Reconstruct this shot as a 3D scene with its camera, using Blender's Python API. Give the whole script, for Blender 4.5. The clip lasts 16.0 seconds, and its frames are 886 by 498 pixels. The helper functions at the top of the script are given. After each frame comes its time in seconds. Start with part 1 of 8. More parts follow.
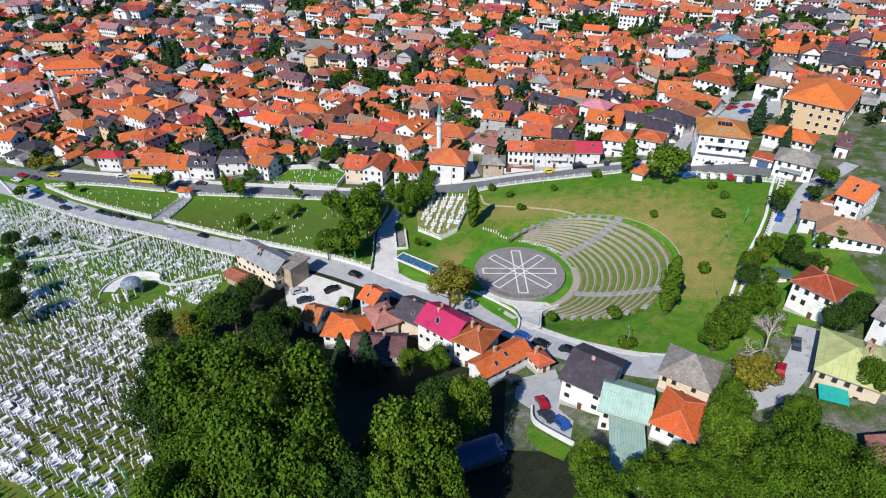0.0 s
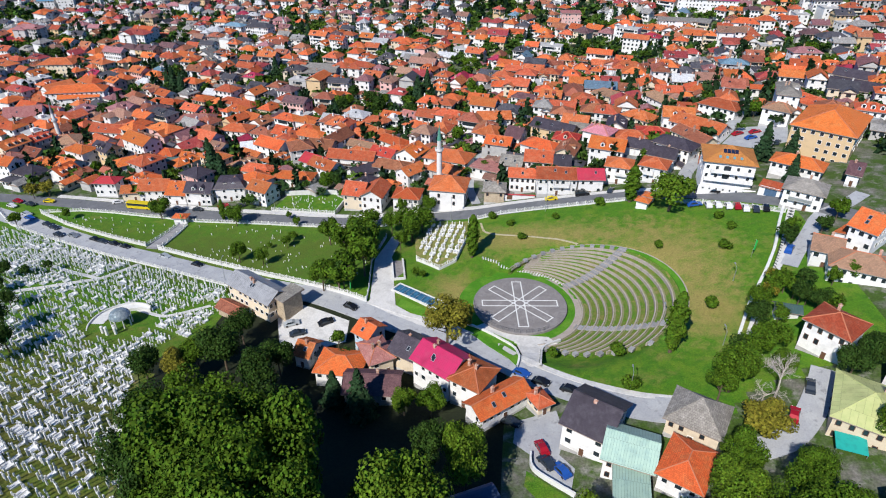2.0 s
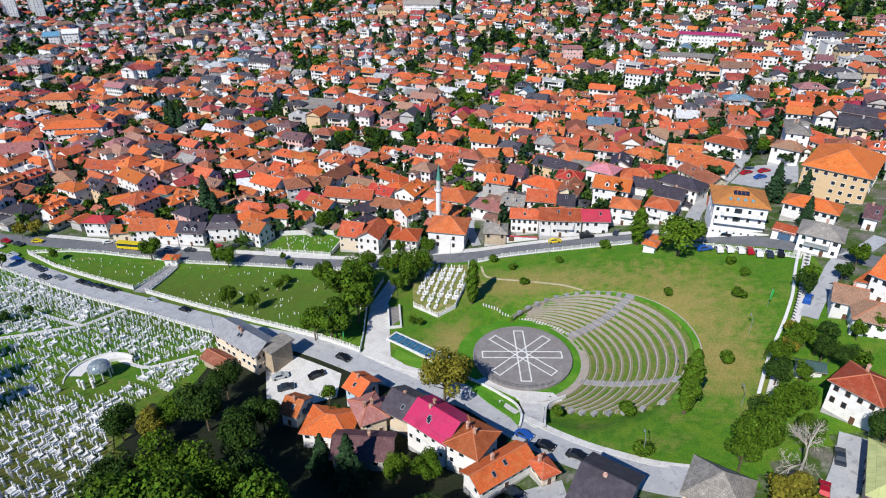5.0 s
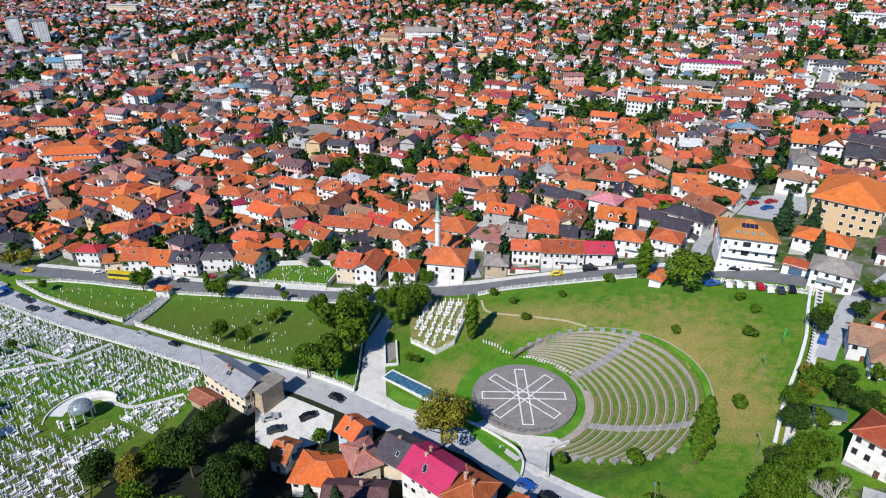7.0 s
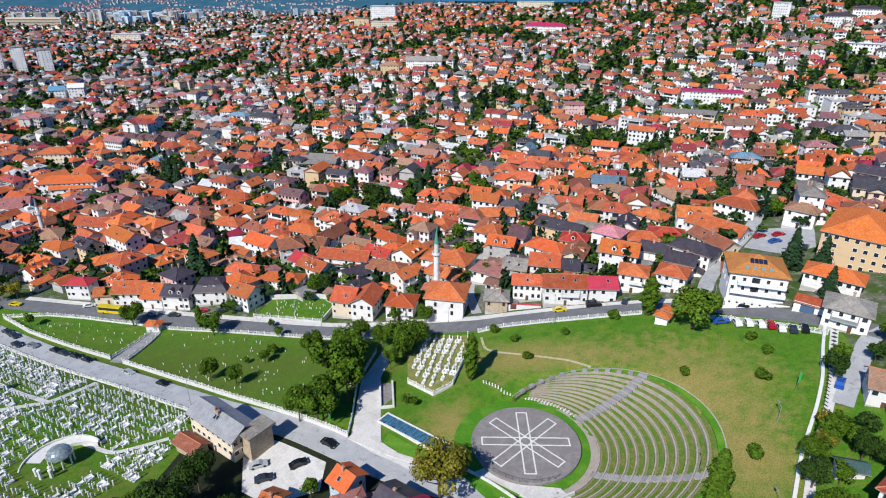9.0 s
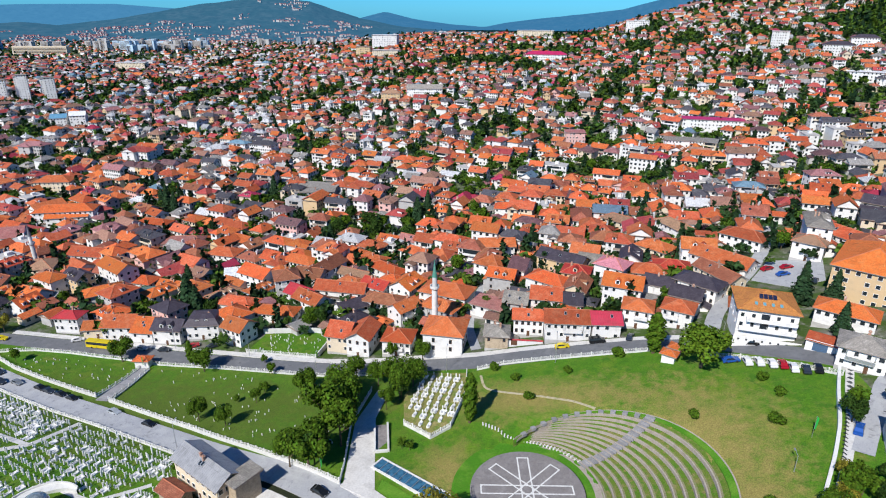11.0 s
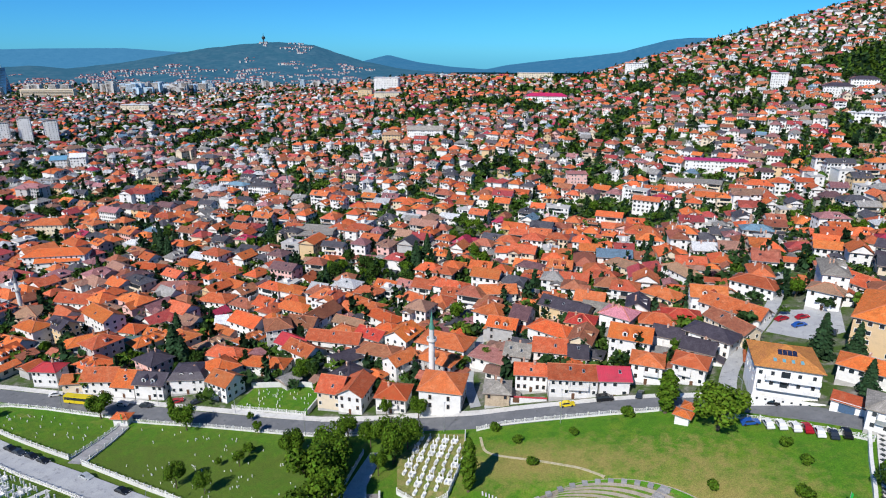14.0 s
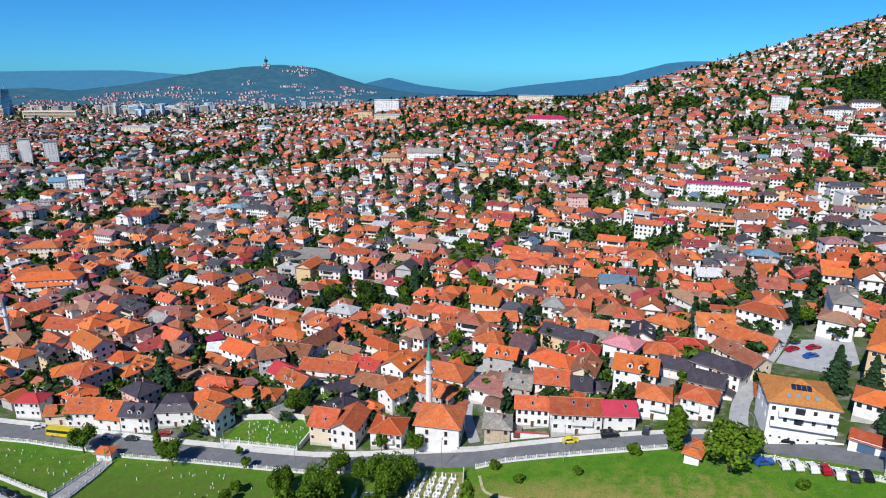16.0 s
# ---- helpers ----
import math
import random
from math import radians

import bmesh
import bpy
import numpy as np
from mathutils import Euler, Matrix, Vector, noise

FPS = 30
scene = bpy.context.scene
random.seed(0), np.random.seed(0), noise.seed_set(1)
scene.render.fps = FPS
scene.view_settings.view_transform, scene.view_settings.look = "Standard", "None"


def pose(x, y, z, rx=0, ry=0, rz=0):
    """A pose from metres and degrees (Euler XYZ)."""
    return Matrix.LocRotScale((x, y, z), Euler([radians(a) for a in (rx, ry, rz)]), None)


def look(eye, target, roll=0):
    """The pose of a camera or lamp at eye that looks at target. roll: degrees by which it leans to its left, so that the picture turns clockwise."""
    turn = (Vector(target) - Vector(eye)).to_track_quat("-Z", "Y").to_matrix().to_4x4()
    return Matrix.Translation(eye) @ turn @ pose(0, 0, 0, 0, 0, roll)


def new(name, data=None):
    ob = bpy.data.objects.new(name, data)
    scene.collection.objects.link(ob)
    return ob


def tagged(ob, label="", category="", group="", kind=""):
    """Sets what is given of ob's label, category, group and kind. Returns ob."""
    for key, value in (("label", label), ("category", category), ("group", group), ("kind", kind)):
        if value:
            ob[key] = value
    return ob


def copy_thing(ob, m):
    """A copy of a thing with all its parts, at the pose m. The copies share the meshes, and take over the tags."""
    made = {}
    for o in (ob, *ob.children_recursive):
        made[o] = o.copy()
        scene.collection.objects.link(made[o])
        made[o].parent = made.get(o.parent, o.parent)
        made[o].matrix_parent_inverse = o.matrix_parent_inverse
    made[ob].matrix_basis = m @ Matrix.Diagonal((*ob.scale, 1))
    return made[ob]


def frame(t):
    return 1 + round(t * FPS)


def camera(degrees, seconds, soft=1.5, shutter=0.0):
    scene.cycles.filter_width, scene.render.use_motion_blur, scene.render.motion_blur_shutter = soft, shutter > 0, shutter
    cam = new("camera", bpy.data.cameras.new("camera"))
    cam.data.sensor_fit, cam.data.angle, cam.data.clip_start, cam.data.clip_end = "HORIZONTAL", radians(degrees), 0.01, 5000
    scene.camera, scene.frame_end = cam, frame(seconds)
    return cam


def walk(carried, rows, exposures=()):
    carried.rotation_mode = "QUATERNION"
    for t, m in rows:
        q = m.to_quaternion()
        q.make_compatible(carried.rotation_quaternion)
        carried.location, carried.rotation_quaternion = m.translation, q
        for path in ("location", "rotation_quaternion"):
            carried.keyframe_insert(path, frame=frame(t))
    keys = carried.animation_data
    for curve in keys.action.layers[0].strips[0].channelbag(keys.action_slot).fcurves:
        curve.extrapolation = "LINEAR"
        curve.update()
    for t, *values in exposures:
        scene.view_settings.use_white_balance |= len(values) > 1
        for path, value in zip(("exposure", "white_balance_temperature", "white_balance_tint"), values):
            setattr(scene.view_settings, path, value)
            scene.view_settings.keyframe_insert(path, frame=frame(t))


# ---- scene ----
cam = camera(72.6, 16.0, soft=1.1)
PATH = [
    (0, (-1.159, -6.312, 100.56), (-1.348, -4.65, 99.464), 0.4),
    (0.5, (-0.771, -4.803, 100.596), (-0.965, -3.14, 99.502), 0.4),
    (1, (-0.381, -3.263, 100.62), (-0.58, -1.592, 99.538), 0.2),
    (1.5, (-0.027, -1.706, 100.63), (-0.232, -0.025, 99.567), 0.2),
    (2, (0.186, -0.075, 100.643), (-0.025, 1.619, 99.601), 0.2),
    (2.5, (0.281, 1.525, 100.651), (0.066, 3.227, 99.623), 0.1),
    (3, (0.353, 3.152, 100.653), (0.135, 4.862, 99.639), 0.2),
    (3.5, (0.399, 4.722, 100.658), (0.179, 6.438, 99.656), 0.1),
    (4, (0.41, 6.318, 100.672), (0.187, 8.043, 99.686), 0.1),
    (6.5, (0.357, 14.505, 100.578), (0.122, 16.27, 99.667), 0.1),
    (7, (0.344, 16.162, 100.603), (0.106, 17.937, 99.713), 0.2),
    (7.5, (0.331, 17.782, 100.655), (0.091, 19.565, 99.781), 0.2),
    (8, (0.298, 19.428, 100.709), (0.056, 21.22, 99.855), 0.2),
    (8.5, (0.241, 21.058, 100.743), (-0.002, 22.858, 99.906), 0.2),
    (9, (0.253, 22.685, 100.786), (0.006, 24.495, 99.972), 0.2),
    (11.5, (0.476, 30.514, 101.188), (0.216, 32.362, 100.47), 0.1),
    (12, (0.526, 32.132, 101.223), (0.263, 33.988, 100.526), 0.0),
    (12.5, (0.554, 33.811, 101.231), (0.289, 35.673, 100.552), 0.0),
    (13, (0.54, 35.576, 101.237), (0.273, 37.446, 100.579), 0.0),
    (13.5, (0.548, 37.294, 101.211), (0.28, 39.17, 100.571), 0.1),
    (14, (0.552, 39.009, 101.213), (0.282, 40.892, 100.594), 0.0),
    (14.5, (0.534, 40.642, 101.224), (0.263, 42.53, 100.624), 0.1),
    (15, (0.494, 42.246, 101.224), (0.221, 44.141, 100.643), 0.1),
    (15.5, (0.471, 43.878, 101.243), (0.196, 45.778, 100.682), 0.1),
    (16, (0.426, 45.548, 101.264), (0.151, 47.451, 100.711), 0.1),
]
walk(cam, [(t, look(eye, target, roll)) for t, eye, target, roll in PATH])

# ---------- daylight ----------
SUN_WAY = Vector((-0.307, -0.670, 0.677))
world = bpy.data.worlds.new("world")
scene.world = world
world.use_nodes = True
wn = world.node_tree.nodes
sky = wn.new("ShaderNodeTexSky")
sky.sky_type = "NISHITA"
sky.sun_disc = False
sky.sun_elevation = math.asin(SUN_WAY.z)
sky.sun_rotation = math.atan2(SUN_WAY.x, SUN_WAY.y)
sky.altitude = 600
sky.air_density = 0.8
sky.dust_density = 0.25
sky.ozone_density = 3.5
wn["Background"].inputs["Strength"].default_value = 0.06
tint = wn.new("ShaderNodeMix")
tint.data_type, tint.blend_type = "RGBA", "MULTIPLY"
tint.inputs[0].default_value, tint.inputs[7].default_value = 1.0, (0.3, 1.1, 1.84, 1)
world.node_tree.links.new(sky.outputs[0], tint.inputs[6])
world.node_tree.links.new(tint.outputs[2], wn["Background"].inputs["Color"])
sun = new("sun", bpy.data.lights.new("sun", "SUN"))
sun.data.energy, sun.data.angle, sun.data.color = 5.0, radians(0.53), (1.0, 0.96, 0.9)
sun.matrix_world = look(SUN_WAY * 300, (0, 0, 0))
scene.view_settings.exposure = 0.2


# ---------- materials ----------
def material(name, base, rough=0.8, metal=0.0, spots=(), zones=(), grain=0.0, grain_size=0.3, vary=0.0, bump=0.0, island=False, spec=0.3):
    """A surface: base colour, soft patches of other colours ((colour, size in metres, share), ...), fine grain, a shade of its own for
    each object or each loose piece, and relief."""
    m = bpy.data.materials.new(name)
    m.use_nodes = True
    n, l = m.node_tree.nodes, m.node_tree.links
    b = n["Principled BSDF"]
    b.inputs["Roughness"].default_value, b.inputs["Metallic"].default_value = rough, metal
    b.inputs["Specular IOR Level"].default_value = spec
    geo = n.new("ShaderNodeNewGeometry")
    col = n.new("ShaderNodeRGB")
    col.outputs[0].default_value = (*base, 1)
    out = col.outputs[0]
    for colour, size, share in spots:
        t = n.new("ShaderNodeTexNoise")
        t.inputs["Scale"].default_value, t.inputs["Detail"].default_value, t.inputs["Roughness"].default_value = 1 / size, 5, 0.6
        l.new(geo.outputs["Position"], t.inputs["Vector"])
        r = n.new("ShaderNodeMapRange")
        r.inputs[1].default_value, r.inputs[2].default_value = 0.62 - 0.35 * share, 0.82 - 0.35 * share
        l.new(t.outputs["Fac"], r.inputs[0])
        x = n.new("ShaderNodeMix")
        x.data_type = "RGBA"
        l.new(r.outputs[0], x.inputs[0])
        l.new(out, x.inputs[6])
        x.inputs[7].default_value = (*colour, 1)
        out = x.outputs[2]
    for colour, cx, cy, rx, ry in zones:
        off = n.new("ShaderNodeVectorMath")
        off.operation = "SUBTRACT"
        off.inputs[1].default_value = (cx, cy, 0)
        l.new(geo.outputs["Position"], off.inputs[0])
        fit_to = n.new("ShaderNodeVectorMath")
        fit_to.operation = "MULTIPLY"
        fit_to.inputs[1].default_value = (1 / rx, 1 / ry, 0)
        l.new(off.outputs[0], fit_to.inputs[0])
        far = n.new("ShaderNodeVectorMath")
        far.operation = "LENGTH"
        l.new(fit_to.outputs[0], far.inputs[0])
        t = n.new("ShaderNodeTexNoise")
        t.inputs["Scale"].default_value, t.inputs["Detail"].default_value, t.inputs["Roughness"].default_value = 0.3, 7, 0.72
        l.new(geo.outputs["Position"], t.inputs["Vector"])
        mul = n.new("ShaderNodeMath")
        mul.operation = "MULTIPLY_ADD"
        mul.inputs[1].default_value = 3.0
        l.new(t.outputs["Fac"], mul.inputs[0])
        l.new(far.outputs["Value"], mul.inputs[2])
        r = n.new("ShaderNodeMapRange")
        r.inputs[1].default_value, r.inputs[2].default_value = 2.8, 1.7
        l.new(mul.outputs[0], r.inputs[0])
        x = n.new("ShaderNodeMix")
        x.data_type = "RGBA"
        l.new(r.outputs[0], x.inputs[0])
        l.new(out, x.inputs[6])
        x.inputs[7].default_value = (*colour, 1)
        out = x.outputs[2]
    if vary:
        if island:
            rnd = geo.outputs["Random Per Island"]
        else:
            rnd = n.new("ShaderNodeObjectInfo").outputs["Random"]
        h = n.new("ShaderNodeHueSaturation")
        v = n.new("ShaderNodeMapRange")
        v.inputs[3].default_value, v.inputs[4].default_value = 1 - vary, 1 + vary * 0.7
        l.new(rnd, v.inputs[0])
        l.new(v.outputs[0], h.inputs["Value"])
        w = n.new("ShaderNodeMath")
        w.operation = "MULTIPLY_ADD"
        w.inputs[1].default_value, w.inputs[2].default_value = 7.3, 0.0
        l.new(rnd, w.inputs[0])
        f = n.new("ShaderNodeMath")
        f.operation = "FRACT"
        l.new(w.outputs[0], f.inputs[0])
        u = n.new("ShaderNodeMapRange")
        u.inputs[3].default_value, u.inputs[4].default_value = 0.5 - vary * 0.02, 0.5 + vary * 0.035
        l.new(f.outputs[0], u.inputs[0])
        l.new(u.outputs[0], h.inputs["Hue"])
        l.new(out, h.inputs["Color"])
        out = h.outputs[0]
    if grain or bump:
        g = n.new("ShaderNodeTexNoise")
        g.inputs["Scale"].default_value, g.inputs["Detail"].default_value = 1 / grain_size, 3
        l.new(geo.outputs["Position"], g.inputs["Vector"])
        if grain:
            v = n.new("ShaderNodeMapRange")
            v.inputs[1].default_value, v.inputs[2].default_value = 0.3, 0.7
            v.inputs[3].default_value, v.inputs[4].default_value = 1 - grain, 1 + grain
            l.new(g.outputs["Fac"], v.inputs[0])
            h = n.new("ShaderNodeHueSaturation")
            l.new(v.outputs[0], h.inputs["Value"])
            l.new(out, h.inputs["Color"])
            out = h.outputs[0]
        if bump:
            p = n.new("ShaderNodeBump")
            p.inputs["Strength"].default_value, p.inputs["Distance"].default_value = 1.0, bump
            l.new(g.outputs["Fac"], p.inputs["Height"])
            l.new(p.outputs[0], b.inputs["Normal"])
    l.new(out, b.inputs["Base Color"])
    return m


def roof_material(name, base, other, rough=0.8, course=0.36, wide=0.26, relief=0.03, metal=0.0, island=False, vary=0.22):
    """Tiles or sheets: courses along v and joints along u (metres), pieces of uneven colour, weathered patches."""
    m = material(name, base, rough, metal, spots=((other, 1.6, 0.45), (tuple(c * 0.62 for c in base), 4.0, 0.16)), vary=vary, island=island)
    n, l = m.node_tree.nodes, m.node_tree.links
    b = n["Principled BSDF"]
    uv = n.new("ShaderNodeUVMap")
    brick = n.new("ShaderNodeTexBrick")
    brick.inputs["Scale"].default_value = 1.0
    brick.inputs["Brick Width"].default_value, brick.inputs["Row Height"].default_value = wide, course
    brick.inputs["Mortar Size"].default_value, brick.inputs["Mortar Smooth"].default_value = 0.03, 0.6
    lo, hi = (0.93, 1.04) if course >= 3 else (0.78, 1.12)
    brick.inputs["Color1"].default_value, brick.inputs["Color2"].default_value = (lo, lo, lo, 1), (hi, hi, hi, 1)
    brick.inputs["Mortar"].default_value = (0.5, 0.5, 0.5, 1)
    l.new(uv.outputs[0], brick.inputs["Vector"])
    x = n.new("ShaderNodeMix")
    x.data_type, x.blend_type = "RGBA", "MULTIPLY"
    x.inputs[0].default_value = 1.0
    l.new(b.inputs["Base Color"].links[0].from_socket, x.inputs[6])
    l.new(brick.outputs["Color"], x.inputs[7])
    l.new(x.outputs[2], b.inputs["Base Color"])
    p = n.new("ShaderNodeBump")
    p.inputs["Strength"].default_value, p.inputs["Distance"].default_value = 0.8, relief
    l.new(brick.outputs["Color"], p.inputs["Height"])
    l.new(p.outputs[0], b.inputs["Normal"])
    return m


TERRACE = material("terrace_grass", (0.085, 0.15, 0.014), 0.95, spots=(((0.15, 0.15, 0.04), 2.5, 0.5), ((0.06, 0.15, 0.01), 4.0, 0.5), ((0.2, 0.17, 0.07), 1.2, 0.3)), grain=0.3, grain_size=0.25, bump=0.04)
TAN_GRASS = (0.235, 0.2, 0.058)
GRASS = material("grass", (0.062, 0.165, 0.006), 0.95, spots=(((0.1, 0.18, 0.011), 8.0, 0.5), ((0.16, 0.17, 0.035), 5.0, 0.22), ((0.045, 0.135, 0.006), 2.2, 0.45)),
                 zones=((TAN_GRASS, 43, 150, 19, 20), (TAN_GRASS, 4, 168, 34, 8), (TAN_GRASS, 50, 128, 10, 15), (TAN_GRASS, -14, 142, 8, 9), ((0.075, 0.12, 0.012), -95, 166, 75, 24), ((0.13, 0.135, 0.022), -95, 70, 65, 44)), grain=0.35, grain_size=0.25, bump=0.05)
DRY = material("dry_grass", (0.2, 0.19, 0.06), 0.95, spots=(((0.11, 0.18, 0.025), 2.0, 0.5), ((0.3, 0.25, 0.11), 3.0, 0.3)), grain=0.3, grain_size=0.3, bump=0.05)
LAWN = material("lawn", (0.055, 0.19, 0.007), 0.95, spots=(((0.11, 0.24, 0.02), 5.0, 0.5),), grain=0.25, grain_size=0.2, bump=0.04)
YARD = material("yard_ground", (0.15, 0.14, 0.125), 0.95, spots=(((0.045, 0.085, 0.012), 7.0, 0.8), ((0.24, 0.23, 0.21), 3.0, 0.22)), grain=0.3, grain_size=0.4)
# wood floor nearly black: the trees' deep shade is put into its colour
FOREST_SHADE = material("shade_darkened_forest_floor", (0.011, 0.016, 0.006), 0.95, spots=(((0.018, 0.024, 0.008), 6.0, 0.5),), grain=0.4, grain_size=0.5)
ASPHALT = material("asphalt", (0.135, 0.14, 0.15), 0.9, spots=(((0.17, 0.175, 0.185), 3.0, 0.4), ((0.08, 0.08, 0.085), 1.6, 0.15)), grain=0.12, grain_size=0.2)
PALE_ASPHALT = material("pale_asphalt", (0.34, 0.35, 0.37), 0.9, spots=(((0.4, 0.41, 0.42), 4.0, 0.5), ((0.17, 0.17, 0.18), 1.5, 0.15)), grain=0.1, grain_size=0.25)
PAVING = material("pale_paving", (0.56, 0.55, 0.53), 0.85, spots=(((0.46, 0.45, 0.43), 2.5, 0.4),), grain=0.1, grain_size=0.5)
STAGE_STONE = material("stage_stone", (0.2, 0.185, 0.18), 0.85, spots=(((0.25, 0.235, 0.23), 2.5, 0.5), ((0.155, 0.145, 0.145), 1.0, 0.3)), grain=0.14, grain_size=0.3)
WHITE_STONE = material("white_stone", (0.64, 0.64, 0.62), 0.7, spots=(((0.52, 0.52, 0.5), 1.2, 0.35),), grain=0.08, vary=0.12)
MARBLE = material("white_marble", (0.68, 0.68, 0.67), 0.5, spots=(((0.52, 0.53, 0.52), 0.7, 0.3),), vary=0.12, island=True)
SEAT_STONE = material("seat_stone", (0.34, 0.3, 0.26), 0.9, spots=(((0.28, 0.24, 0.2), 1.5, 0.4),), grain=0.15)
BLOCK_STONE = material("grey_block", (0.25, 0.25, 0.26), 0.9, spots=(((0.31, 0.3, 0.3), 0.8, 0.4),), grain=0.15, vary=0.2)
WALLS = {
    "white": material("white_render", (0.72, 0.71, 0.695), 0.85, spots=(((0.58, 0.57, 0.55), 2.2, 0.3),), grain=0.06, vary=0.12),
    "cream": material("cream_render", (0.66, 0.56, 0.42), 0.85, spots=(((0.55, 0.46, 0.34), 2.0, 0.35),), grain=0.05, vary=0.1),
    "ochre": material("ochre_render", (0.62, 0.45, 0.26), 0.85, spots=(((0.54, 0.4, 0.24), 2.5, 0.3),), grain=0.05, vary=0.06),
    "grey": material("grey_render", (0.45, 0.44, 0.43), 0.85, spots=(((0.36, 0.35, 0.34), 2.0, 0.4),), grain=0.06, vary=0.1),
    "pink": material("pink_render", (0.68, 0.42, 0.38), 0.85, spots=(((0.6, 0.38, 0.34), 2.0, 0.3),), grain=0.05, vary=0.08),
    "blue": material("blue_render", (0.42, 0.55, 0.66), 0.85, spots=(((0.36, 0.48, 0.6), 2.0, 0.3),), grain=0.05, vary=0.06),
    "stone": material("rough_stone", (0.42, 0.34, 0.24), 0.9, spots=(((0.3, 0.24, 0.17), 0.8, 0.45),), grain=0.2, vary=0.08, bump=0.02),
    "dark": material("dark_timber", (0.1, 0.075, 0.06), 0.8, spots=(((0.15, 0.11, 0.08), 0.9, 0.4),), grain=0.15, vary=0.1),
}
ROOFS = {
    "orange": roof_material("orange_tiles", (0.5, 0.108, 0.037), (0.54, 0.165, 0.075), vary=0.34),
    "bright": roof_material("bright_orange_tiles", (0.61, 0.12, 0.03), (0.57, 0.16, 0.052), vary=0.28),
    "rust": roof_material("rust_tiles", (0.29, 0.095, 0.055), (0.37, 0.145, 0.085), vary=0.34),
    "tan": roof_material("tan_tiles", (0.38, 0.22, 0.14), (0.31, 0.19, 0.125)),
    "red": roof_material("red_tiles", (0.42, 0.045, 0.03), (0.46, 0.08, 0.045)),
    "crimson": roof_material("crimson_metal", (0.42, 0.02, 0.1), (0.37, 0.03, 0.1), 0.5, 3.0, 0.5, 0.01),
    "scarlet": roof_material("scarlet_metal", (0.4, 0.035, 0.055), (0.35, 0.045, 0.06), 0.5, 3.0, 0.5, 0.01),
    "pink": roof_material("pink_tiles", (0.62, 0.25, 0.3), (0.54, 0.2, 0.24)),
    "plum": roof_material("plum_tiles", (0.12, 0.06, 0.07), (0.17, 0.09, 0.095)),
    "amber": roof_material("amber_tiles", (0.55, 0.23, 0.06), (0.5, 0.19, 0.06), vary=0.1),
    "faded": roof_material("faded_red_tiles", (0.36, 0.14, 0.13), (0.42, 0.2, 0.18)),
    "slate": roof_material("dark_slate", (0.055, 0.046, 0.062), (0.08, 0.07, 0.088), 0.55),
    "grey": roof_material("grey_shingles", (0.25, 0.23, 0.205), (0.33, 0.305, 0.275), 0.9, 0.45, 0.4, 0.05),
    "green": roof_material("olive_green_metal", (0.44, 0.46, 0.2), (0.38, 0.42, 0.17), 0.6, 4.0, 1.2, 0.006),
    "mint": roof_material("mint_metal", (0.33, 0.47, 0.4), (0.27, 0.4, 0.36), 0.45, 4.0, 0.5, 0.015),
    "teal": roof_material("dark_teal_metal", (0.05, 0.1, 0.1), (0.08, 0.13, 0.12), 0.5, 4.0, 0.6, 0.01),
    "white": roof_material("white_metal", (0.74, 0.75, 0.76), (0.64, 0.65, 0.66), 0.5, 4.0, 0.8, 0.01),
    "zinc": roof_material("zinc_sheet", (0.36, 0.365, 0.38), (0.28, 0.285, 0.3), 0.5, 5.0, 0.6, 0.012, 0.2),
    "blue": roof_material("blue_metal", (0.1, 0.24, 0.36), (0.08, 0.19, 0.3), 0.5, 4.0, 0.5, 0.01),
}
RIDGE = material("ridge_tile", (0.46, 0.16, 0.085), 0.85, grain=0.1)
SOFFIT = material("eave_board", (0.3, 0.24, 0.2), 0.8, grain=0.1)
GLASS = material("window_glass", (0.02, 0.028, 0.035), 0.08, spec=0.6)
FRAME = material("window_frame", (0.72, 0.71, 0.69), 0.5)
BROWN_FRAME = material("brown_frame", (0.12, 0.06, 0.035), 0.6)
BRICK = material("chimney_brick", (0.42, 0.22, 0.15), 0.9, spots=(((0.55, 0.5, 0.45), 0.5, 0.4),), grain=0.15, vary=0.2)
BARK = material("bark", (0.1, 0.075, 0.05), 0.95, grain=0.3, grain_size=0.15, bump=0.02)
DEAD_WOOD = material("dead_wood", (0.42, 0.38, 0.33), 0.9, grain=0.15)
METAL = material("galvanised_metal", (0.5, 0.52, 0.54), 0.4, 0.7, grain=0.05)
BLACK = material("black_rubber", (0.02, 0.02, 0.02), 0.8)
DARK_METAL = material("dark_metal", (0.05, 0.06, 0.06), 0.5, 0.4)


def leaves(name, base, vary=0.5):
    m = material(name, base, 0.75, spots=((tuple(c * 0.6 for c in base), 1.1, 0.35), (tuple(min(1, c * 1.5) for c in base), 0.7, 0.3)), vary=vary, island=True, spec=0.08)
    return m


LEAF = {
    "green": leaves("leaves_green", (0.06, 0.112, 0.008)),
    "dark": leaves("leaves_dark", (0.03, 0.062, 0.01)),
    "bright": leaves("leaves_bright", (0.085, 0.145, 0.011)),
    "pine": leaves("needles", (0.022, 0.05, 0.02)),
    "autumn": leaves("leaves_turning", (0.16, 0.145, 0.018)),
    "garden": leaves("garden_leaves", (0.052, 0.1, 0.015), 0.6),
    "shrub": leaves("shrub_leaves", (0.07, 0.12, 0.014), 0.6),
    "deep": leaves("deep_leaves", (0.028, 0.06, 0.018), 0.5),
    "purple": leaves("leaves_purple", (0.035, 0.02, 0.03)),
}


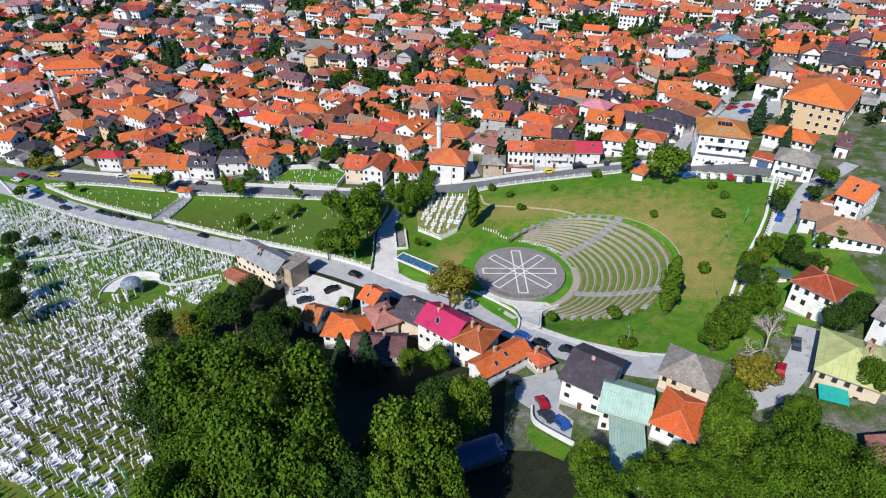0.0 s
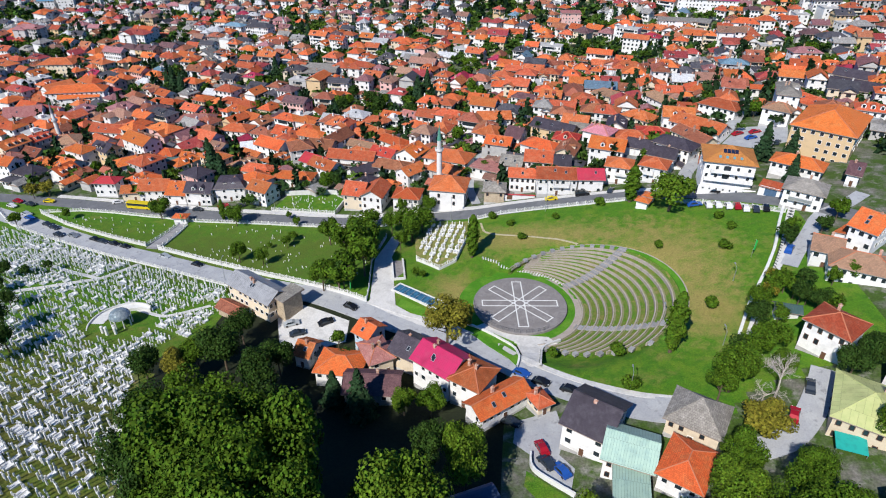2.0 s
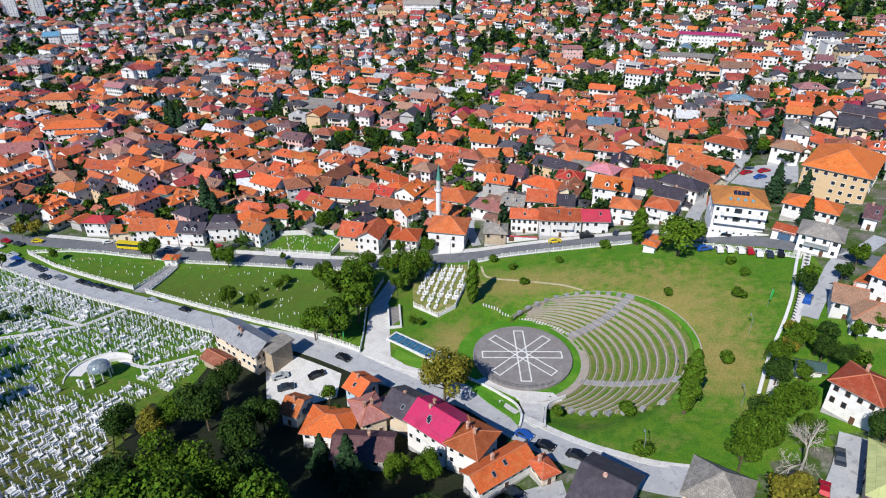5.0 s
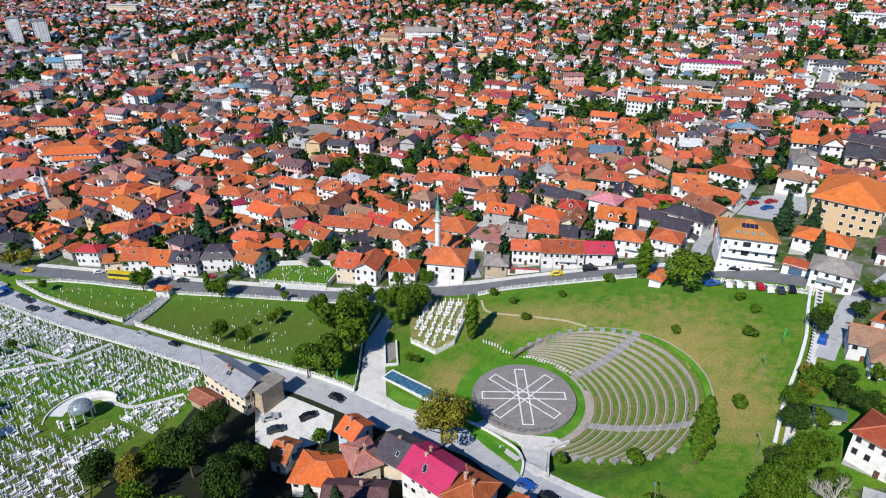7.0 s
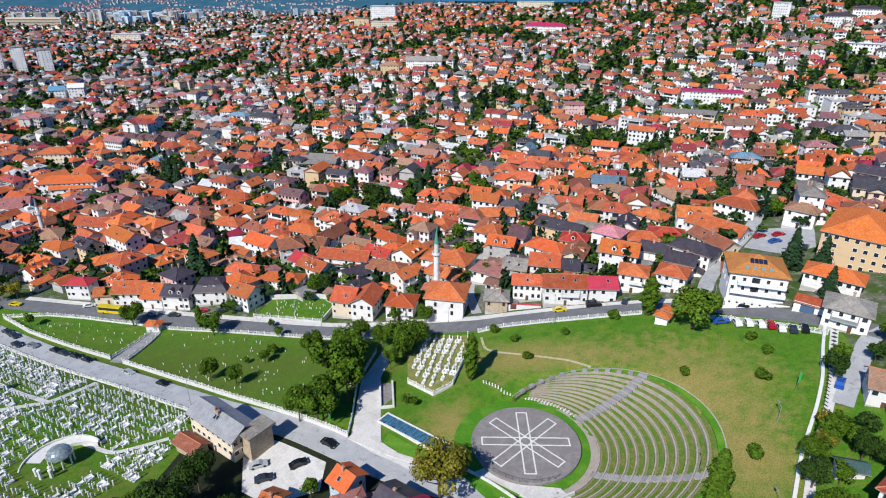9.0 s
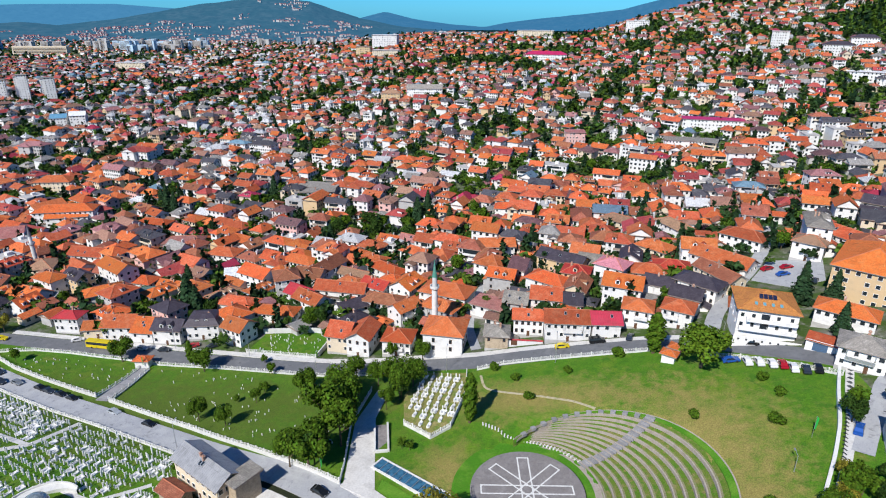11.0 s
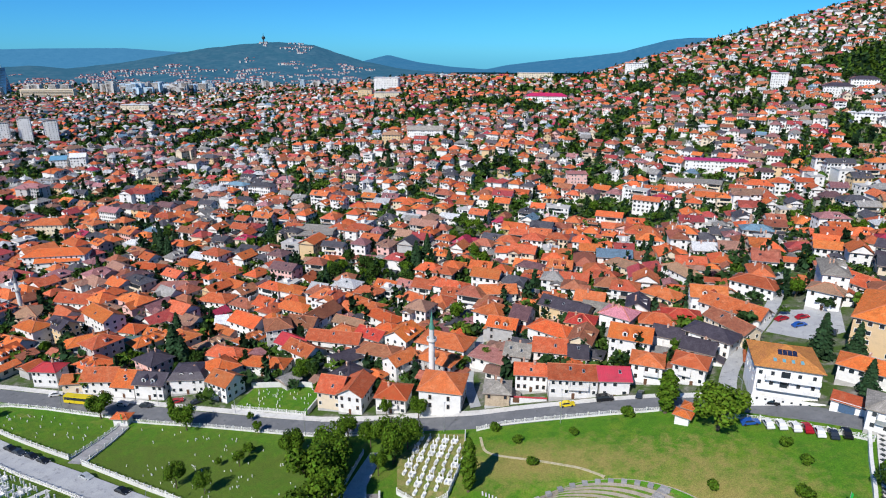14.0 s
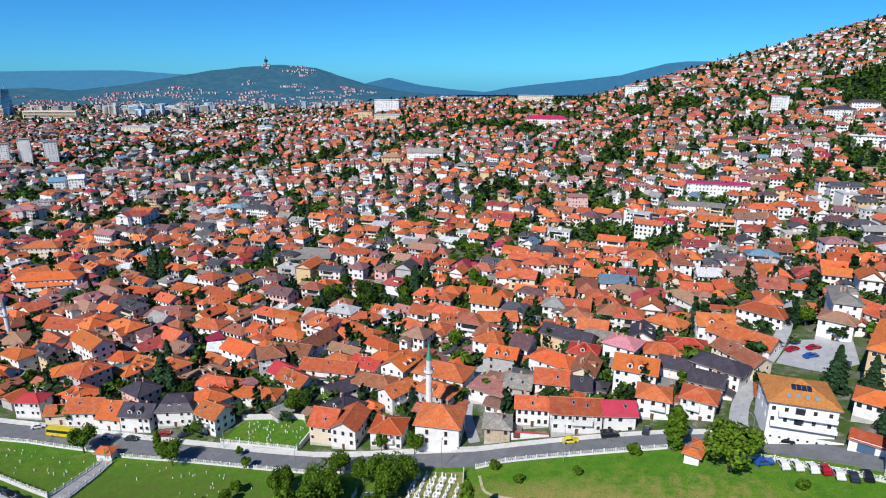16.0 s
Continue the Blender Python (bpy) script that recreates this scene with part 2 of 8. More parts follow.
DRY_EARTH = material("dry_earth", (0.42, 0.37, 0.25), 0.95, spots=(((0.26, 0.25, 0.1), 0.8, 0.4),), grain=0.2)
ROW_GRAVEL = material("row_gravel", (0.2, 0.19, 0.11), 0.95, spots=(((0.2, 0.19, 0.12), 2.0, 0.5), ((0.14, 0.19, 0.04), 1.5, 0.35)), grain=0.2)
# town roof tones, slightly dulled and cooled to put distance haze in the colour
FAR_TILES = {t: roof_material("haze_dulled_" + t, c, d, island=True, vary=0.32) for t, c, d in (
    ("orange", (0.5, 0.11, 0.045), (0.54, 0.17, 0.085)), ("bright", (0.6, 0.125, 0.038), (0.57, 0.17, 0.065)), ("rust", (0.33, 0.105, 0.06), (0.4, 0.155, 0.095)), ("tan", (0.33, 0.18, 0.13), (0.28, 0.15, 0.115)),
    ("red", (0.38, 0.055, 0.055), (0.4, 0.09, 0.085)), ("faded", (0.3, 0.13, 0.14), (0.36, 0.18, 0.19)), ("slate", (0.07, 0.068, 0.085), (0.1, 0.1, 0.115)), ("crimson", (0.4, 0.03, 0.08), (0.36, 0.05, 0.09)),
    ("plum", (0.13, 0.07, 0.08), (0.18, 0.1, 0.1)), ("pale", (0.5, 0.51, 0.53), (0.42, 0.43, 0.45)), ("blue", (0.16, 0.27, 0.36), (0.13, 0.22, 0.3)), ("grey", (0.26, 0.25, 0.24), (0.33, 0.32, 0.31)))}


# ---------- the lie of the land ----------
GX = np.array([-260, -180, -130, -90, -40, 0, 40, 75, 120, 220.0])
GY = np.array([20, 60, 90, 115, 138, 160, 185, 215, 260, 330.0])
LAND = {
    20: (14, 16, 17, 18, 17, 14, 16, 20, 24, 30),
    60: (10, 10, 10, 12.5, 11, 8, 12, 18, 23, 30),
    90: (3, 3, 2.5, 1.5, -1, 3, 11, 17.5, 22, 30),
    115: (-3, -3, -3, -4, -3.5, 0, 8.5, 18, 23, 30),
    138: (-8, -6, -5, -6.5, -1.8, -0.8, 8.5, 18, 23, 31),
    160: (-11, -10, -9.8, -9, -3, 2, 10, 18, 23, 32),
    185: (-12, -11.5, -12.5, -10, -5, 3, 10, 17, 24, 34),
    215: (-14, -12, -12, -9, -6, 1, 8, 14, 23, 34),
    260: (-18, -17, -18, -12, -8, 1, 5, 12, 20, 32),
    330: (-20, -21, -20, -18, -12, -4, 2, 7, 12, 24),
}
LANDZ = np.array([LAND[int(v)] for v in GY], float)
STAGE, BOWL = (4.8, 137.3), (20.0, 135.0)


def smooth(a, b, v):
    s = np.clip((v - a) / (b - a), 0, 1)
    return s * s * (3 - 2 * s)


def curve(v, nodes, values):
    """Smooth line through the values: a Catmull-Rom spline in one variable."""
    nodes, values = np.asarray(nodes, float), np.asarray(values, float)
    k = np.clip(np.searchsorted(nodes, v) - 1, 0, len(nodes) - 2)
    s = np.clip((v - nodes[k]) / (nodes[k + 1] - nodes[k]), 0, 1)
    n = len(nodes) - 1
    slope = np.gradient(values, nodes, axis=-1)
    h = nodes[k + 1] - nodes[k]
    a, b = values[..., k], values[..., np.minimum(k + 1, n)]
    return ((2 * s**3 - 3 * s**2 + 1) * a + (s**3 - 2 * s**2 + s) * h * slope[..., k]
            + (-2 * s**3 + 3 * s**2) * b + (s**3 - s**2) * h * slope[..., np.minimum(k + 1, n)])


def near_land(x, y):
    """Smooth sheet over the grid of heights round the park."""
    x, y = np.clip(x, GX[0], GX[-1]), np.clip(y, GY[0], GY[-1])
    rows = curve(x, GX, LANDZ)
    i = np.clip(np.searchsorted(GY, y) - 1, 0, len(GY) - 2)
    slope = np.gradient(rows, GY, axis=0)
    at = np.arange(len(x))
    h = GY[i + 1] - GY[i]
    s = (y - GY[i]) / h
    return ((2 * s**3 - 3 * s**2 + 1) * rows[i, at] + (s**3 - 2 * s**2 + s) * h * slope[i, at]
            + (-2 * s**3 + 3 * s**2) * rows[i + 1, at] + (s**3 - s**2) * h * slope[i + 1, at])


def far_land(x, y):
    """The town's valley, the rise behind it and the hillside on the east."""
    rise = np.interp(y, (300, 400, 500, 600, 760, 950, 1120, 1350, 1700, 2300), (0, -2, 0, 8, 27, 45, 62, 55, 20, -10))
    way = x / np.maximum(y, 50)
    z = -5 + rise * smooth(-0.6, -0.12, way) - np.clip(-0.06 * x, 0, 15) * smooth(-900, -500, -y)
    z = z - 14 * smooth(1200, 2600, y)
    hill = np.clip(x - 60 - 0.04 * np.clip(y - 500, 0, 900), 0, 900) * 0.224 * np.clip((y - 400) / 620, 0, 1.25)
    hill = hill * (1 - smooth(1250, 2300, y)) + np.clip(x - 40, 0, 200) * 0.09 * smooth(1200, 400, y)
    return z + hill


def r0_far(x, y):
    return np.hypot(x - STAGE[0], y - STAGE[1]).min() > 45


def land(x, y):
    x, y = np.atleast_1d(np.asarray(x, float)), np.atleast_1d(np.asarray(y, float))
    k = smooth(290, 410, y)
    side = np.maximum(smooth(200, 420, x), smooth(-240, -480, x)) * smooth(150, 330, y)
    if y.max() < 150 and r0_far(x, y):
        return near_land(x, y)
    z = near_land(x, y) * (1 - k) + far_land(x, np.maximum(y, 300)) * k
    z = z * (1 - side) + far_land(x, np.maximum(y, 300)) * side
    # the bowl of the open-air theatre: a round floor, and seats that rise from it to the slope
    r0 = np.hypot(x - STAGE[0], y - STAGE[1])
    if r0.min() > 45:
        return z
    floor = smooth(20.5, 16.5, r0)
    s = np.clip(seat_step(x, y), 0, 1)
    inside = (np.hypot(x - BOWL[0], y - BOWL[1]) < 25.5) & (r0 > 17)
    z = np.where(inside, -0.8 + (z + 0.8) * s, z * (1 - floor) - 0.8 * floor)
    return z


def seat_step(x, y):
    """0 on the inner edge of the seats, 1 on the outer: circles that grow from the one to the other."""
    lo, hi = np.zeros_like(x), np.ones_like(x)
    for _ in range(18):
        m = (lo + hi) / 2
        cx, cy, r = STAGE[0] + (BOWL[0] - STAGE[0]) * m, STAGE[1] + (BOWL[1] - STAGE[1]) * m, 17 + 8.5 * m
        out = np.hypot(x - cx, y - cy) > r
        lo, hi = np.where(out, m, lo), np.where(out, hi, m)
    return (lo + hi) / 2


def ground(x, y):
    return float(land(x, y)[0])


# ---------- mesh tools ----------
class Mesh:
    """Collects corners and faces, each face with a material slot and, on roofs, a place on the slope in metres."""

    def __init__(self):
        self.v, self.f, self.m, self.uv = [], [], [], []

    def face(self, pts, m=0):
        k = len(self.v)
        self.v.extend(tuple(p) for p in pts)
        self.f.append(tuple(range(k, k + len(pts))))
        self.m.append(m)
        p = [Vector(q) for q in pts]
        n = (p[1] - p[0]).cross(p[-1] - p[0])
        u = Vector((-n.y, n.x, 0))
        u = u.normalized() if u.length > 1e-6 else Vector((1, 0, 0))
        w = n.cross(u)
        w = w.normalized() if w.length > 1e-6 else Vector((0, 1, 0))
        self.uv.extend((q.dot(u), q.dot(w)) for q in p)

    def solid(self, pts, faces, m=0):
        """Corners shared by the faces, so that the piece stays one island."""
        k = len(self.v)
        self.v.extend(tuple(p) for p in pts)
        for f in faces:
            self.f.append(tuple(k + i for i in f))
            self.m.append(m)
            self.uv.extend((pts[i][0] + pts[i][1], pts[i][2]) for i in f)

    def box(self, x, y, z, w, d, h, rot=0.0, m=0, taper=1.0):
        """Box on its base centre, turned about z; taper shrinks its top."""
        c, s = math.cos(rot), math.sin(rot)
        pts = []
        for zz, k in ((z, 1.0), (z + h, taper)):
            for a, b in ((-1, -1), (1, -1), (1, 1), (-1, 1)):
                px, py = a * w / 2 * k, b * d / 2 * k
                pts.append((x + px * c - py * s, y + px * s + py * c, zz))
        self.solid(pts, ((0, 1, 5, 4), (1, 2, 6, 5), (2, 3, 7, 6), (3, 0, 4, 7), (4, 5, 6, 7), (3, 2, 1, 0)), m)

    def tube(self, a, b, ra, rb, n=8, m=0, caps=True):
        a, b = Vector(a), Vector(b)
        q = (b - a).to_track_quat("Z", "Y")
        pts = [a + q @ Vector((ra * math.cos(2 * math.pi * i / n), ra * math.sin(2 * math.pi * i / n), 0)) for i in range(n)]
        pts += [b + q @ Vector((rb * math.cos(2 * math.pi * i / n), rb * math.sin(2 * math.pi * i / n), 0)) for i in range(n)]
        faces = [(i, (i + 1) % n, n + (i + 1) % n, n + i) for i in range(n)]
        if caps:
            faces += [tuple(range(n, 2 * n)), tuple(reversed(range(n)))]
        self.solid([tuple(p) for p in pts], faces, m)

    def build(self, name, mats):
        me = bpy.data.meshes.new(name)
        me.from_pydata(self.v, [], self.f)
        for m in mats if isinstance(mats, (list, tuple)) else [mats]:
            me.materials.append(m)
        me.polygons.foreach_set("material_index", self.m)
        layer = me.uv_layers.new(name="slope")
        layer.data.foreach_set("uv", np.array(self.uv, np.float32).ravel())
        me.update()
        return me


def part(name, mesh, mats, parent=None, label="", at=None):
    """One mesh object, as a part under its thing where there is one."""
    me = mesh.build(name, mats) if isinstance(mesh, Mesh) else mesh
    ob = new(name, me)
    if parent is not None:
        ob.parent = parent
    if at is not None:
        ob.matrix_basis = at
    if label:
        tagged(ob, label)
    return ob


def drape(name, line, width, mats, lift=0.06, label="", category="road", kind="structure", step=2.0, sink=0.5, m=0):
    """A strip of even width along a line of places, laid on the land, with real thickness at its edges."""
    pts = [Vector((*p, 0)) for p in line]
    dense = []
    for a, b in zip(pts, pts[1:]):
        k = max(1, int((b - a).length / step))
        dense += [a.lerp(b, i / k) for i in range(k)]
    dense.append(pts[-1])
    for _ in range(4):
        dense = [dense[0]] + [(dense[i - 1] + dense[i] * 2 + dense[i + 1]) / 4 for i in range(1, len(dense) - 1)] + [dense[-1]]
    ms, cross = Mesh(), max(2, int(width / 2) + 1)
    rows = []
    for i, p in enumerate(dense):
        d = (dense[min(i + 1, len(dense) - 1)] - dense[max(i - 1, 0)]).normalized()
        side = Vector((-d.y, d.x, 0))
        row = [p + side * (width * (j / (cross - 1) - 0.5)) for j in range(cross)]
        z = land([q.x for q in row], [q.y for q in row]).max() if width < 9 else None
        rows.append([(q.x, q.y, (ground(q.x, q.y) if z is None else 0.5 * (z + ground(q.x, q.y))) + lift) for q in row])
    pts, faces = [], []
    for row in rows:
        pts += [(row[0][0], row[0][1], row[0][2] - sink)] + row + [(row[-1][0], row[-1][1], row[-1][2] - sink)]
    k = cross + 2
    for i in range(len(rows) - 1):
        faces += [(i * k + j, i * k + j + 1, (i + 1) * k + j + 1, (i + 1) * k + j) for j in range(k - 1)]
    faces = [tuple(reversed(f)) for f in faces]
    ms.solid(pts, faces, m)
    return tagged(part(name, ms, mats), label, category, kind=kind), dense


def lathe(profile, n=4, turn=45):
    ms, pts, faces = Mesh(), [], []
    for r, z in profile:
        pts += [(r * math.cos(radians(turn + 360 * i / n)), r * math.sin(radians(turn + 360 * i / n)), z) for i in range(n)]
    for k in range(len(profile) - 1):
        faces += [(k * n + i, k * n + (i + 1) % n, (k + 1) * n + (i + 1) % n, (k + 1) * n + i) for i in range(n)]
    faces += [tuple(reversed(range(n))), tuple(range((len(profile) - 1) * n, len(profile) * n))]
    ms.solid(pts, faces)
    return ms


# ---------- the ground ----------
def steps(parts):
    out = [parts[0][0]]
    for a, b, d in parts:
        k = max(1, round((b - a) / d))
        out += [a + (b - a) * (i + 1) / k for i in range(k)]
    return np.array(out)


xs = steps(((-4200, -1500, 300), (-1500, -500, 50), (-500, -220, 14), (-220, 140, 3), (140, 500, 12), (500, 1500, 50), (1500, 4200, 300)))
ys = steps(((-600, -60, 60), (-60, 0, 10), (0, 240, 3), (240, 420, 6), (420, 1400, 20), (1400, 4700, 110)))
X, Y = np.meshgrid(xs, ys)
Z = land(X.ravel(), Y.ravel()).reshape(X.shape)
Z = Z + np.where((np.hypot(X - BOWL[0], Y - BOWL[1]) < 24.5) & (np.hypot(X - STAGE[0], Y - STAGE[1]) > 14), -1.2, 0)
gm = Mesh()
gm.v = list(zip(X.ravel().tolist(), Y.ravel().tolist(), Z.ravel().tolist()))
nx = len(xs)
for i in range(len(ys) - 1):
    for j in range(nx - 1):
        x, y = (xs[j] + xs[j + 1]) / 2, (ys[i] + ys[i + 1]) / 2
        slot = 0
        if y > np.interp(x, (-260, -169, -123, -78, -33, 9, 41, 56, 66, 86, 100), (205, 200.5, 199, 193.5, 192.5, 191.5, 192.5, 190, 184.5, 173, 160)) or x > 84:
            slot = 1
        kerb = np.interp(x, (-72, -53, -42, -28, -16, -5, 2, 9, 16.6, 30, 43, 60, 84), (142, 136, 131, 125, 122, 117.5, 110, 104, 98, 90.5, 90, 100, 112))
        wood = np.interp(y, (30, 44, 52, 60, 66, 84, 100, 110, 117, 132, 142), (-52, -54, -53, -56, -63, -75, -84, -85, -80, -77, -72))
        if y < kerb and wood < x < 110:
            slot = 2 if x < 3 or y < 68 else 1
        if y > 1500:
            slot = 1
        k = i * nx + j
        gm.f.append((k, k + 1, k + nx + 1, k + nx))
        gm.m.append(slot)
gm.uv = [(0.0, 0.0)] * (4 * len(gm.f))
terrain = tagged(part("ground", gm, [GRASS, YARD, FOREST_SHADE]), "grassy sloping ground with dry patches, shade-darkened wood floor, town yards beyond", "ground", kind="structure")
for p in terrain.data.polygons:
    p.use_smooth = True

# streets
upper_street, UPPER = drape("road_upper", [(-260, 203), (-200, 199), (-169, 198), (-147, 198.5), (-123, 196.5), (-100, 193.6), (-78, 191.2), (-54, 189.5), (-33, 190), (-10, 187.5), (9, 188.8), (26, 190), (41, 190), (56, 187.5), (66, 182), (75, 177.5), (86, 171), (100, 160)], 7.0, ASPHALT, 0.08, "grey asphalt street along the cemetery fence")
lower_street, LOWER = drape("road_lower", [(-260, 205), (-187, 182), (-163, 174), (-134, 164), (-109, 156.5), (-91, 151), (-72, 144), (-53, 137.5), (-42, 132.8), (-28, 127), (-16, 124), (-5, 119.5), (2, 112), (9, 105.8), (16.6, 100), (30, 92.5), (43, 90)], 7.5, PALE_ASPHALT, 0.08, "pale grey asphalt street descending past the cemetery")


# ---------- houses ----------
TAKEN = []


def window_mesh(w, h, frame_mat, shutters=False):
    """Frame, cross bar and recessed pane, standing in the plane x-z with its outside towards -y."""
    ms = Mesh()
    t, a, b = 0.1, w / 2, w / 2 - 0.1
    ring = lambda k, z0, z1, y: [(-k, y, z0), (k, y, z0), (k, y, z1), (-k, y, z1)]
    pts = ring(a, 0, h, 0.05) + ring(a, 0, h, -0.09) + ring(b, t, h - t, -0.09) + ring(b, t, h - t, -0.02)
    for i in range(4):
        k = (i + 1) % 4
        for lo in (0, 4, 8):
            ms.f.append((lo + i, lo + k, lo + 4 + k, lo + 4 + i))
            ms.m.append(0)
    ms.f.append((12, 13, 14, 15))
    ms.m.append(1)
    ms.v = pts
    ms.uv = [(0.0, 0.0)] * (4 * len(ms.f))
    return ms.build("window", [frame_mat, GLASS])


WINDOWS = [window_mesh(1.05, 1.35, FRAME), window_mesh(1.3, 1.4, FRAME), window_mesh(0.9, 1.3, BROWN_FRAME)]


def door_mesh():
    ms = Mesh()
    ms.box(0, 0, 0, 1.1, 0.12, 2.15)
    ms.box(0, -0.05, 0.08, 0.9, 0.06, 1.95, m=1)
    return ms.build("door", [FRAME, BROWN_FRAME])


DOOR = door_mesh()


def roof_window_mesh():
    ms = Mesh()
    ms.box(0, 0, 0, 0.8, 1.2, 0.1)
    ms.box(0, 0, 0.06, 0.62, 1.0, 0.06, m=1)
    return ms.build("roof_window", [METAL, GLASS])


ROOF_WINDOW = roof_window_mesh()


def roof_mesh(w, d, kind, rise, over=0.7, thick=0.2, flip=False):
    """Roof over a plan w x d with its eave at z = 0. The ridge runs along the longer side, or along the depth with flip."""
    ms, W, D = Mesh(), w / 2 + over, d / 2 + over
    turn = (lambda x, y, z: (-y, x, z)) if flip else (lambda x, y, z: (x, y, z))
    if flip:
        W, D = D, W

    def face(pts, m=0):
        ms.face([turn(*p) for p in pts], m)

    def ridge(a, b):
        a, b = Vector(turn(*a)), Vector(turn(*b))
        ms.tube(a, b, 0.13, 0.13, 5, m=1)

    if kind == "flat":
        face([(-W, -D, 0.1), (W, -D, 0.1), (W, D, 0.35), (-W, D, 0.35)])
        for a, b in (((-W, -D), (W, -D)), ((W, -D), (W, D)), ((W, D), (-W, D)), ((-W, D), (-W, -D))):
            za, zb = (0.1 if a[1] < 0 else 0.35), (0.1 if b[1] < 0 else 0.35)
            face([(*a, -thick), (*b, -thick), (*b, zb), (*a, za)], 2)
        face([(-W, -D, -thick), (-W, D, -thick), (W, D, -thick), (W, -D, -thick)], 2)
        return ms
    if kind == "gable":
        for s in (-1, 1):
            top = [(-W * s, D * -s, 0), (W * s, D * -s, 0), (W * s, 0, rise), (-W * s, 0, rise)]
            face(top)
            low = [(x, y, z - thick) for x, y, z in top]
            face(list(reversed(low)), 2)
            for i in range(4):
                if i != 2:
                    face([low[i], low[(i + 1) % 4], top[(i + 1) % 4], top[i]], 2)
        ridge((-W, 0, rise), (W, 0, rise))
        return ms
    if kind == "mansard":
        k = 1.7
        a = [(-W, -D, 0), (W, -D, 0), (W, D, 0), (-W, D, 0)]
        b = [(x * (1 - k / W), y * (1 - k / D), rise * 0.85) for x, y, _ in a]
        for i in range(4):
            face([a[i], a[(i + 1) % 4], b[(i + 1) % 4], b[i]])
        c = [(-W + k + 2.5, 0, rise * 1.35), (W - k - 2.5, 0, rise * 1.35)]
        face([b[0], b[1], c[1], c[0]])
        face([b[2], b[3], c[0], c[1]])
        face([b[1], b[2], c[1]])
        face([b[3], b[0], c[0]])
    else:
        r = max(W - D, 0.0)
        a = [(-W, -D, 0), (W, -D, 0), (W, D, 0), (-W, D, 0)]
        if r > 0.3:
            c = [(-r, 0, rise), (r, 0, rise)]
            face([a[0], a[1], c[1], c[0]])
            face([a[2], a[3], c[0], c[1]])
            face([a[1], a[2], c[1]])
            face([a[3], a[0], c[0]])
            ridge(*c)
            for i, e in ((0, 0), (1, 1), (2, 1), (3, 0)):
                ridge(a[i], c[e])
        else:
            top = (0, 0, rise)
            for i in range(4):
                face([a[i], a[(i + 1) % 4], top])
                ridge(a[i], top)
    for i in range(4):
        p, q = a[i], a[(i + 1) % 4]
        face([(p[0], p[1], -thick), (q[0], q[1], -thick), q, p], 2)
    face([(x, y, -thick) for x, y, _ in reversed(a)], 2)
    return ms


TONE = {"orange": "orange tiled", "bright": "bright orange tiled", "rust": "rust-brown tiled", "tan": "tan tiled", "red": "red tiled", "crimson": "crimson metal", "scarlet": "scarlet metal", "pink": "pink tiled",
        "plum": "dark plum", "faded": "faded red tiled", "slate": "dark slate", "grey": "grey shingled", "green": "olive green metal", "mint": "mint green metal", "teal": "dark teal metal",
        "amber": "amber tiled", "white": "white metal", "zinc": "dull zinc", "blue": "blue metal"}
HOUSE_RANDOM = random.Random(5)


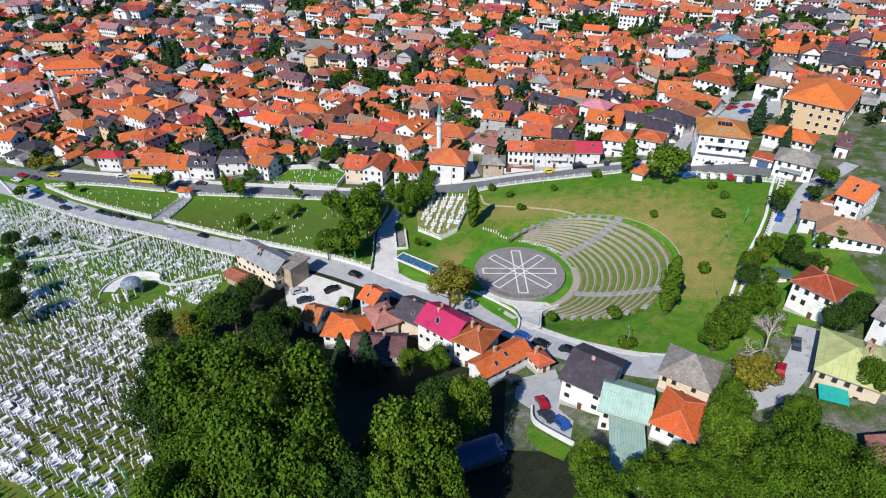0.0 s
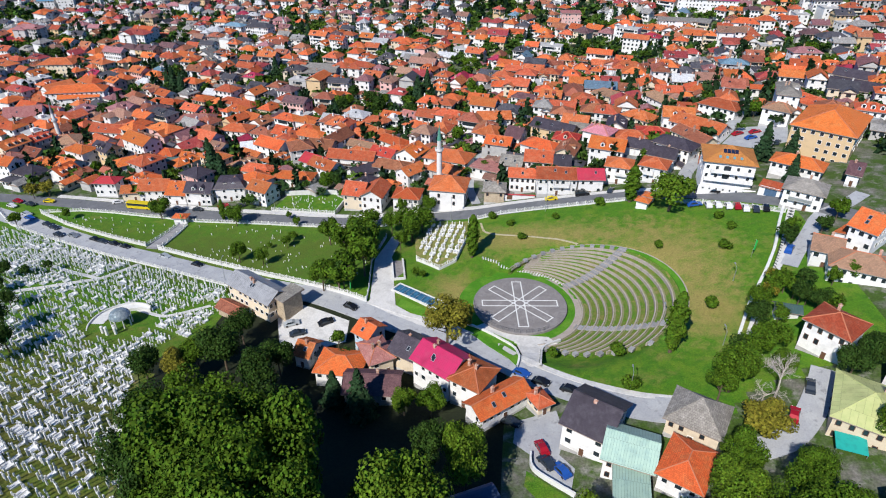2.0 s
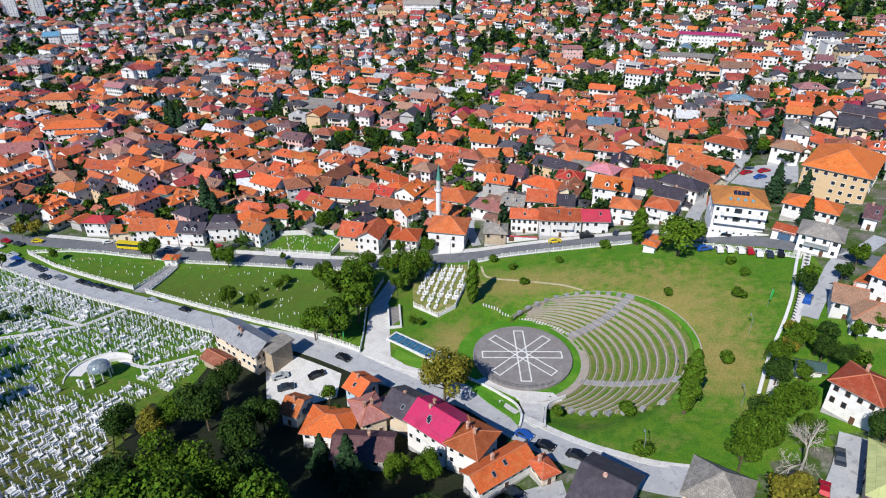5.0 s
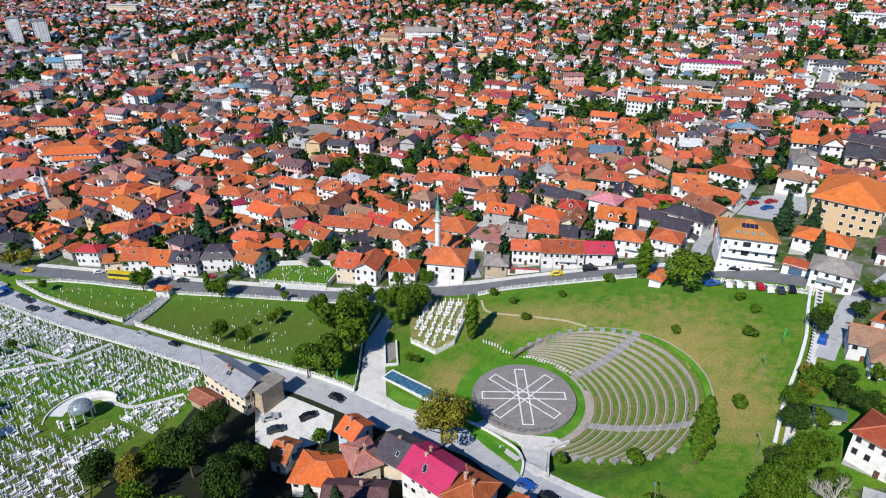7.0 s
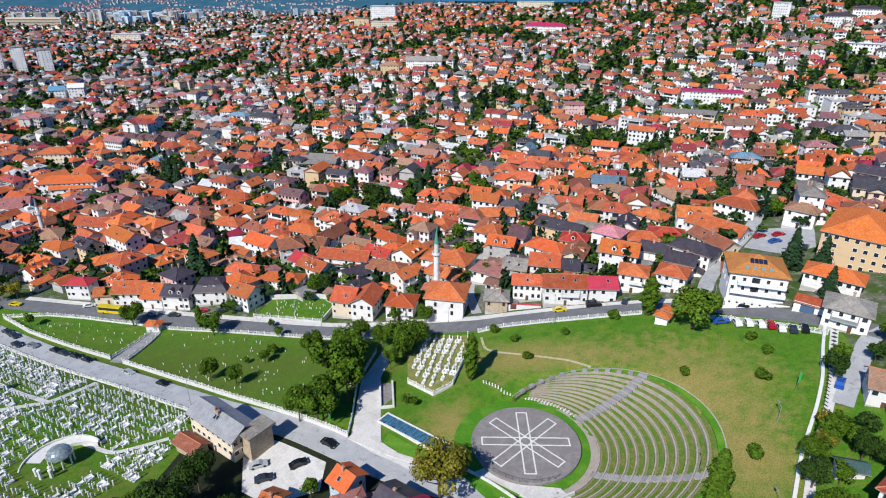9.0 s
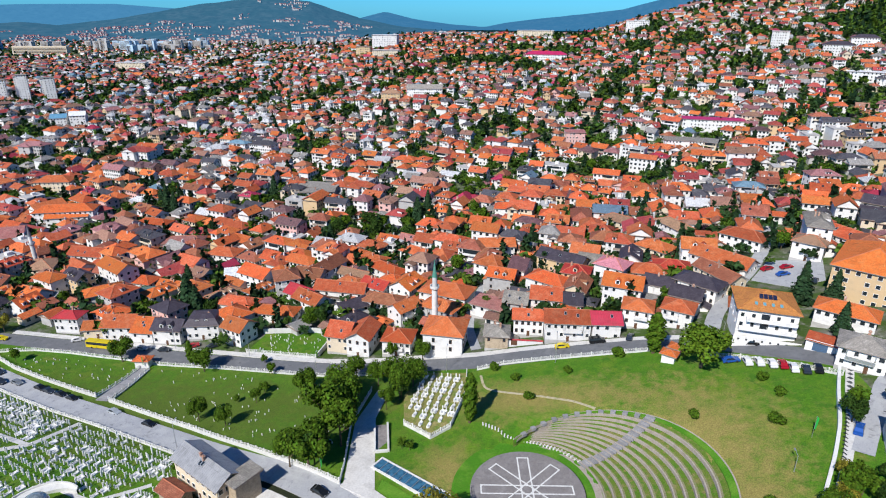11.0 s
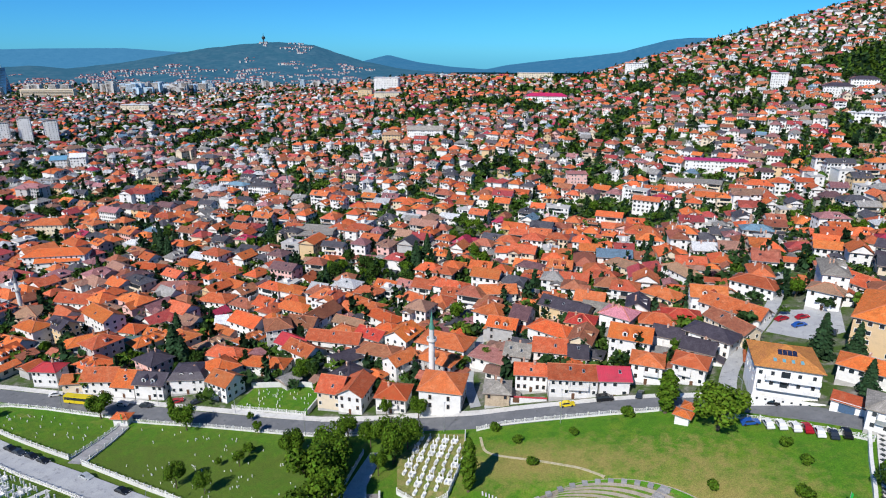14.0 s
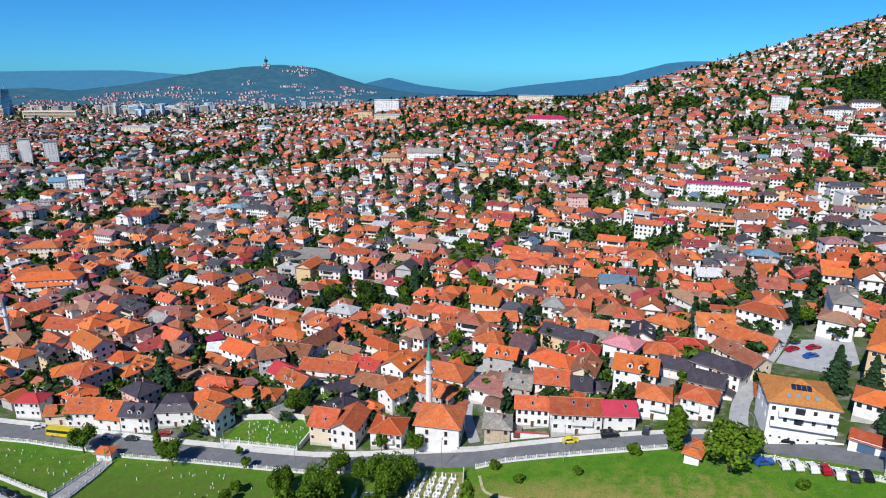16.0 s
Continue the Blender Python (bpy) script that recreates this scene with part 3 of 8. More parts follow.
def house(x, y, turn, w, d, eave, h, kind, tone, wall, group="houses of the town", chimneys=None, windows=True, rise=None, flip=False, dormers=0, what="house", glaze=None, name="house", annex=None):
    """A house with its plan's centre at (x, y), its front turned by that many degrees, and its eave at the height eave, h over the ground."""
    rnd = HOUSE_RANDOM
    annex = rnd.random() < 0.55 if annex is None else annex
    base = eave - h
    TAKEN.append((x, y, (w + d) / 4 + 0.4))
    ob = new(name)
    ob.empty_display_size = 1.0
    ob.matrix_basis = pose(x, y, base, 0, 0, turn)
    tagged(ob, f"{wall} walled {what} with a {TONE[tone]} {kind} roof", "house", group)
    a = radians(turn)
    corners = [(x + sx * w / 2 * math.cos(a) - sy * d / 2 * math.sin(a), y + sx * w / 2 * math.sin(a) + sy * d / 2 * math.cos(a)) for sx in (-1, 1) for sy in (-1, 1)]
    low = min(land(*zip(*corners)).min() - base, 0) - 1.0
    span = d if (kind != "gable" or not flip) else w
    if kind in ("hip", "mansard"):
        span = min(w, d)
    if rise is None:
        rise = {"hip": 0.24, "gable": 0.30, "mansard": 0.25, "flat": 0}[kind] * (span + 1.1)
    ms = Mesh()
    ms.box(0, 0, low, w, d, h - low - 0.02)
    if kind == "gable":
        g = rise * span / (span + 1.1) - 0.22
        if flip:
            pts = [(-w / 2, -d / 2, h - 0.02), (w / 2, -d / 2, h - 0.02), (0, -d / 2, h + g), (-w / 2, d / 2, h - 0.02), (w / 2, d / 2, h - 0.02), (0, d / 2, h + g)]
        else:
            pts = [(-w / 2, d / 2, h - 0.02), (-w / 2, -d / 2, h - 0.02), (-w / 2, 0, h + g), (w / 2, d / 2, h - 0.02), (w / 2, -d / 2, h - 0.02), (w / 2, 0, h + g)]
        ms.solid(pts, ((0, 1, 2), (5, 4, 3), (1, 4, 5, 2), (3, 0, 2, 5), (0, 3, 4, 1)))
    part("wall", ms, WALLS[wall], ob)
    part("roof", roof_mesh(w, d, kind, rise, flip=flip and kind == "gable"), [ROOFS[tone], RIDGE if tone in ("orange", "bright", "rust", "tan", "red", "faded", "pink") else ROOFS[tone], SOFFIT], ob, at=pose(0, 0, h))
    for k in range(rnd.choice((0, 1, 1, 2)) if chimneys is None else chimneys):
        cm = Mesh()
        pts, faces = [], []
        for z, r in ((0, 0.3), (1.85, 0.3), (1.9, 0.38), (2.05, 0.38), (2.08, 0.16), (2.35, 0.16)):
            pts += [(-r, -r * 0.85, z), (r, -r * 0.85, z), (r, r * 0.85, z), (-r, r * 0.85, z)]
        for q in range(5):
            faces += [(4 * q + i, 4 * q + (i + 1) % 4, 4 * q + 4 + (i + 1) % 4, 4 * q + 4 + i) for i in range(4)]
        cm.solid(pts, faces + [(20, 21, 22, 23)])
        part("chimney", cm, BRICK, ob, at=pose(rnd.uniform(-0.25, 0.25) * w, rnd.uniform(-0.12, 0.2) * d, h + rise * 0.45))
    for k in range(dormers):
        cx = (k - (dormers - 1) / 2) * min(3.2, w / (dormers + 0.3))
        dm = Mesh()
        dm.box(0, 0.9, 0, 1.5, 2.4, 1.3)
        dm.face([(-0.95, -0.5, 1.25), (0, -0.5, 1.85), (0, 2.2, 1.85), (-0.95, 2.2, 1.25)], 1)
        dm.face([(0, -0.5, 1.85), (0.95, -0.5, 1.25), (0.95, 2.2, 1.25), (0, 2.2, 1.85)], 1)
        dm.face([(-0.75, -0.3, 1.3), (0.75, -0.3, 1.3), (0, -0.3, 1.8)], 0)
        dob = part("dormer", dm, [WALLS[wall], ROOFS[tone]], ob, at=pose(cx, -d / 2 + 0.9, h + rise * 0.2))
        part("window", WINDOWS[0], None, dob, at=pose(0, -0.33, 0.05))
    if windows and kind == "gable" and not flip and not dormers and 90 < y < 330:
        k = rise / (d / 2 + 0.55)
        for _ in range(rnd.choice((0, 1, 1, 2))):
            u, v = rnd.uniform(-0.32, 0.32) * w, -d * rnd.uniform(0.14, 0.34)
            part("roof_window", ROOF_WINDOW, None, ob, at=pose(u, v, h + rise + k * v + 0.04, math.degrees(math.atan(k))))
    if windows and annex and h < 10:
        side = rnd.choice((-1, 1))
        aw, ad, ah = rnd.uniform(2.2, 3.6), d * rnd.uniform(0.5, 0.85), h * rnd.uniform(0.4, 0.62)
        am = Mesh()
        am.box(side * (w / 2 + aw / 2 - 0.05), d / 2 - ad / 2, low, aw, ad, ah - low)
        part("annex", am, WALLS[rnd.choice((wall, wall, "grey"))], ob)
        x0, x1, y0, y1 = w / 2 - 0.1, w / 2 + aw + 0.4, d / 2 - ad - 0.4, d / 2 + 0.3
        pts = [(side * x, y, z) for z0, z1 in ((ah + 0.9, ah - 0.05), (ah + 0.72, ah - 0.23)) for x, y, z in ((x0, y0, z0), (x1, y0, z1), (x1, y1, z1), (x0, y1, z0))]
        am = Mesh()
        order = (lambda f: f) if side > 0 else (lambda f: tuple(reversed(f)))
        am.face([pts[i] for i in order((0, 1, 2, 3))])
        for f in ((4, 7, 6, 5), (4, 5, 1, 0), (5, 6, 2, 1), (6, 7, 3, 2)):
            am.face([pts[i] for i in order(f)], 1)
        part("annex_roof", am, [ROOFS[rnd.choice((tone, tone, "rust", "grey"))], SOFFIT], ob)
    if windows:
        wm = WINDOWS[rnd.choice((0, 0, 1, 2))] if glaze is None else WINDOWS[glaze]
        wide = WINDOWS[1] if wm is not WINDOWS[2] else wm
        floors = max(1, int(h / 2.75))
        pm = Mesh()
        pm.box(0, 0, low, w + 0.08, d + 0.08, 0.55 - low)
        part("plinth", pm, WALLS["grey"] if wall != "grey" else WALLS["stone"], ob)
        if floors > 1 and what == "house" and rnd.random() < 0.4:
            bw, bu = rnd.uniform(0.3, 0.6) * w, rnd.uniform(-0.18, 0.18) * w
            bm2 = Mesh()
            bm2.box(bu, -d / 2 - 0.6, h - 2.95, bw, 1.2, 0.18)
            bm2.box(bu, -d / 2 - 1.16, h - 2.77, bw, 0.08, 0.9, m=1)
            for e in (-1, 1):
                bm2.box(bu + e * (bw / 2 - 0.04), -d / 2 - 0.56, h - 2.77, 0.08, 1.1, 0.9, m=1)
                bm2.box(bu + e * (bw / 2 - 0.1), -d / 2 - 1.1, h - 1.87, 0.12, 0.12, 1.85, m=1)
            part("balcony", bm2, [WALLS["grey"], rnd.choice((WALLS["white"], WALLS["dark"], WALLS["white"], METAL))], ob)
        for side, length, off, face in ((0, w, d / 2, 0), (1, d, w / 2, 90), (-1, d, w / 2, -90)):
            face_way = turn + face - 90
            if math.cos(radians(face_way)) * -x + math.sin(radians(face_way)) * -y < 0.1 * math.hypot(x, y):
                continue
            n = max(1, int(length / (rnd.choice((1.75, 2.0, 2.3)) if y < 214 else rnd.choice((2.3, 2.6, 3.0)))))
            for f in range(floors):
                z = h - 2.75 * (f + 1) + 0.85
                if z < 0.2:
                    z = 0.6
                for k in range(n):
                    if rnd.random() < 0.16:
                        continue
                    u = (k - (n - 1) / 2) * length / n
                    local = pose(u, -off - 0.01, z) if face == 0 else (pose(off + 0.01, u, z, 0, 0, 90) if face == 90 else pose(-off - 0.01, -u, z, 0, 0, -90))
                    if f == floors - 1 and face == 0 and k == n // 2 and h < 12:
                        part("door", DOOR, None, ob, at=pose(u, -off - 0.01, 0.02))
                    else:
                        part("window", wide if (k * 7 + f * 3 + n) % 5 == 0 else wm, None, ob, at=local)
    return ob




# the houses that stand round the park and along the streets
house(-165.7, 208.6, 4, 9.0, 6.2, -5.4, 6.5, "hip", "scarlet", "white", annex=False)
house(-154.5, 206.6, 16, 6.4, 6.2, -8.1, 4, "gable", "orange", "cream")
house(-144.6, 208.7, 8, 11.3, 9.2, -6.7, 5.5, "gable", "orange", "white")
house(-134.1, 209.0, 2, 7.8, 11.2, -7.7, 4.5, "gable", "bright", "white", annex=False)
house(-124.3, 207.3, 2, 10.2, 8.2, -5.9, 6, "gable", "slate", "white", dormers=2, annex=False)
house(-113.2, 211.4, 13, 11.4, 9.2, -4.9, 6, "mansard", "slate", "white", dormers=2, annex=False)
house(-97.9, 207.2, -20, 8.7, 8.2, -3.6, 6.5, "gable", "orange", "white", annex=False)
house(-108.7, 229.1, -9, 14.6, 8.2, -5.8, 5.5, "hip", "orange", "white")
house(-90.7, 223.2, -2, 16.3, 7.2, -5.3, 4, "hip", "bright", "white")
house(-85.8, 238.9, -27, 12.7, 8.2, -5.0, 5, "gable", "scarlet", "white")
house(-96.4, 248.2, 28, 9.6, 11.2, -2.0, 9, "hip", "rust", "grey")
house(-127.7, 268.0, 25, 12.1, 11.2, -11.6, 6, "flat", "white", "grey")
house(-147.4, 293.6, -6, 15.2, 10.2, -12.7, 7, "hip", "orange", "white")
house(-166.8, 253.3, -6, 13.8, 8.2, -11.1, 5, "hip", "bright", "white")
house(-172.8, 236.6, 44, 15.0, 8.2, -8.9, 5, "hip", "bright", "white")
house(-158.2, 239.5, 20, 11.5, 7.2, -10.5, 4, "gable", "teal", "grey")
house(-186.0, 259.4, -5, 11.2, 8.2, -10.5, 6, "gable", "rust", "white")
house(-189.9, 290.8, 17, 17.8, 8.2, -13.8, 5, "hip", "orange", "cream")
house(-151.7, 252.7, -8, 11.4, 7.2, -12.7, 4, "gable", "bright", "white")
house(-225.1, 264.7, 20, 11.5, 13.2, -12.2, 5, "hip", "tan", "cream")
house(-201.9, 255.1, 14, 12.0, 8.2, -11.1, 5, "hip", "orange", "cream")
house(-210.3, 248.0, 21, 8.4, 8.2, -10.4, 5, "hip", "orange", "cream")
house(-212.9, 281.5, -2, 18.3, 9.2, -12.3, 6, "gable", "orange", "white")
house(-178.5, 308.1, 15, 21.1, 9.2, -13.6, 6, "hip", "faded", "white")
house(-58.6, 204.4, -6, 7.6, 10.4, -0.9, 6.5, "gable", "orange", "cream", annex=False)
house(-51.0, 203.2, -6, 7.8, 11.6, -0.2, 6.8, "gable", "orange", "white", flip=True, annex=False)
house(-38.3, 201.4, -2, 9.4, 8.8, 0.3, 5.5, "hip", "bright", "white", annex=False)
house(-5.8, 198.6, 1, 7.2, 7.2, 6.2, 5, "hip", "grey", "stone")
house(4.0, 205.0, 1, 9.4, 6.6, 9.2, 6, "gable", "orange", "white", annex=False)
house(15.9, 200.3, 3, 13.6, 8.2, 11.8, 6.5, "gable", "orange", "white", annex=False)
house(27.4, 200.6, 5, 8.4, 7.6, 12.0, 6.5, "gable", "scarlet", "white", annex=False)
house(-69.9, 240.6, -4, 20.3, 8.2, -2.5, 6.5, "gable", "orange", "white")
house(-88.3, 255.6, -8, 11.6, 9.2, -4.4, 7, "gable", "rust", "grey")
house(-85.2, 263.4, 69, 20.1, 9.2, -4.2, 7, "gable", "rust", "white")
house(-71.0, 263.7, -20, 14.0, 6.2, -6.7, 4, "gable", "tan", "white")
house(-62.1, 226.7, 43, 10.9, 7.2, -2.9, 5, "gable", "slate", "white")
house(-50.6, 231.0, -11, 15.2, 8.2, -1.5, 6, "hip", "rust", "white")
house(-41.0, 223.0, 54, 9.8, 7.2, 0.1, 6, "gable", "orange", "white")
house(-26.6, 235.2, -15, 18.5, 11.2, 2.1, 7, "hip", "orange", "white")
house(-40.7, 251.4, -17, 8.3, 8.2, -2.8, 5, "hip", "orange", "cream")
house(-57.9, 269.2, -36, 18.0, 8.2, -5.5, 5, "hip", "bright", "white")
house(-78.4, 290.5, -34, 15.2, 8.2, -7.5, 6, "hip", "bright", "white")
house(-67.9, 282.6, -20, 13.9, 7.2, -6.9, 5, "hip", "orange", "white")
house(-46.4, 287.4, -30, 18.1, 8.2, -4.5, 6, "hip", "orange", "white")
house(-53.8, 311.1, -22, 14.2, 7.2, -7.6, 5, "gable", "faded", "white")
house(-33.5, 300.6, -20, 16.8, 9.2, -2.1, 7, "hip", "orange", "white")
house(-10.7, 255.1, -26, 11.2, 11.2, 6.5, 8.5, "hip", "orange", "white")
house(0.7, 250.0, -19, 6.4, 10.2, 7.6, 7, "gable", "plum", "white")
house(11.7, 237.4, -32, 15.4, 9.2, 8.2, 6, "hip", "bright", "white")
house(10.2, 223.2, -3, 10.3, 9.2, 8.4, 6, "gable", "orange", "white")
house(-0.1, 222.0, -9, 7.8, 8.2, 6.6, 6, "gable", "grey", "grey")
house(-9.1, 223.0, -23, 12.5, 8.2, 3.7, 5, "flat", "faded", "white")
house(18.8, 218.4, -2, 5.5, 8.2, 9.2, 5, "gable", "slate", "white")
house(17.0, 254.4, -29, 18.6, 8.2, 9.8, 7, "gable", "slate", "ochre")
house(-10.6, 281.2, 11, 15.3, 8.2, 4.1, 6, "gable", "orange", "white")
house(38.0, 206.0, -13, 8.6, 8.2, 14.9, 6.5, "hip", "orange", "white")
house(49.6, 203.6, -22, 8.7, 8.0, 16.6, 6.5, "hip", "orange", "white")
house(54.0, 213.0, -24, 9.0, 7.4, 16.6, 7, "gable", "slate", "white")
house(48.0, 225.8, -20, 8.7, 7.2, 14.5, 6, "gable", "slate", "white")
house(74.1, 245.5, -43, 20.8, 9.2, 16.7, 5, "gable", "orange", "white")
house(60.3, 222.6, -38, 14.5, 8.6, 17.2, 7, "hip", "slate", "white")
house(68.5, 230.3, -60, 16.5, 7.2, 17.4, 6, "gable", "rust", "cream")
house(34.5, 241.3, -30, 10.7, 9.2, 14.2, 9, "hip", "pink", "white")
house(108.3, 215.6, 57, 26.5, 19.0, 30.6, 11, "hip", "bright", "ochre", what="school building", group="", chimneys=2, glaze=1)
house(91.2, 192.6, -31, 14.5, 8.0, 24.0, 5, "hip", "bright", "white")
house(85.4, 171.2, -28, 10.2, 8.8, 25.1, 6, "hip", "grey", "white", annex=False)
house(103.2, 247.3, -33, 10.0, 8.2, 24.6, 7, "hip", "tan", "white")
house(87.0, 265.3, -38, 15.6, 9.2, 19.4, 6, "hip", "orange", "white")
house(53.7, 263.1, -41, 13.2, 9.2, 13.7, 7, "hip", "orange", "cream")
house(47.4, 307.4, -42, 19.6, 8.2, 9.2, 6, "hip", "tan", "cream")
house(67.1, 290.0, -64, 18.2, 8.2, 13.9, 6, "hip", "tan", "white")
house(117.0, 252.5, -60, 9.8, 8.2, 25.6, 6, "gable", "orange", "white")
house(104.2, 184.3, -29, 3.2, 8.2, 25.5, 4, "gable", "plum", "white")
house(91.4, 145.9, -47, 6.0, 10.2, 27.0, 7, "gable", "bright", "white")
house(85.2, 133.2, -20, 14.0, 9.6, 23.0, 5.5, "hip", "tan", "white", annex=False)
house(79.6, 140.6, -20, 6.0, 7.6, 23.0, 5, "gable", "tan", "white", annex=False)
house(68.9, 108.0, -46, 8.4, 8.4, 23.2, 7.5, "hip", "orange", "white", annex=False)
house(67.3, 87.6, -26, 10.4, 13.2, 20.0, 5.5, "hip", "green", "cream", annex=False)
house(38.3, 86.7, -26, 9.4, 8.8, 14.9, 4.5, "hip", "grey", "cream", chimneys=0, rise=3.8, annex=False)
house(33.9, 74.8, 62, 9.6, 7.0, 14.5, 4.5, "hip", "bright", "white", chimneys=0, annex=False)
house(24.8, 78.0, -15, 8.2, 8.4, 13.5, 6, "gable", "mint", "white", chimneys=0, annex=False)
house(23.7, 67.2, -6, 5.0, 12.6, 12.4, 5, "flat", "mint", "white", chimneys=0, annex=False)
house(19.3, 85.4, -27, 8.6, 11.4, 13.5, 6.5, "gable", "slate", "white", chimneys=1, rise=3.4, annex=False)
house(-12.8, 103.9, -32, 10.4, 8.6, 7.4, 8, "gable", "crimson", "white", chimneys=2, annex=False)
house(-5.2, 99.1, -27, 7.0, 8.2, 8.1, 7, "hip", "orange", "white", chimneys=2)
house(0.4, 93.1, 42, 12.9, 5.2, 7.4, 4, "gable", "bright", "white", annex=False)
house(9.1, 94.0, 34, 3.0, 4.2, 7.6, 3, "hip", "orange", "cream")
house(-20.6, 112.0, -26, 9.0, 8.6, 2.9, 5, "gable", "slate", "cream")
house(-30.0, 110.1, 33, 5.7, 8.2, 2.6, 5, "hip", "faded", "cream")
house(-28.3, 99.4, 4, 12.0, 7.4, 2.4, 4, "gable", "plum", "grey", annex=False)
house(-37.6, 105.8, -2, 10.4, 8.0, 1.7, 4.5, "hip", "bright", "white")
house(-47.8, 111.2, -13, 3.8, 6.2, 0.4, 4, "gable", "orange", "white")
house(-33.4, 117.7, -31, 4.7, 6.2, 2.8, 6, "gable", "bright", "blue")
house(-69.3, 132.6, -29, 17.3, 7.2, 2.1, 7, "gable", "zinc", "cream", chimneys=3, annex=False)
house(64.2, 62.6, -15, 7.0, 9.6, 19.5, 4, "gable", "faded", "white", flip=True, chimneys=0, annex=False)
house(77.8, 97.6, -47, 3.0, 8.2, 24.5, 7, "gable", "grey", "white")
house(-267.1, 335.4, 22, 22.5, 9.2, -13.0, 7, "gable", "bright", "white")
house(-278.1, 301.7, 25, 18.6, 13.2, -13.4, 6, "gable", "faded", "white")
house(-211.5, 334.5, -5, 19.3, 8.2, -14.0, 6, "hip", "bright", "white")
house(-165.2, 336.6, -21, 26.5, 9.2, -13.2, 6, "hip", "orange", "white")
house(-133.7, 390.4, 13, 25.0, 8.2, -7.6, 7, "flat", "grey", "grey")
house(142.0, 272.3, -32, 20.9, 9.2, 26.8, 5, "gable", "slate", "grey")
house(154.3, 295.8, -37, 20.6, 8.2, 25.3, 5, "gable", "slate", "grey")
house(-4.9, 352.0, -2, 20.1, 9.2, -0.7, 5, "hip", "bright", "white")
house(4.9, 317.0, -27, 14.3, 7.2, 3.3, 6, "hip", "plum", "white")


# ---------- landmarks ----------
def minaret(x, y, foot, tip, cap, wide=1.05):
    """A slender stone tower with a balcony and a pointed cap."""
    top = new("minaret")
    top.matrix_basis = pose(x, y, foot)
    tagged(top, "slender white stone minaret with balcony and pointed cap", "minaret", "minarets")
    h = tip - foot
    b = h - 10.2 * wide
    part("shaft", lathe(((wide * 1.25, -2), (wide * 1.25, 2), (wide, 3), (wide * 0.92, b)), 14, 0), WHITE_STONE, top)
    part("balcony", lathe(((wide * 0.92, b), (wide * 1.5, b + 0.7), (wide * 1.5, b + 1.6), (wide * 1.38, b + 1.6), (wide * 1.38, b + 0.8), (wide * 0.8, b + 0.8)), 14, 0), WHITE_STONE, top)
    part("upper_shaft", lathe(((wide * 0.78, b + 0.8), (wide * 0.75, b + 4.6), (wide * 0.86, b + 4.7)), 14, 0), WHITE_STONE, top)
    part("cap", lathe(((wide * 0.86, b + 4.7), (wide * 0.5, b + 7.0), (wide * 0.1, h - 0.6), (0.06, h)), 14, 0), cap, top, "pointed metal cap")
    TAKEN.append((x, y, 3))
    return top


COPPER = material("green_copper", (0.1, 0.3, 0.22), 0.5, 0.3, spots=(((0.16, 0.38, 0.29), 0.8, 0.4),))
LEAD = material("lead", (0.2, 0.21, 0.23), 0.5, 0.4)
mosque = house(-22.4, 199.6, -3, 12.6, 11.6, 5.9, 7.2, "hip", "orange", "white", windows=False, chimneys=0, rise=3.6, what="mosque", group="", name="mosque")
tall = window_mesh(0.9, 1.5, BROWN_FRAME)
for u in (-2.9, 2.6):
    for z in (1.6, 4.3):
        part("window", tall, None, mosque, at=pose(u, -5.81, z))
for v in (-3, 0, 3):
    for z in (1.6, 4.3):
        part("window", tall, None, mosque, at=pose(6.31, v, z, 0, 0, 90))
minaret(-27.2, 207.6, -4, 25.6, COPPER)
minaret(-236, 272.5, -18, 4.5, LEAD)
minaret(-212.4, 545, -24, 0.5, LEAD)
minaret(97.2, 549, -10, 11, LEAD)
minaret(-75, 800, 0, 36, LEAD)

# street kiosk and cemetery gate, small tiled shelters
for x, y, w, d, turn in ((42.6, 180.4, 3.4, 2.6, -28), (44.9, 183.6, 2.6, 2.6, -28)):
    house(x, y, turn, w, d, ground(x, y) + 2.7, 2.7, "hip", "bright", "white", windows=False, chimneys=0, what="kiosk", group="park shelters", name="kiosk")
house(-125, 190, 5, 4.6, 3.0, ground(-125, 190) + 3.0, 3.0, "hip", "bright", "white", windows=False, chimneys=0, what="gate shelter", group="park shelters", name="gate_shelter")
house(64.6, 119.5, -8, 4.6, 2.6, ground(64.6, 119.5) + 2.2, 2.2, "gable", "teal", "white", windows=False, chimneys=0, what="garden shed", group="", name="garden_shed")

# stone tower wall at the end of the grey-roofed house, low outhouse beside it
house(-59.3, 129.6, -29, 3.6, 6.5, 3.2, 7.5, "flat", "grey", "stone", windows=False, chimneys=0, what="ruined end wall block", group="")
house(-76, 128.4, -25, 7, 4, ground(-76, 128.4) + 2.6, 2.6, "gable", "rust", "stone", windows=False, chimneys=0, what="outhouse", group="")

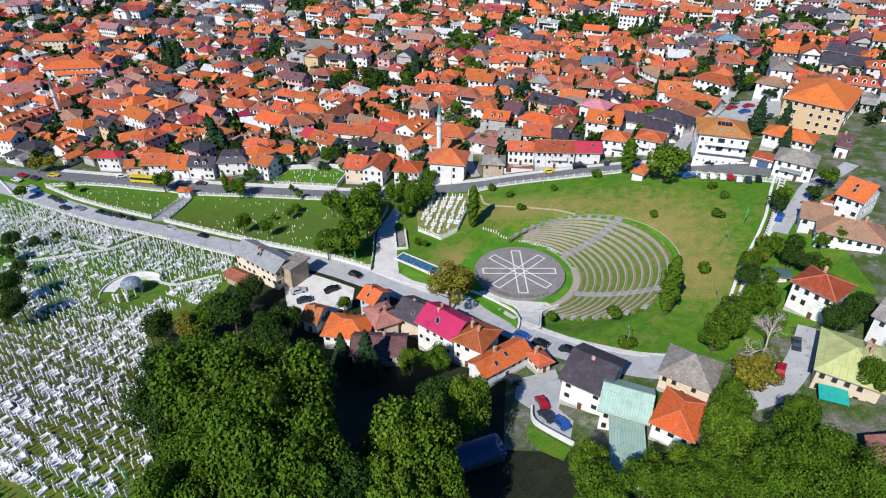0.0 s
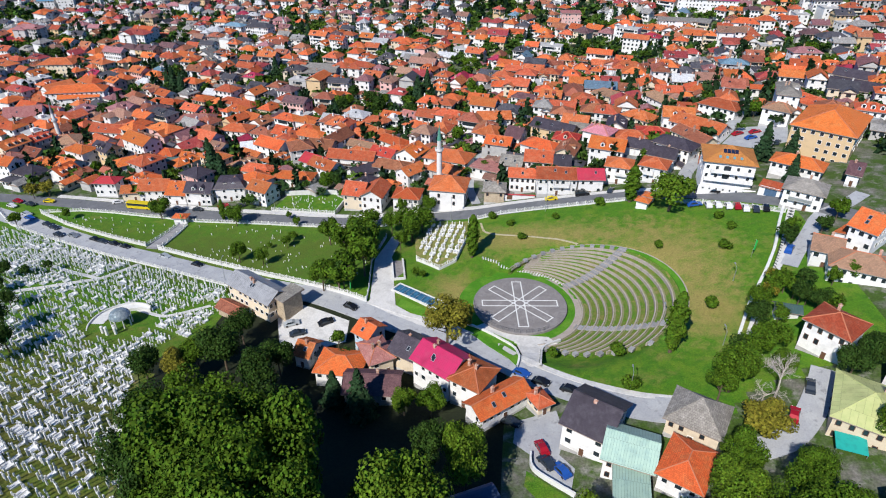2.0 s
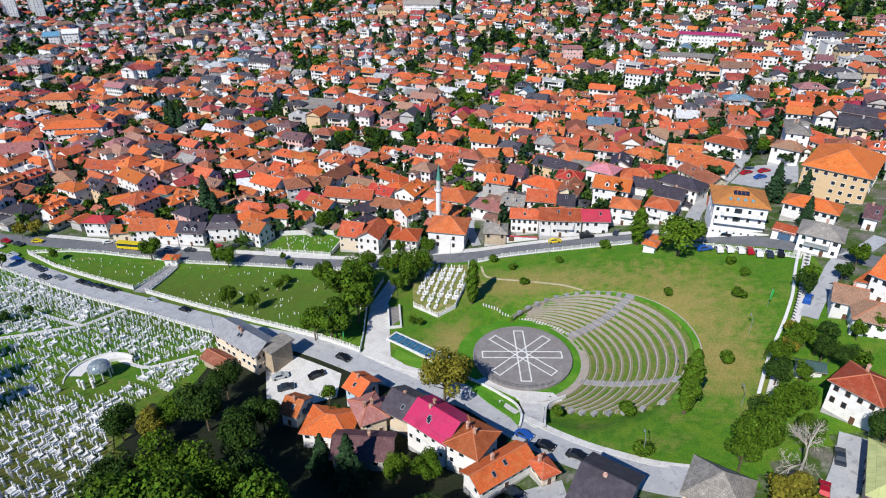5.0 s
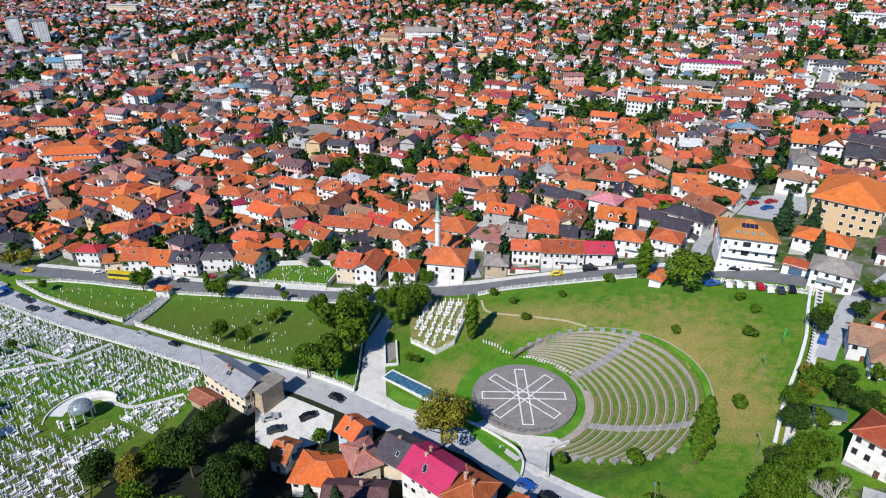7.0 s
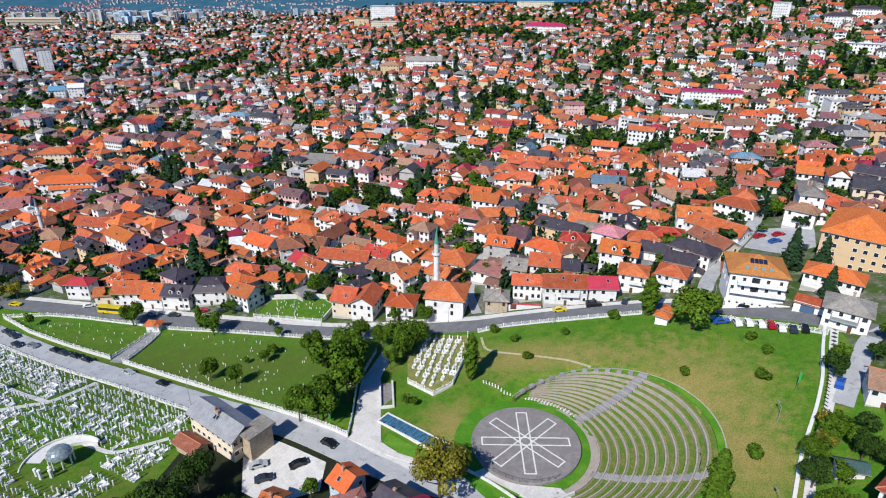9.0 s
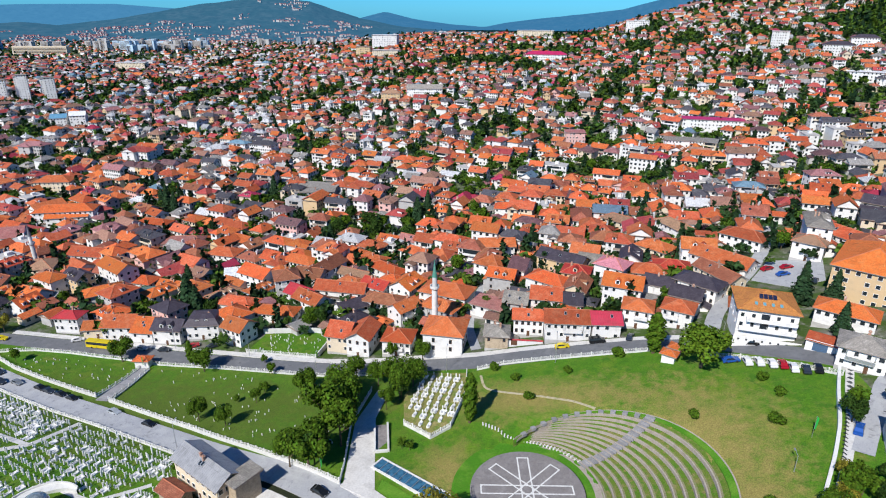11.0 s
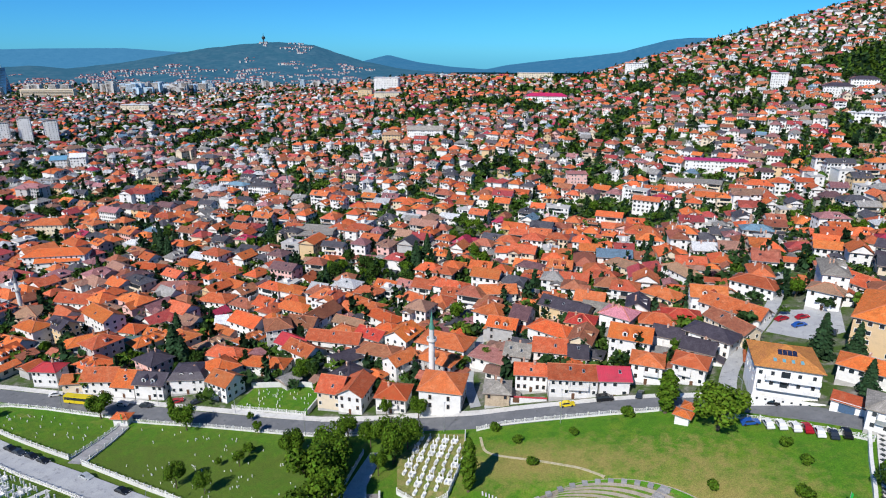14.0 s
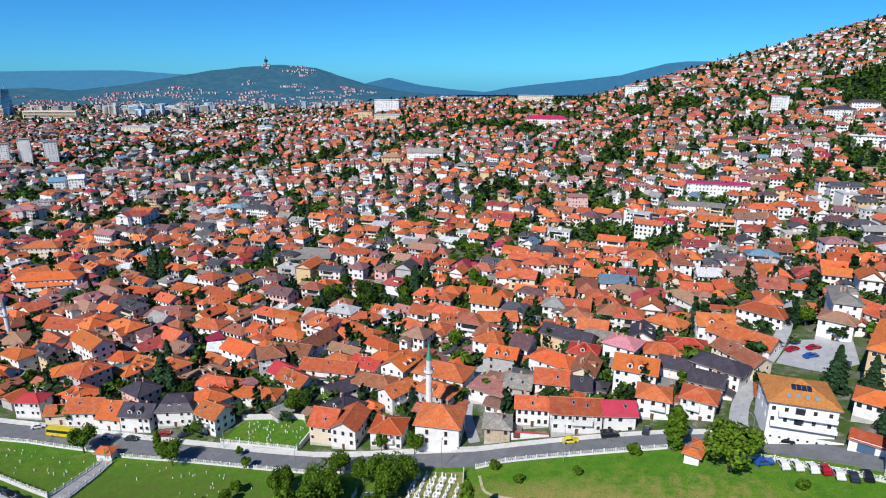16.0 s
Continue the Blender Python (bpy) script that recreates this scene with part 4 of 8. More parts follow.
# larger blocks in the town
pink = house(42.5, 549, -6, 14, 14, 4.6, 17, "flat", "crimson", "pink", what="block of flats", group="", glaze=0, chimneys=0)
BLOCKS = (
    (147, 541, -8, 46, 13, 9, "flat", "crimson", "white", "long school building"),
    (-135, 402, -4, 26, 12, 7, "flat", "grey", "grey", "workshop building"),
    (117, 499, -6, 28, 13, 8, "flat", "grey", "white", "office building"),
    (38, 523, 4, 15, 12, 14, "flat", "faded", "pink", "block of flats"),
    (-148, 685, 4, 20, 13, 11, "hip", "tan", "ochre", "school"),
    (-113, 696, 4, 38, 13, 11, "gable", "grey", "white", "school"),
    (273, 784, -18, 17, 14, 18, "flat", "white", "white", "block of flats"),
    (161, 1062, -6, 34, 18, 15, "flat", "white", "white", "hospital block"),
    (312, 731, -20, 27, 13, 10, "hip", "slate", "white", "hotel"),
    (345, 750, -22, 25, 12, 9, "hip", "slate", "white", "hotel"),
    (-492, 612, 25, 15, 12, 11, "gable", "blue", "white", "block of flats"),
    (-474, 618, 25, 15, 12, 13, "gable", "white", "white", "block of flats"),
    (-327, 400, 12, 24, 13, 9, "hip", "orange", "cream", "school"),
    (-270, 338, 18, 33, 12, 10, "hip", "bright", "white", "long apartment house"),
    (20, 905, -4, 56, 16, 9, "hip", "crimson", "white", "long hall"),
    (-256, 980, 4, 22, 15, 15, "flat", "tan", "ochre", "tall block"),
    (-214, 948, 2, 38, 14, 11, "flat", "white", "cream", "office building"),
    (-233, 1030, 0, 40, 18, 22, "flat", "white", "white", "hospital block"),
    (5, 1120, -6, 60, 14, 12, "flat", "white", "cream", "barracks building"),
    (-716, 1080, 8, 52, 18, 16, "flat", "white", "cream", "office building"),
    (300, 640, -25, 30, 12, 8, "flat", "white", "white", "school"),
)
for x, y, turn, w, d, h, kind, tone, wall, what in BLOCKS:
    house(x, y, turn, w, d, ground(x, y) + h, h + 1, kind, tone, wall, what=what, group="", chimneys=0)
for x, y, h in ((-606, 744, 30), (-622, 756, 27), (-637, 736, 34), (-652, 748, 30), (-664, 730, 28)):
    house(x, y, 35, 11, 11, ground(x, y) + h, h, "flat", "grey", "white", what="tower block", group="tower blocks", chimneys=0)

# brick chimney stack over the roofs
stack = lathe(((1.1, -2), (0.75, 13), (0.95, 13.2), (0.95, 13.8), (0.7, 13.8)), 10, 0)
tagged(part("brick_stack", stack, BRICK, at=pose(-166.9, 284.5, -23.5)), "round red brick chimney stack", "chimney")
stack = lathe(((1.1, -2), (0.8, 16), (0.95, 16.2), (0.95, 16.8), (0.7, 16.8)), 10, 0)
tagged(part("brick_stack", stack, BRICK, at=pose(120.6, 374.5, 1.5)), "round red brick chimney stack", "chimney")

# white guesthouse with long balconies over a front wall
guest = house(69.6, 193.2, -10, 15.0, 14.2, 24.9, 9.5, "hip", "amber", "white", windows=False, chimneys=0, rise=3.3, what="guesthouse", group="")
FRONT = -7.1
for z, u0, u1 in ((6.3, -5.4, 7.2), (3.5, -7.0, 7.4)):
    m = Mesh()
    m.box((u0 + u1) / 2, FRONT - 0.75, z, u1 - u0, 1.5, 0.2)
    m.box((u0 + u1) / 2, FRONT - 1.45, z + 0.2, u1 - u0, 0.1, 0.95)
    for u in (u0 + 0.05, u1 - 0.05, (u0 + u1) / 2):
        m.box(u, FRONT - 0.75, z + 0.2, 0.1, 1.4, 0.85)
    part("balcony", m, WALLS["white"], guest)
WIDE = window_mesh(2.3, 2.0, FRAME)
for z in (6.6, 3.8):
    for u in (-6.4, -3.6, 2.6, 5.9):
        part("window", WINDOWS[0], None, guest, at=pose(u, FRONT - 0.01, z + 0.4))
    part("window", WIDE, None, guest, at=pose(-0.6, FRONT - 0.01, z))
    for v in (-4.5, 0.2, 4.4):
        part("window", WINDOWS[0], None, guest, at=pose(-7.51, v, z, 0, 0, -90))
        part("window", WINDOWS[0], None, guest, at=pose(7.51, v, z, 0, 0, 90))
m = Mesh()
m.box(0.3, FRONT - 2.4, -3, 17, 0.35, 5.2)
for k in range(8):
    m.box(-6.8 + 2.0 * k, FRONT - 2.6, 1.1, 0.5, 0.06, 0.5, m=1)
part("front_wall", m, [WALLS["white"], GLASS], guest)
m = Mesh()
for e in (-1, 1):
    m.box(0, e * 7.72, 0, 16.4, 0.16, 0.18)
    m.box(e * 8.12, 0, 0, 0.16, 15.6, 0.18)
part("gutter", m, METAL, guest, at=pose(0, 0, 9.32))


# solar panels, skylights and a dish on the guesthouse's roof
def on_roof(name, u, v, w, d, mat, label, category, group):
    """Lies on the front slope of the guesthouse's roof, u along the eave and v up from the roof's middle."""
    slope = 3.3 / 7.65
    b = Mesh()
    b.box(0, 0, 0, w, d, 0.09)
    at = pose(69.6, 193.2, 24.9, 0, 0, -10) @ pose(u, v, 3.3 + slope * v + 0.03, math.degrees(math.atan(slope)))
    tagged(part(name, b, mat, at=at), label, category, group)


PANEL = material("solar_panel", (0.015, 0.02, 0.05), 0.2, 0.1, spots=(((0.03, 0.04, 0.08), 0.4, 0.4),), spec=0.6)
SKYLIGHT = material("roof_window_glass", (0.12, 0.3, 0.36), 0.1, spec=0.7)
for k in range(4):
    on_roof("solar_panel", -1.8 + 1.15 * k, -2.5, 1.05, 1.8, PANEL, "dark solar panel lying on an amber roof", "solar panel", "solar panels")
    on_roof("skylight", -3.2 + 2.1 * k, -5.1, 0.75, 1.1, SKYLIGHT, "small roof window in amber tiles", "roof window", "roof windows")

# courtyard wall with a scarlet coping and a timber gate, along the upper street
yard_wall = new("courtyard_wall")
yard_wall.matrix_basis = pose(2.4, 196.2, ground(2.4, 196.2), 0, 0, 2)
tagged(yard_wall, "white courtyard wall with scarlet coping and a gate", "wall")
m = Mesh()
m.box(0, 0, -1.2, 12.6, 0.35, 3.1)
part("wall", m, WALLS["white"], yard_wall)
m = Mesh()
m.solid([(-6.4, -0.4, 1.88), (6.4, -0.4, 1.88), (6.4, 0.4, 1.88), (-6.4, 0.4, 1.88), (-6.4, 0, 2.15), (6.4, 0, 2.15)], ((0, 1, 5, 4), (2, 3, 4, 5), (1, 2, 5), (3, 0, 4), (3, 2, 1, 0)))
part("coping", m, ROOFS["scarlet"], yard_wall, "scarlet sheet coping")
m = Mesh()
m.box(-2.6, -0.2, 0.05, 1.9, 0.1, 1.7)
part("gate", m, BROWN_FRAME, yard_wall, "dark red timber gate")

# garden wall with a wide blue garage gate, coped with tiles
gate_wall = new("garage_wall")
gate_wall.matrix_basis = pose(79.2, 177.9, ground(79.2, 177.9), 0, 0, -31)
tagged(gate_wall, "white garage front with a blue gate and tiled coping", "garage")
m = Mesh()
m.box(0, 2.2, -1.5, 7.2, 4.4, 4.3)
part("wall", m, WALLS["white"], gate_wall)
m = Mesh()
m.face([(-3.9, -0.5, 2.72), (3.9, -0.5, 2.72), (3.9, 4.8, 3.25), (-3.9, 4.8, 3.25)])
m.face([(-3.9, -0.5, 2.55), (3.9, -0.5, 2.55), (3.9, -0.5, 2.72), (-3.9, -0.5, 2.72)], 1)
m.face([(-3.9, 4.8, 2.85), (3.9, 4.8, 2.85), (3.9, -0.5, 2.55), (-3.9, -0.5, 2.55)], 1)
part("roof", m, [ROOFS["orange"], SOFFIT], gate_wall)
m = Mesh()
m.box(-0.2, -0.03, 0, 3.4, 0.1, 2.3)
for k in range(6):
    m.box(-0.2, -0.06, 0.15 + 0.36 * k, 3.3, 0.06, 0.04, m=1)
part("gate", m, [material("gate_blue", (0.07, 0.13, 0.22), 0.5, grain=0.08), DARK_METAL], gate_wall, "blue slatted garage gate")
TAKEN.append((79.2, 179, 5))

# street lamps, poles and flags
def lamp_post(x, y, h=8.0, turn=0):
    top = new("street_lamp")
    top.matrix_basis = pose(x, y, ground(x, y), 0, 0, turn)
    tagged(top, "tall grey metal street lamp", "street lamp", "street lamps")
    m = Mesh()
    m.tube((0, 0, -0.3), (0, 0, h), 0.1, 0.06, 8)
    part("pole", m, METAL, top)
    m = Mesh()
    m.tube((0, 0, h - 0.05), (0, 1.4, h + 0.35), 0.05, 0.04, 6)
    part("arm", m, METAL, top)
    m = Mesh()
    m.box(0, 1.7, h + 0.25, 0.28, 0.7, 0.14)
    part("lamp_head", m, METAL, top)


for p in ((12.1, 183.9, 9, 0), (-119.5, 200.6, 9, 180), (-89.6, 196.4, 9, 180), (-87.5, 147.6, 8, 0), (-62, 185.6, 8, 0), (-20, 184.4, 8, 0), (57, 184.6, 8, 20), (-150, 194, 8, 0), (40, 125, 4, 0), (28.4, 99, 5, 0), (58, 135.6, 4, 0), (50, 112, 4, 0)):
    lamp_post(*p)
CLOTH = material("green_cloth", (0.02, 0.36, 0.06), 0.8, spots=(((0.015, 0.28, 0.05), 0.5, 0.4),))
for x, y, h in ((64.6, 144.8, 5.5), (-57.2, 47, 6.5), (-118.8, 99.3, 6), (-43.8, 137.4, 6), (-124, 188, 5)):
    top = new("flag")
    top.matrix_basis = pose(x, y, ground(x, y))
    tagged(top, "green flag hanging from a thin pole", "flag", "green flags")
    m = Mesh()
    m.tube((0, 0, -0.3), (0, 0, h), 0.05, 0.04, 6)
    part("pole", m, METAL, top)
    m, pts, faces = Mesh(), [], []
    for k in range(7):
        u = k / 6
        pts += [(0.05 + 0.42 * u, 0.12 * math.sin(5 * u), h - 0.1 - 0.35 * u), (0.05 + 0.3 * u, 0.12 * math.sin(5 * u + 0.7), h - 3.4 + 0.2 * u), (0.05 + 0.42 * u, 0.03 + 0.12 * math.sin(5 * u), h - 0.1 - 0.35 * u), (0.05 + 0.3 * u, 0.03 + 0.12 * math.sin(5 * u + 0.7), h - 3.4 + 0.2 * u)]
    for k in range(6):
        faces += [(4 * k, 4 * k + 1, 4 * k + 5, 4 * k + 4), (4 * k + 2, 4 * k + 6, 4 * k + 7, 4 * k + 3)]
    m.solid(pts, faces)
    part("cloth", m, CLOTH, top)

# turquoise canopy in front of the green-roofed house
canopy = new("canopy")
canopy.matrix_basis = pose(62.2, 80.6, 16.6, 0, 0, -14)
tagged(canopy, "turquoise sheet canopy on thin metal posts", "canopy")
m = Mesh()
m.face([(-2.5, -1.7, 0), (2.5, -1.7, 0), (2.5, 1.7, 0.8), (-2.5, 1.7, 0.8)])
m.face([(-2.5, 1.7, 0.72), (2.5, 1.7, 0.72), (2.5, -1.7, -0.08), (-2.5, -1.7, -0.08)])
m.face([(-2.5, -1.7, -0.08), (2.5, -1.7, -0.08), (2.5, -1.7, 0), (-2.5, -1.7, 0)])
part("sheet", m, material("turquoise_sheet", (0.02, 0.34, 0.29), 0.45, spots=(((0.02, 0.27, 0.24), 1.0, 0.4),)), canopy)
for u in (-2.4, 2.4):
    m = Mesh()
    m.tube((u, -1.6, -3.4), (u, -1.6, 0), 0.06, 0.06, 6)
    part("post", m, METAL, canopy)

# long curved metal shed roof in the wood
shed = new("metal_shed")
shed.matrix_basis = pose(-3, 66, ground(-3, 66), 0, 0, 28)
tagged(shed, "dark blue curved metal shed among trees", "shed")
m, pts, faces = Mesh(), [], []
for k in range(11):
    a = math.pi * k / 10
    pts += [(-5, 2.6 * math.cos(a), 2.0 + 1.2 * math.sin(a)), (5, 2.6 * math.cos(a), 2.0 + 1.2 * math.sin(a))]
faces = [(2 * k, 2 * k + 1, 2 * k + 3, 2 * k + 2) for k in range(10)] + [tuple(range(0, 22, 2)), tuple(range(21, 0, -2))]
m.solid(pts, faces)
part("roof", m, material("blue_sheet", (0.06, 0.09, 0.16), 0.5, 0.3, grain=0.1), shed)
m = Mesh()
m.box(0, 0, -1, 9.6, 4.8, 3.0)
part("wall", m, WALLS["dark"], shed)


# ---------- the memorial park ----------
def patch(name, outline, mat, lift, label, category, sink=0.4, cell=3.0):
    """A paved or mown area with a free outline, laid on the land, its edge going down into it."""
    bm = bmesh.new()
    bm.faces.new([bm.verts.new((x, y, 0)) for x, y in outline])
    lo, hi = np.min(outline, 0), np.max(outline, 0)
    for axis in (0, 1):
        v = math.floor(lo[axis] / cell) * cell
        while v < hi[axis]:
            co, no = [0, 0, 0], [0, 0, 0]
            co[axis], no[axis] = v, 1
            bmesh.ops.bisect_plane(bm, geom=bm.verts[:] + bm.edges[:] + bm.faces[:], plane_co=co, plane_no=no)
            v += cell
    bmesh.ops.recalc_face_normals(bm, faces=bm.faces[:])
    if bm.faces[:] and sum(f.normal.z for f in bm.faces) < 0:
        bmesh.ops.reverse_faces(bm, faces=bm.faces[:])
    for v in bm.verts:
        v.co.z = ground(v.co.x, v.co.y) + lift
    rim = [e for e in bm.edges if e.is_boundary]
    got = bmesh.ops.extrude_edge_only(bm, edges=rim)
    for v in got["geom"]:
        if isinstance(v, bmesh.types.BMVert):
            v.co.z -= sink
    me = bpy.data.meshes.new(name)
    bm.to_mesh(me)
    bm.free()
    me.materials.append(mat)
    return tagged(new(name, me), label, category, kind="structure")


# the round stage
stage = new("round_stage")
stage.matrix_basis = pose(*STAGE, 0)
tagged(stage, "round grey stone stage with an inlaid white star", "stage")
ms, N = Mesh(), 72
ring = [(math.cos(2 * math.pi * i / N), math.sin(2 * math.pi * i / N)) for i in range(N)]
pts = [(0, 0, 0)] + [(c * r, s * r, z) for r, z in ((6.5, 0), (12.9, 0), (13.0, -0.06), (13.0, -2.2)) for c, s in ring]
faces = [(0, 1 + i, 1 + (i + 1) % N) for i in range(N)]
for k in range(3):
    faces += [(1 + k * N + i, 1 + (k + 1) * N + i, 1 + (k + 1) * N + (i + 1) % N, 1 + k * N + (i + 1) % N) for i in range(N)]
ms.solid(pts, faces)
part("platform", ms, STAGE_STONE, stage)
for k in range(4):
    ms, L, D, b, z = Mesh(), 10.6, 1.45, 0.34, 0.012 + 0.005 * k
    o = [(-L, -D), (L, -D), (L, D), (-L, D)]
    i_ = [(-L + b, -D + b), (L - b, -D + b), (L - b, D - b), (-L + b, D - b)]
    pts = [(*p, -0.05) for p in o] + [(*p, z) for p in o] + [(*p, z) for p in i_] + [(*p, -0.05) for p in i_]
    faces = []
    for q in range(4):
        w = (q + 1) % 4
        faces += [(q, w, 4 + w, 4 + q), (4 + q, 4 + w, 8 + w, 8 + q), (8 + q, 8 + w, 12 + w, 12 + q)]
    ms.solid(pts, faces)
    part("star_inlay", ms, WHITE_STONE, stage, "white stone band", at=pose(-0.1, 0.25, 0, 0, 0, 7 + 45 * k))
# its railing on the street side
rail = Mesh()
for k in range(34):
    a0, a1 = radians(185 + 3.6 * k), radians(185 + 3.6 * (k + 1))
    p, q = (12.75 * math.cos(a0), 12.75 * math.sin(a0)), (12.75 * math.cos(a1), 12.75 * math.sin(a1))
    rail.tube((*p, 1.0), (*q, 1.0), 0.03, 0.03, 5)
    rail.tube((*p, 0.5), (*q, 0.5), 0.02, 0.02, 4)
    if k % 2 == 0:
        rail.tube((*p, -0.02), (*p, 1.0), 0.035, 0.035, 5)
part("railing", rail, DARK_METAL, stage, "thin dark metal railing")


def seat_ring(s):
    return STAGE[0] + (BOWL[0] - STAGE[0]) * s, STAGE[1] + (BOWL[1] - STAGE[1]) * s, 17 + 8.5 * s


def seat_ends(s):
    return float(np.interp(s, (0, 0.5, 0.8, 1), (-74, -67, -58, -46))), float(np.interp(s, (0, 1), (104, 137)))


def slope_at(x, y):
    """The slope that the seats run up to: the land as it would lie without them."""
    return float(near_land(np.array([x]), np.array([y]))[0])


def seat_place(s, a, step=None):
    cx, cy, r = seat_ring(s)
    x, y = cx + r * math.cos(radians(a)), cy + r * math.sin(radians(a))
    return x, y, -0.8 + (slope_at(x, y) + 0.8) * (s if step is None else step)


ROWS = 12
theatre = new("open_air_theatre")
theatre.matrix_basis = pose(*BOWL, 0)
tagged(theatre, "grass terraces with curved stone seat rows and stairs", "amphitheatre")


def band(s0, s1, step0, step1, lift, drop, ends=None, n=80):
    """A curved strip between two of the rings, with sides that go down."""
    ms, pts, faces = Mesh(), [], []
    for i in range(n + 1):
        quad = []
        for s, st in ((s0, step0), (s1, step1)):
            lo, hi = ends or seat_ends((s0 + s1) / 2)
            x, y, z = seat_place(s, lo + (hi - lo) * i / n, st)
            quad.append((x - BOWL[0], y - BOWL[1], z + lift))
        (x0, y0, z0), (x1, y1, z1) = quad
        pts += [(x0, y0, z0 - drop), (x0, y0, z0), (x1, y1, z1), (x1, y1, z1 - drop)]
    for i in range(n):
        for j in range(3):
            faces.append((4 * i + j, 4 * i + 4 + j, 4 * i + 5 + j, 4 * i + 1 + j))
    faces += [(0, 1, 2, 3), (4 * n + 3, 4 * n + 2, 4 * n + 1, 4 * n)]
    ms.solid(pts, [tuple(reversed(f)) for f in faces])
    return ms


part("inner_steps", band(-0.075, 0.0, 0.0, 0.0, 0.12, 1.0, (-80, 100)), SEAT_STONE, theatre, "pale stone kerb round the lawn")
for k in range(ROWS):
    a, w = k / ROWS, 1 / ROWS
    part("grass_terrace", band(a + 0.002, a + w - 0.002, (k + 0.35) / ROWS, (k + 0.75) / ROWS, 0.0, 2.0), TERRACE, theatre, "mown grass terrace")
    part("curved_seat", band(a, a + 0.16 * w, (k + 0.45) / ROWS, (k + 0.45) / ROWS, 0.28, 1.0), SEAT_STONE, theatre, "curved tan stone seat")
    part("gravel_strip", band(a + 0.2 * w, a + 0.4 * w, (k + 0.45) / ROWS, (k + 0.55) / ROWS, 0.07, 0.8), ROW_GRAVEL, theatre, "narrow tan gravel strip")
part("outer_lawn", band(1.0, 1.06, 1.0, 1.0, 0.06, 0.8), LAWN, theatre)
part("outer_kerb", band(1.06, 1.072, 1.0, 1.0, 0.16, 0.8), SEAT_STONE, theatre)


def block(s, a, w, d, name="stair_block", turn=0):
    x, y, z = seat_place(s, a, s + 0.03)
    b = Mesh()
    b.box(0, 0, -0.6, w, d, 0.78, 0, taper=0.985)
    part(name, b, BLOCK_STONE, theatre, at=pose(x - BOWL[0], y - BOWL[1], z, 0, 0, a + turn))


for k in range(2 * ROWS + 1):
    s = k / (2 * ROWS)
    block(s, 40 + 17 * s, 1.05, 2.3)
    block(s, -27 - 1 * s, 1.0, 1.9)
for k in range(11):
    block(0.995, 64 + 6.6 * k, 1.05, 1.25, "rim_block")
for k in range(9):
    s = 0.12 + 0.105 * k
    block(s, seat_ends(s)[0] - 1.5, 1.1, 1.4, "rim_block", 20)

patch("lawn_ring", [(STAGE[0] + 17.3 * math.cos(radians(a)), STAGE[1] + 17.3 * math.sin(radians(a))) for a in range(-70, 250, 8)], LAWN, 0.08, "bright green mown lawn round the stage", "lawn", 1.0)

# paving, paths and lawns
patch("plaza", [(-41.6, 159), (-39.5, 176), (-35.6, 176), (-36.4, 161), (-30, 134.3), (-21.6, 129.2), (-19, 124.6), (-24.5, 127.2), (-33, 131.6), (-37.6, 134), (-38.4, 140)], PAVING, 0.14, "white stone paved plaza and ramp", "plaza")
patch("stage_apron", [(-6.5, 126.8), (4.3, 121.2), (6.3, 113.5), (4.6, 110.8), (7.3, 109.2), (9.6, 110.5), (10.3, 119.3), (15, 121.6), (12.4, 124.6), (4.6, 124.4), (-4, 128.6)], PAVING, 0.12, "pale paved entrance in front of the stage", "paving")
patch("lawn_by_pool", [(-29, 137.5), (-18, 132), (-21, 130), (-29.4, 134.3)], LAWN, 0.12, "small mown lawn beside the plaza", "lawn")
patch("lawn_by_street", [(-12, 127.5), (-6, 125.4), (3.6, 119.4), (4.9, 113.6), (4.2, 110.4), (2.4, 113.4), (-5.6, 121.6)], LAWN, 0.34, "small mown lawn by the street", "lawn")
patch("car_park", [(-66, 136), (-54.2, 132.2), (-41.5, 126.9), (-40.5, 119), (-50.9, 114), (-58, 117)], PAVING, 0.1, "white gravel car park behind the street", "car park")
patch("yard", [(4.5, 90.5), (12.8, 93.4), (14.2, 86), (12.8, 80.5), (15.5, 77), (14.4, 71.2), (7.6, 76.8), (7.8, 80.2), (4, 84)], PALE_ASPHALT, 0.12, "grey asphalt yard with parked cars", "yard")
drape("path_upper", [(-9.3, 180), (-7.8, 173.3), (-3.1, 171.2), (6.3, 168.7), (16.1, 165.4), (21.5, 161.8)], 0.7, DRY_EARTH, 0.06, "narrow pale footpath across the slope", "path", step=1.0)
drape("pavement_upper", [(-60, 194.5), (-32, 195), (-10, 192.4), (9, 193.4), (26, 194.4), (41, 194.3), (57, 191.8)], 2.6, PAVING, 0.2, "pale pavement along the house fronts", "pavement")
drape("pavement_west", [(-186, 203.5), (-169, 203), (-147, 203.2), (-123, 201.4), (-100, 198.6), (-78, 196), (-60, 194.6)], 2.2, PAVING, 0.2, "pale pavement along the house fronts", "pavement")
drape("pavement_lower", [(-38, 135), (-27.4, 131), (-15, 128), (-2.6, 122.2), (3.8, 115.2), (10.8, 109), (18.4, 103.2), (31, 96.2), (42, 94)], 1.6, PAVING, 0.2, "pale pavement along the park", "pavement")
drape("lane_east", [(104, 176), (96.5, 169.3), (87.3, 163.5), (80.5, 152), (76, 146), (71.5, 138.5)], 4.0, PALE_ASPHALT, 0.1, "narrow grey lane between houses", "road")
drape("lane_south", [(66, 101), (63, 95), (58.5, 88), (53, 82), (44, 80)], 5.0, PALE_ASPHALT, 0.1, "grey lane beside a parked row", "road")
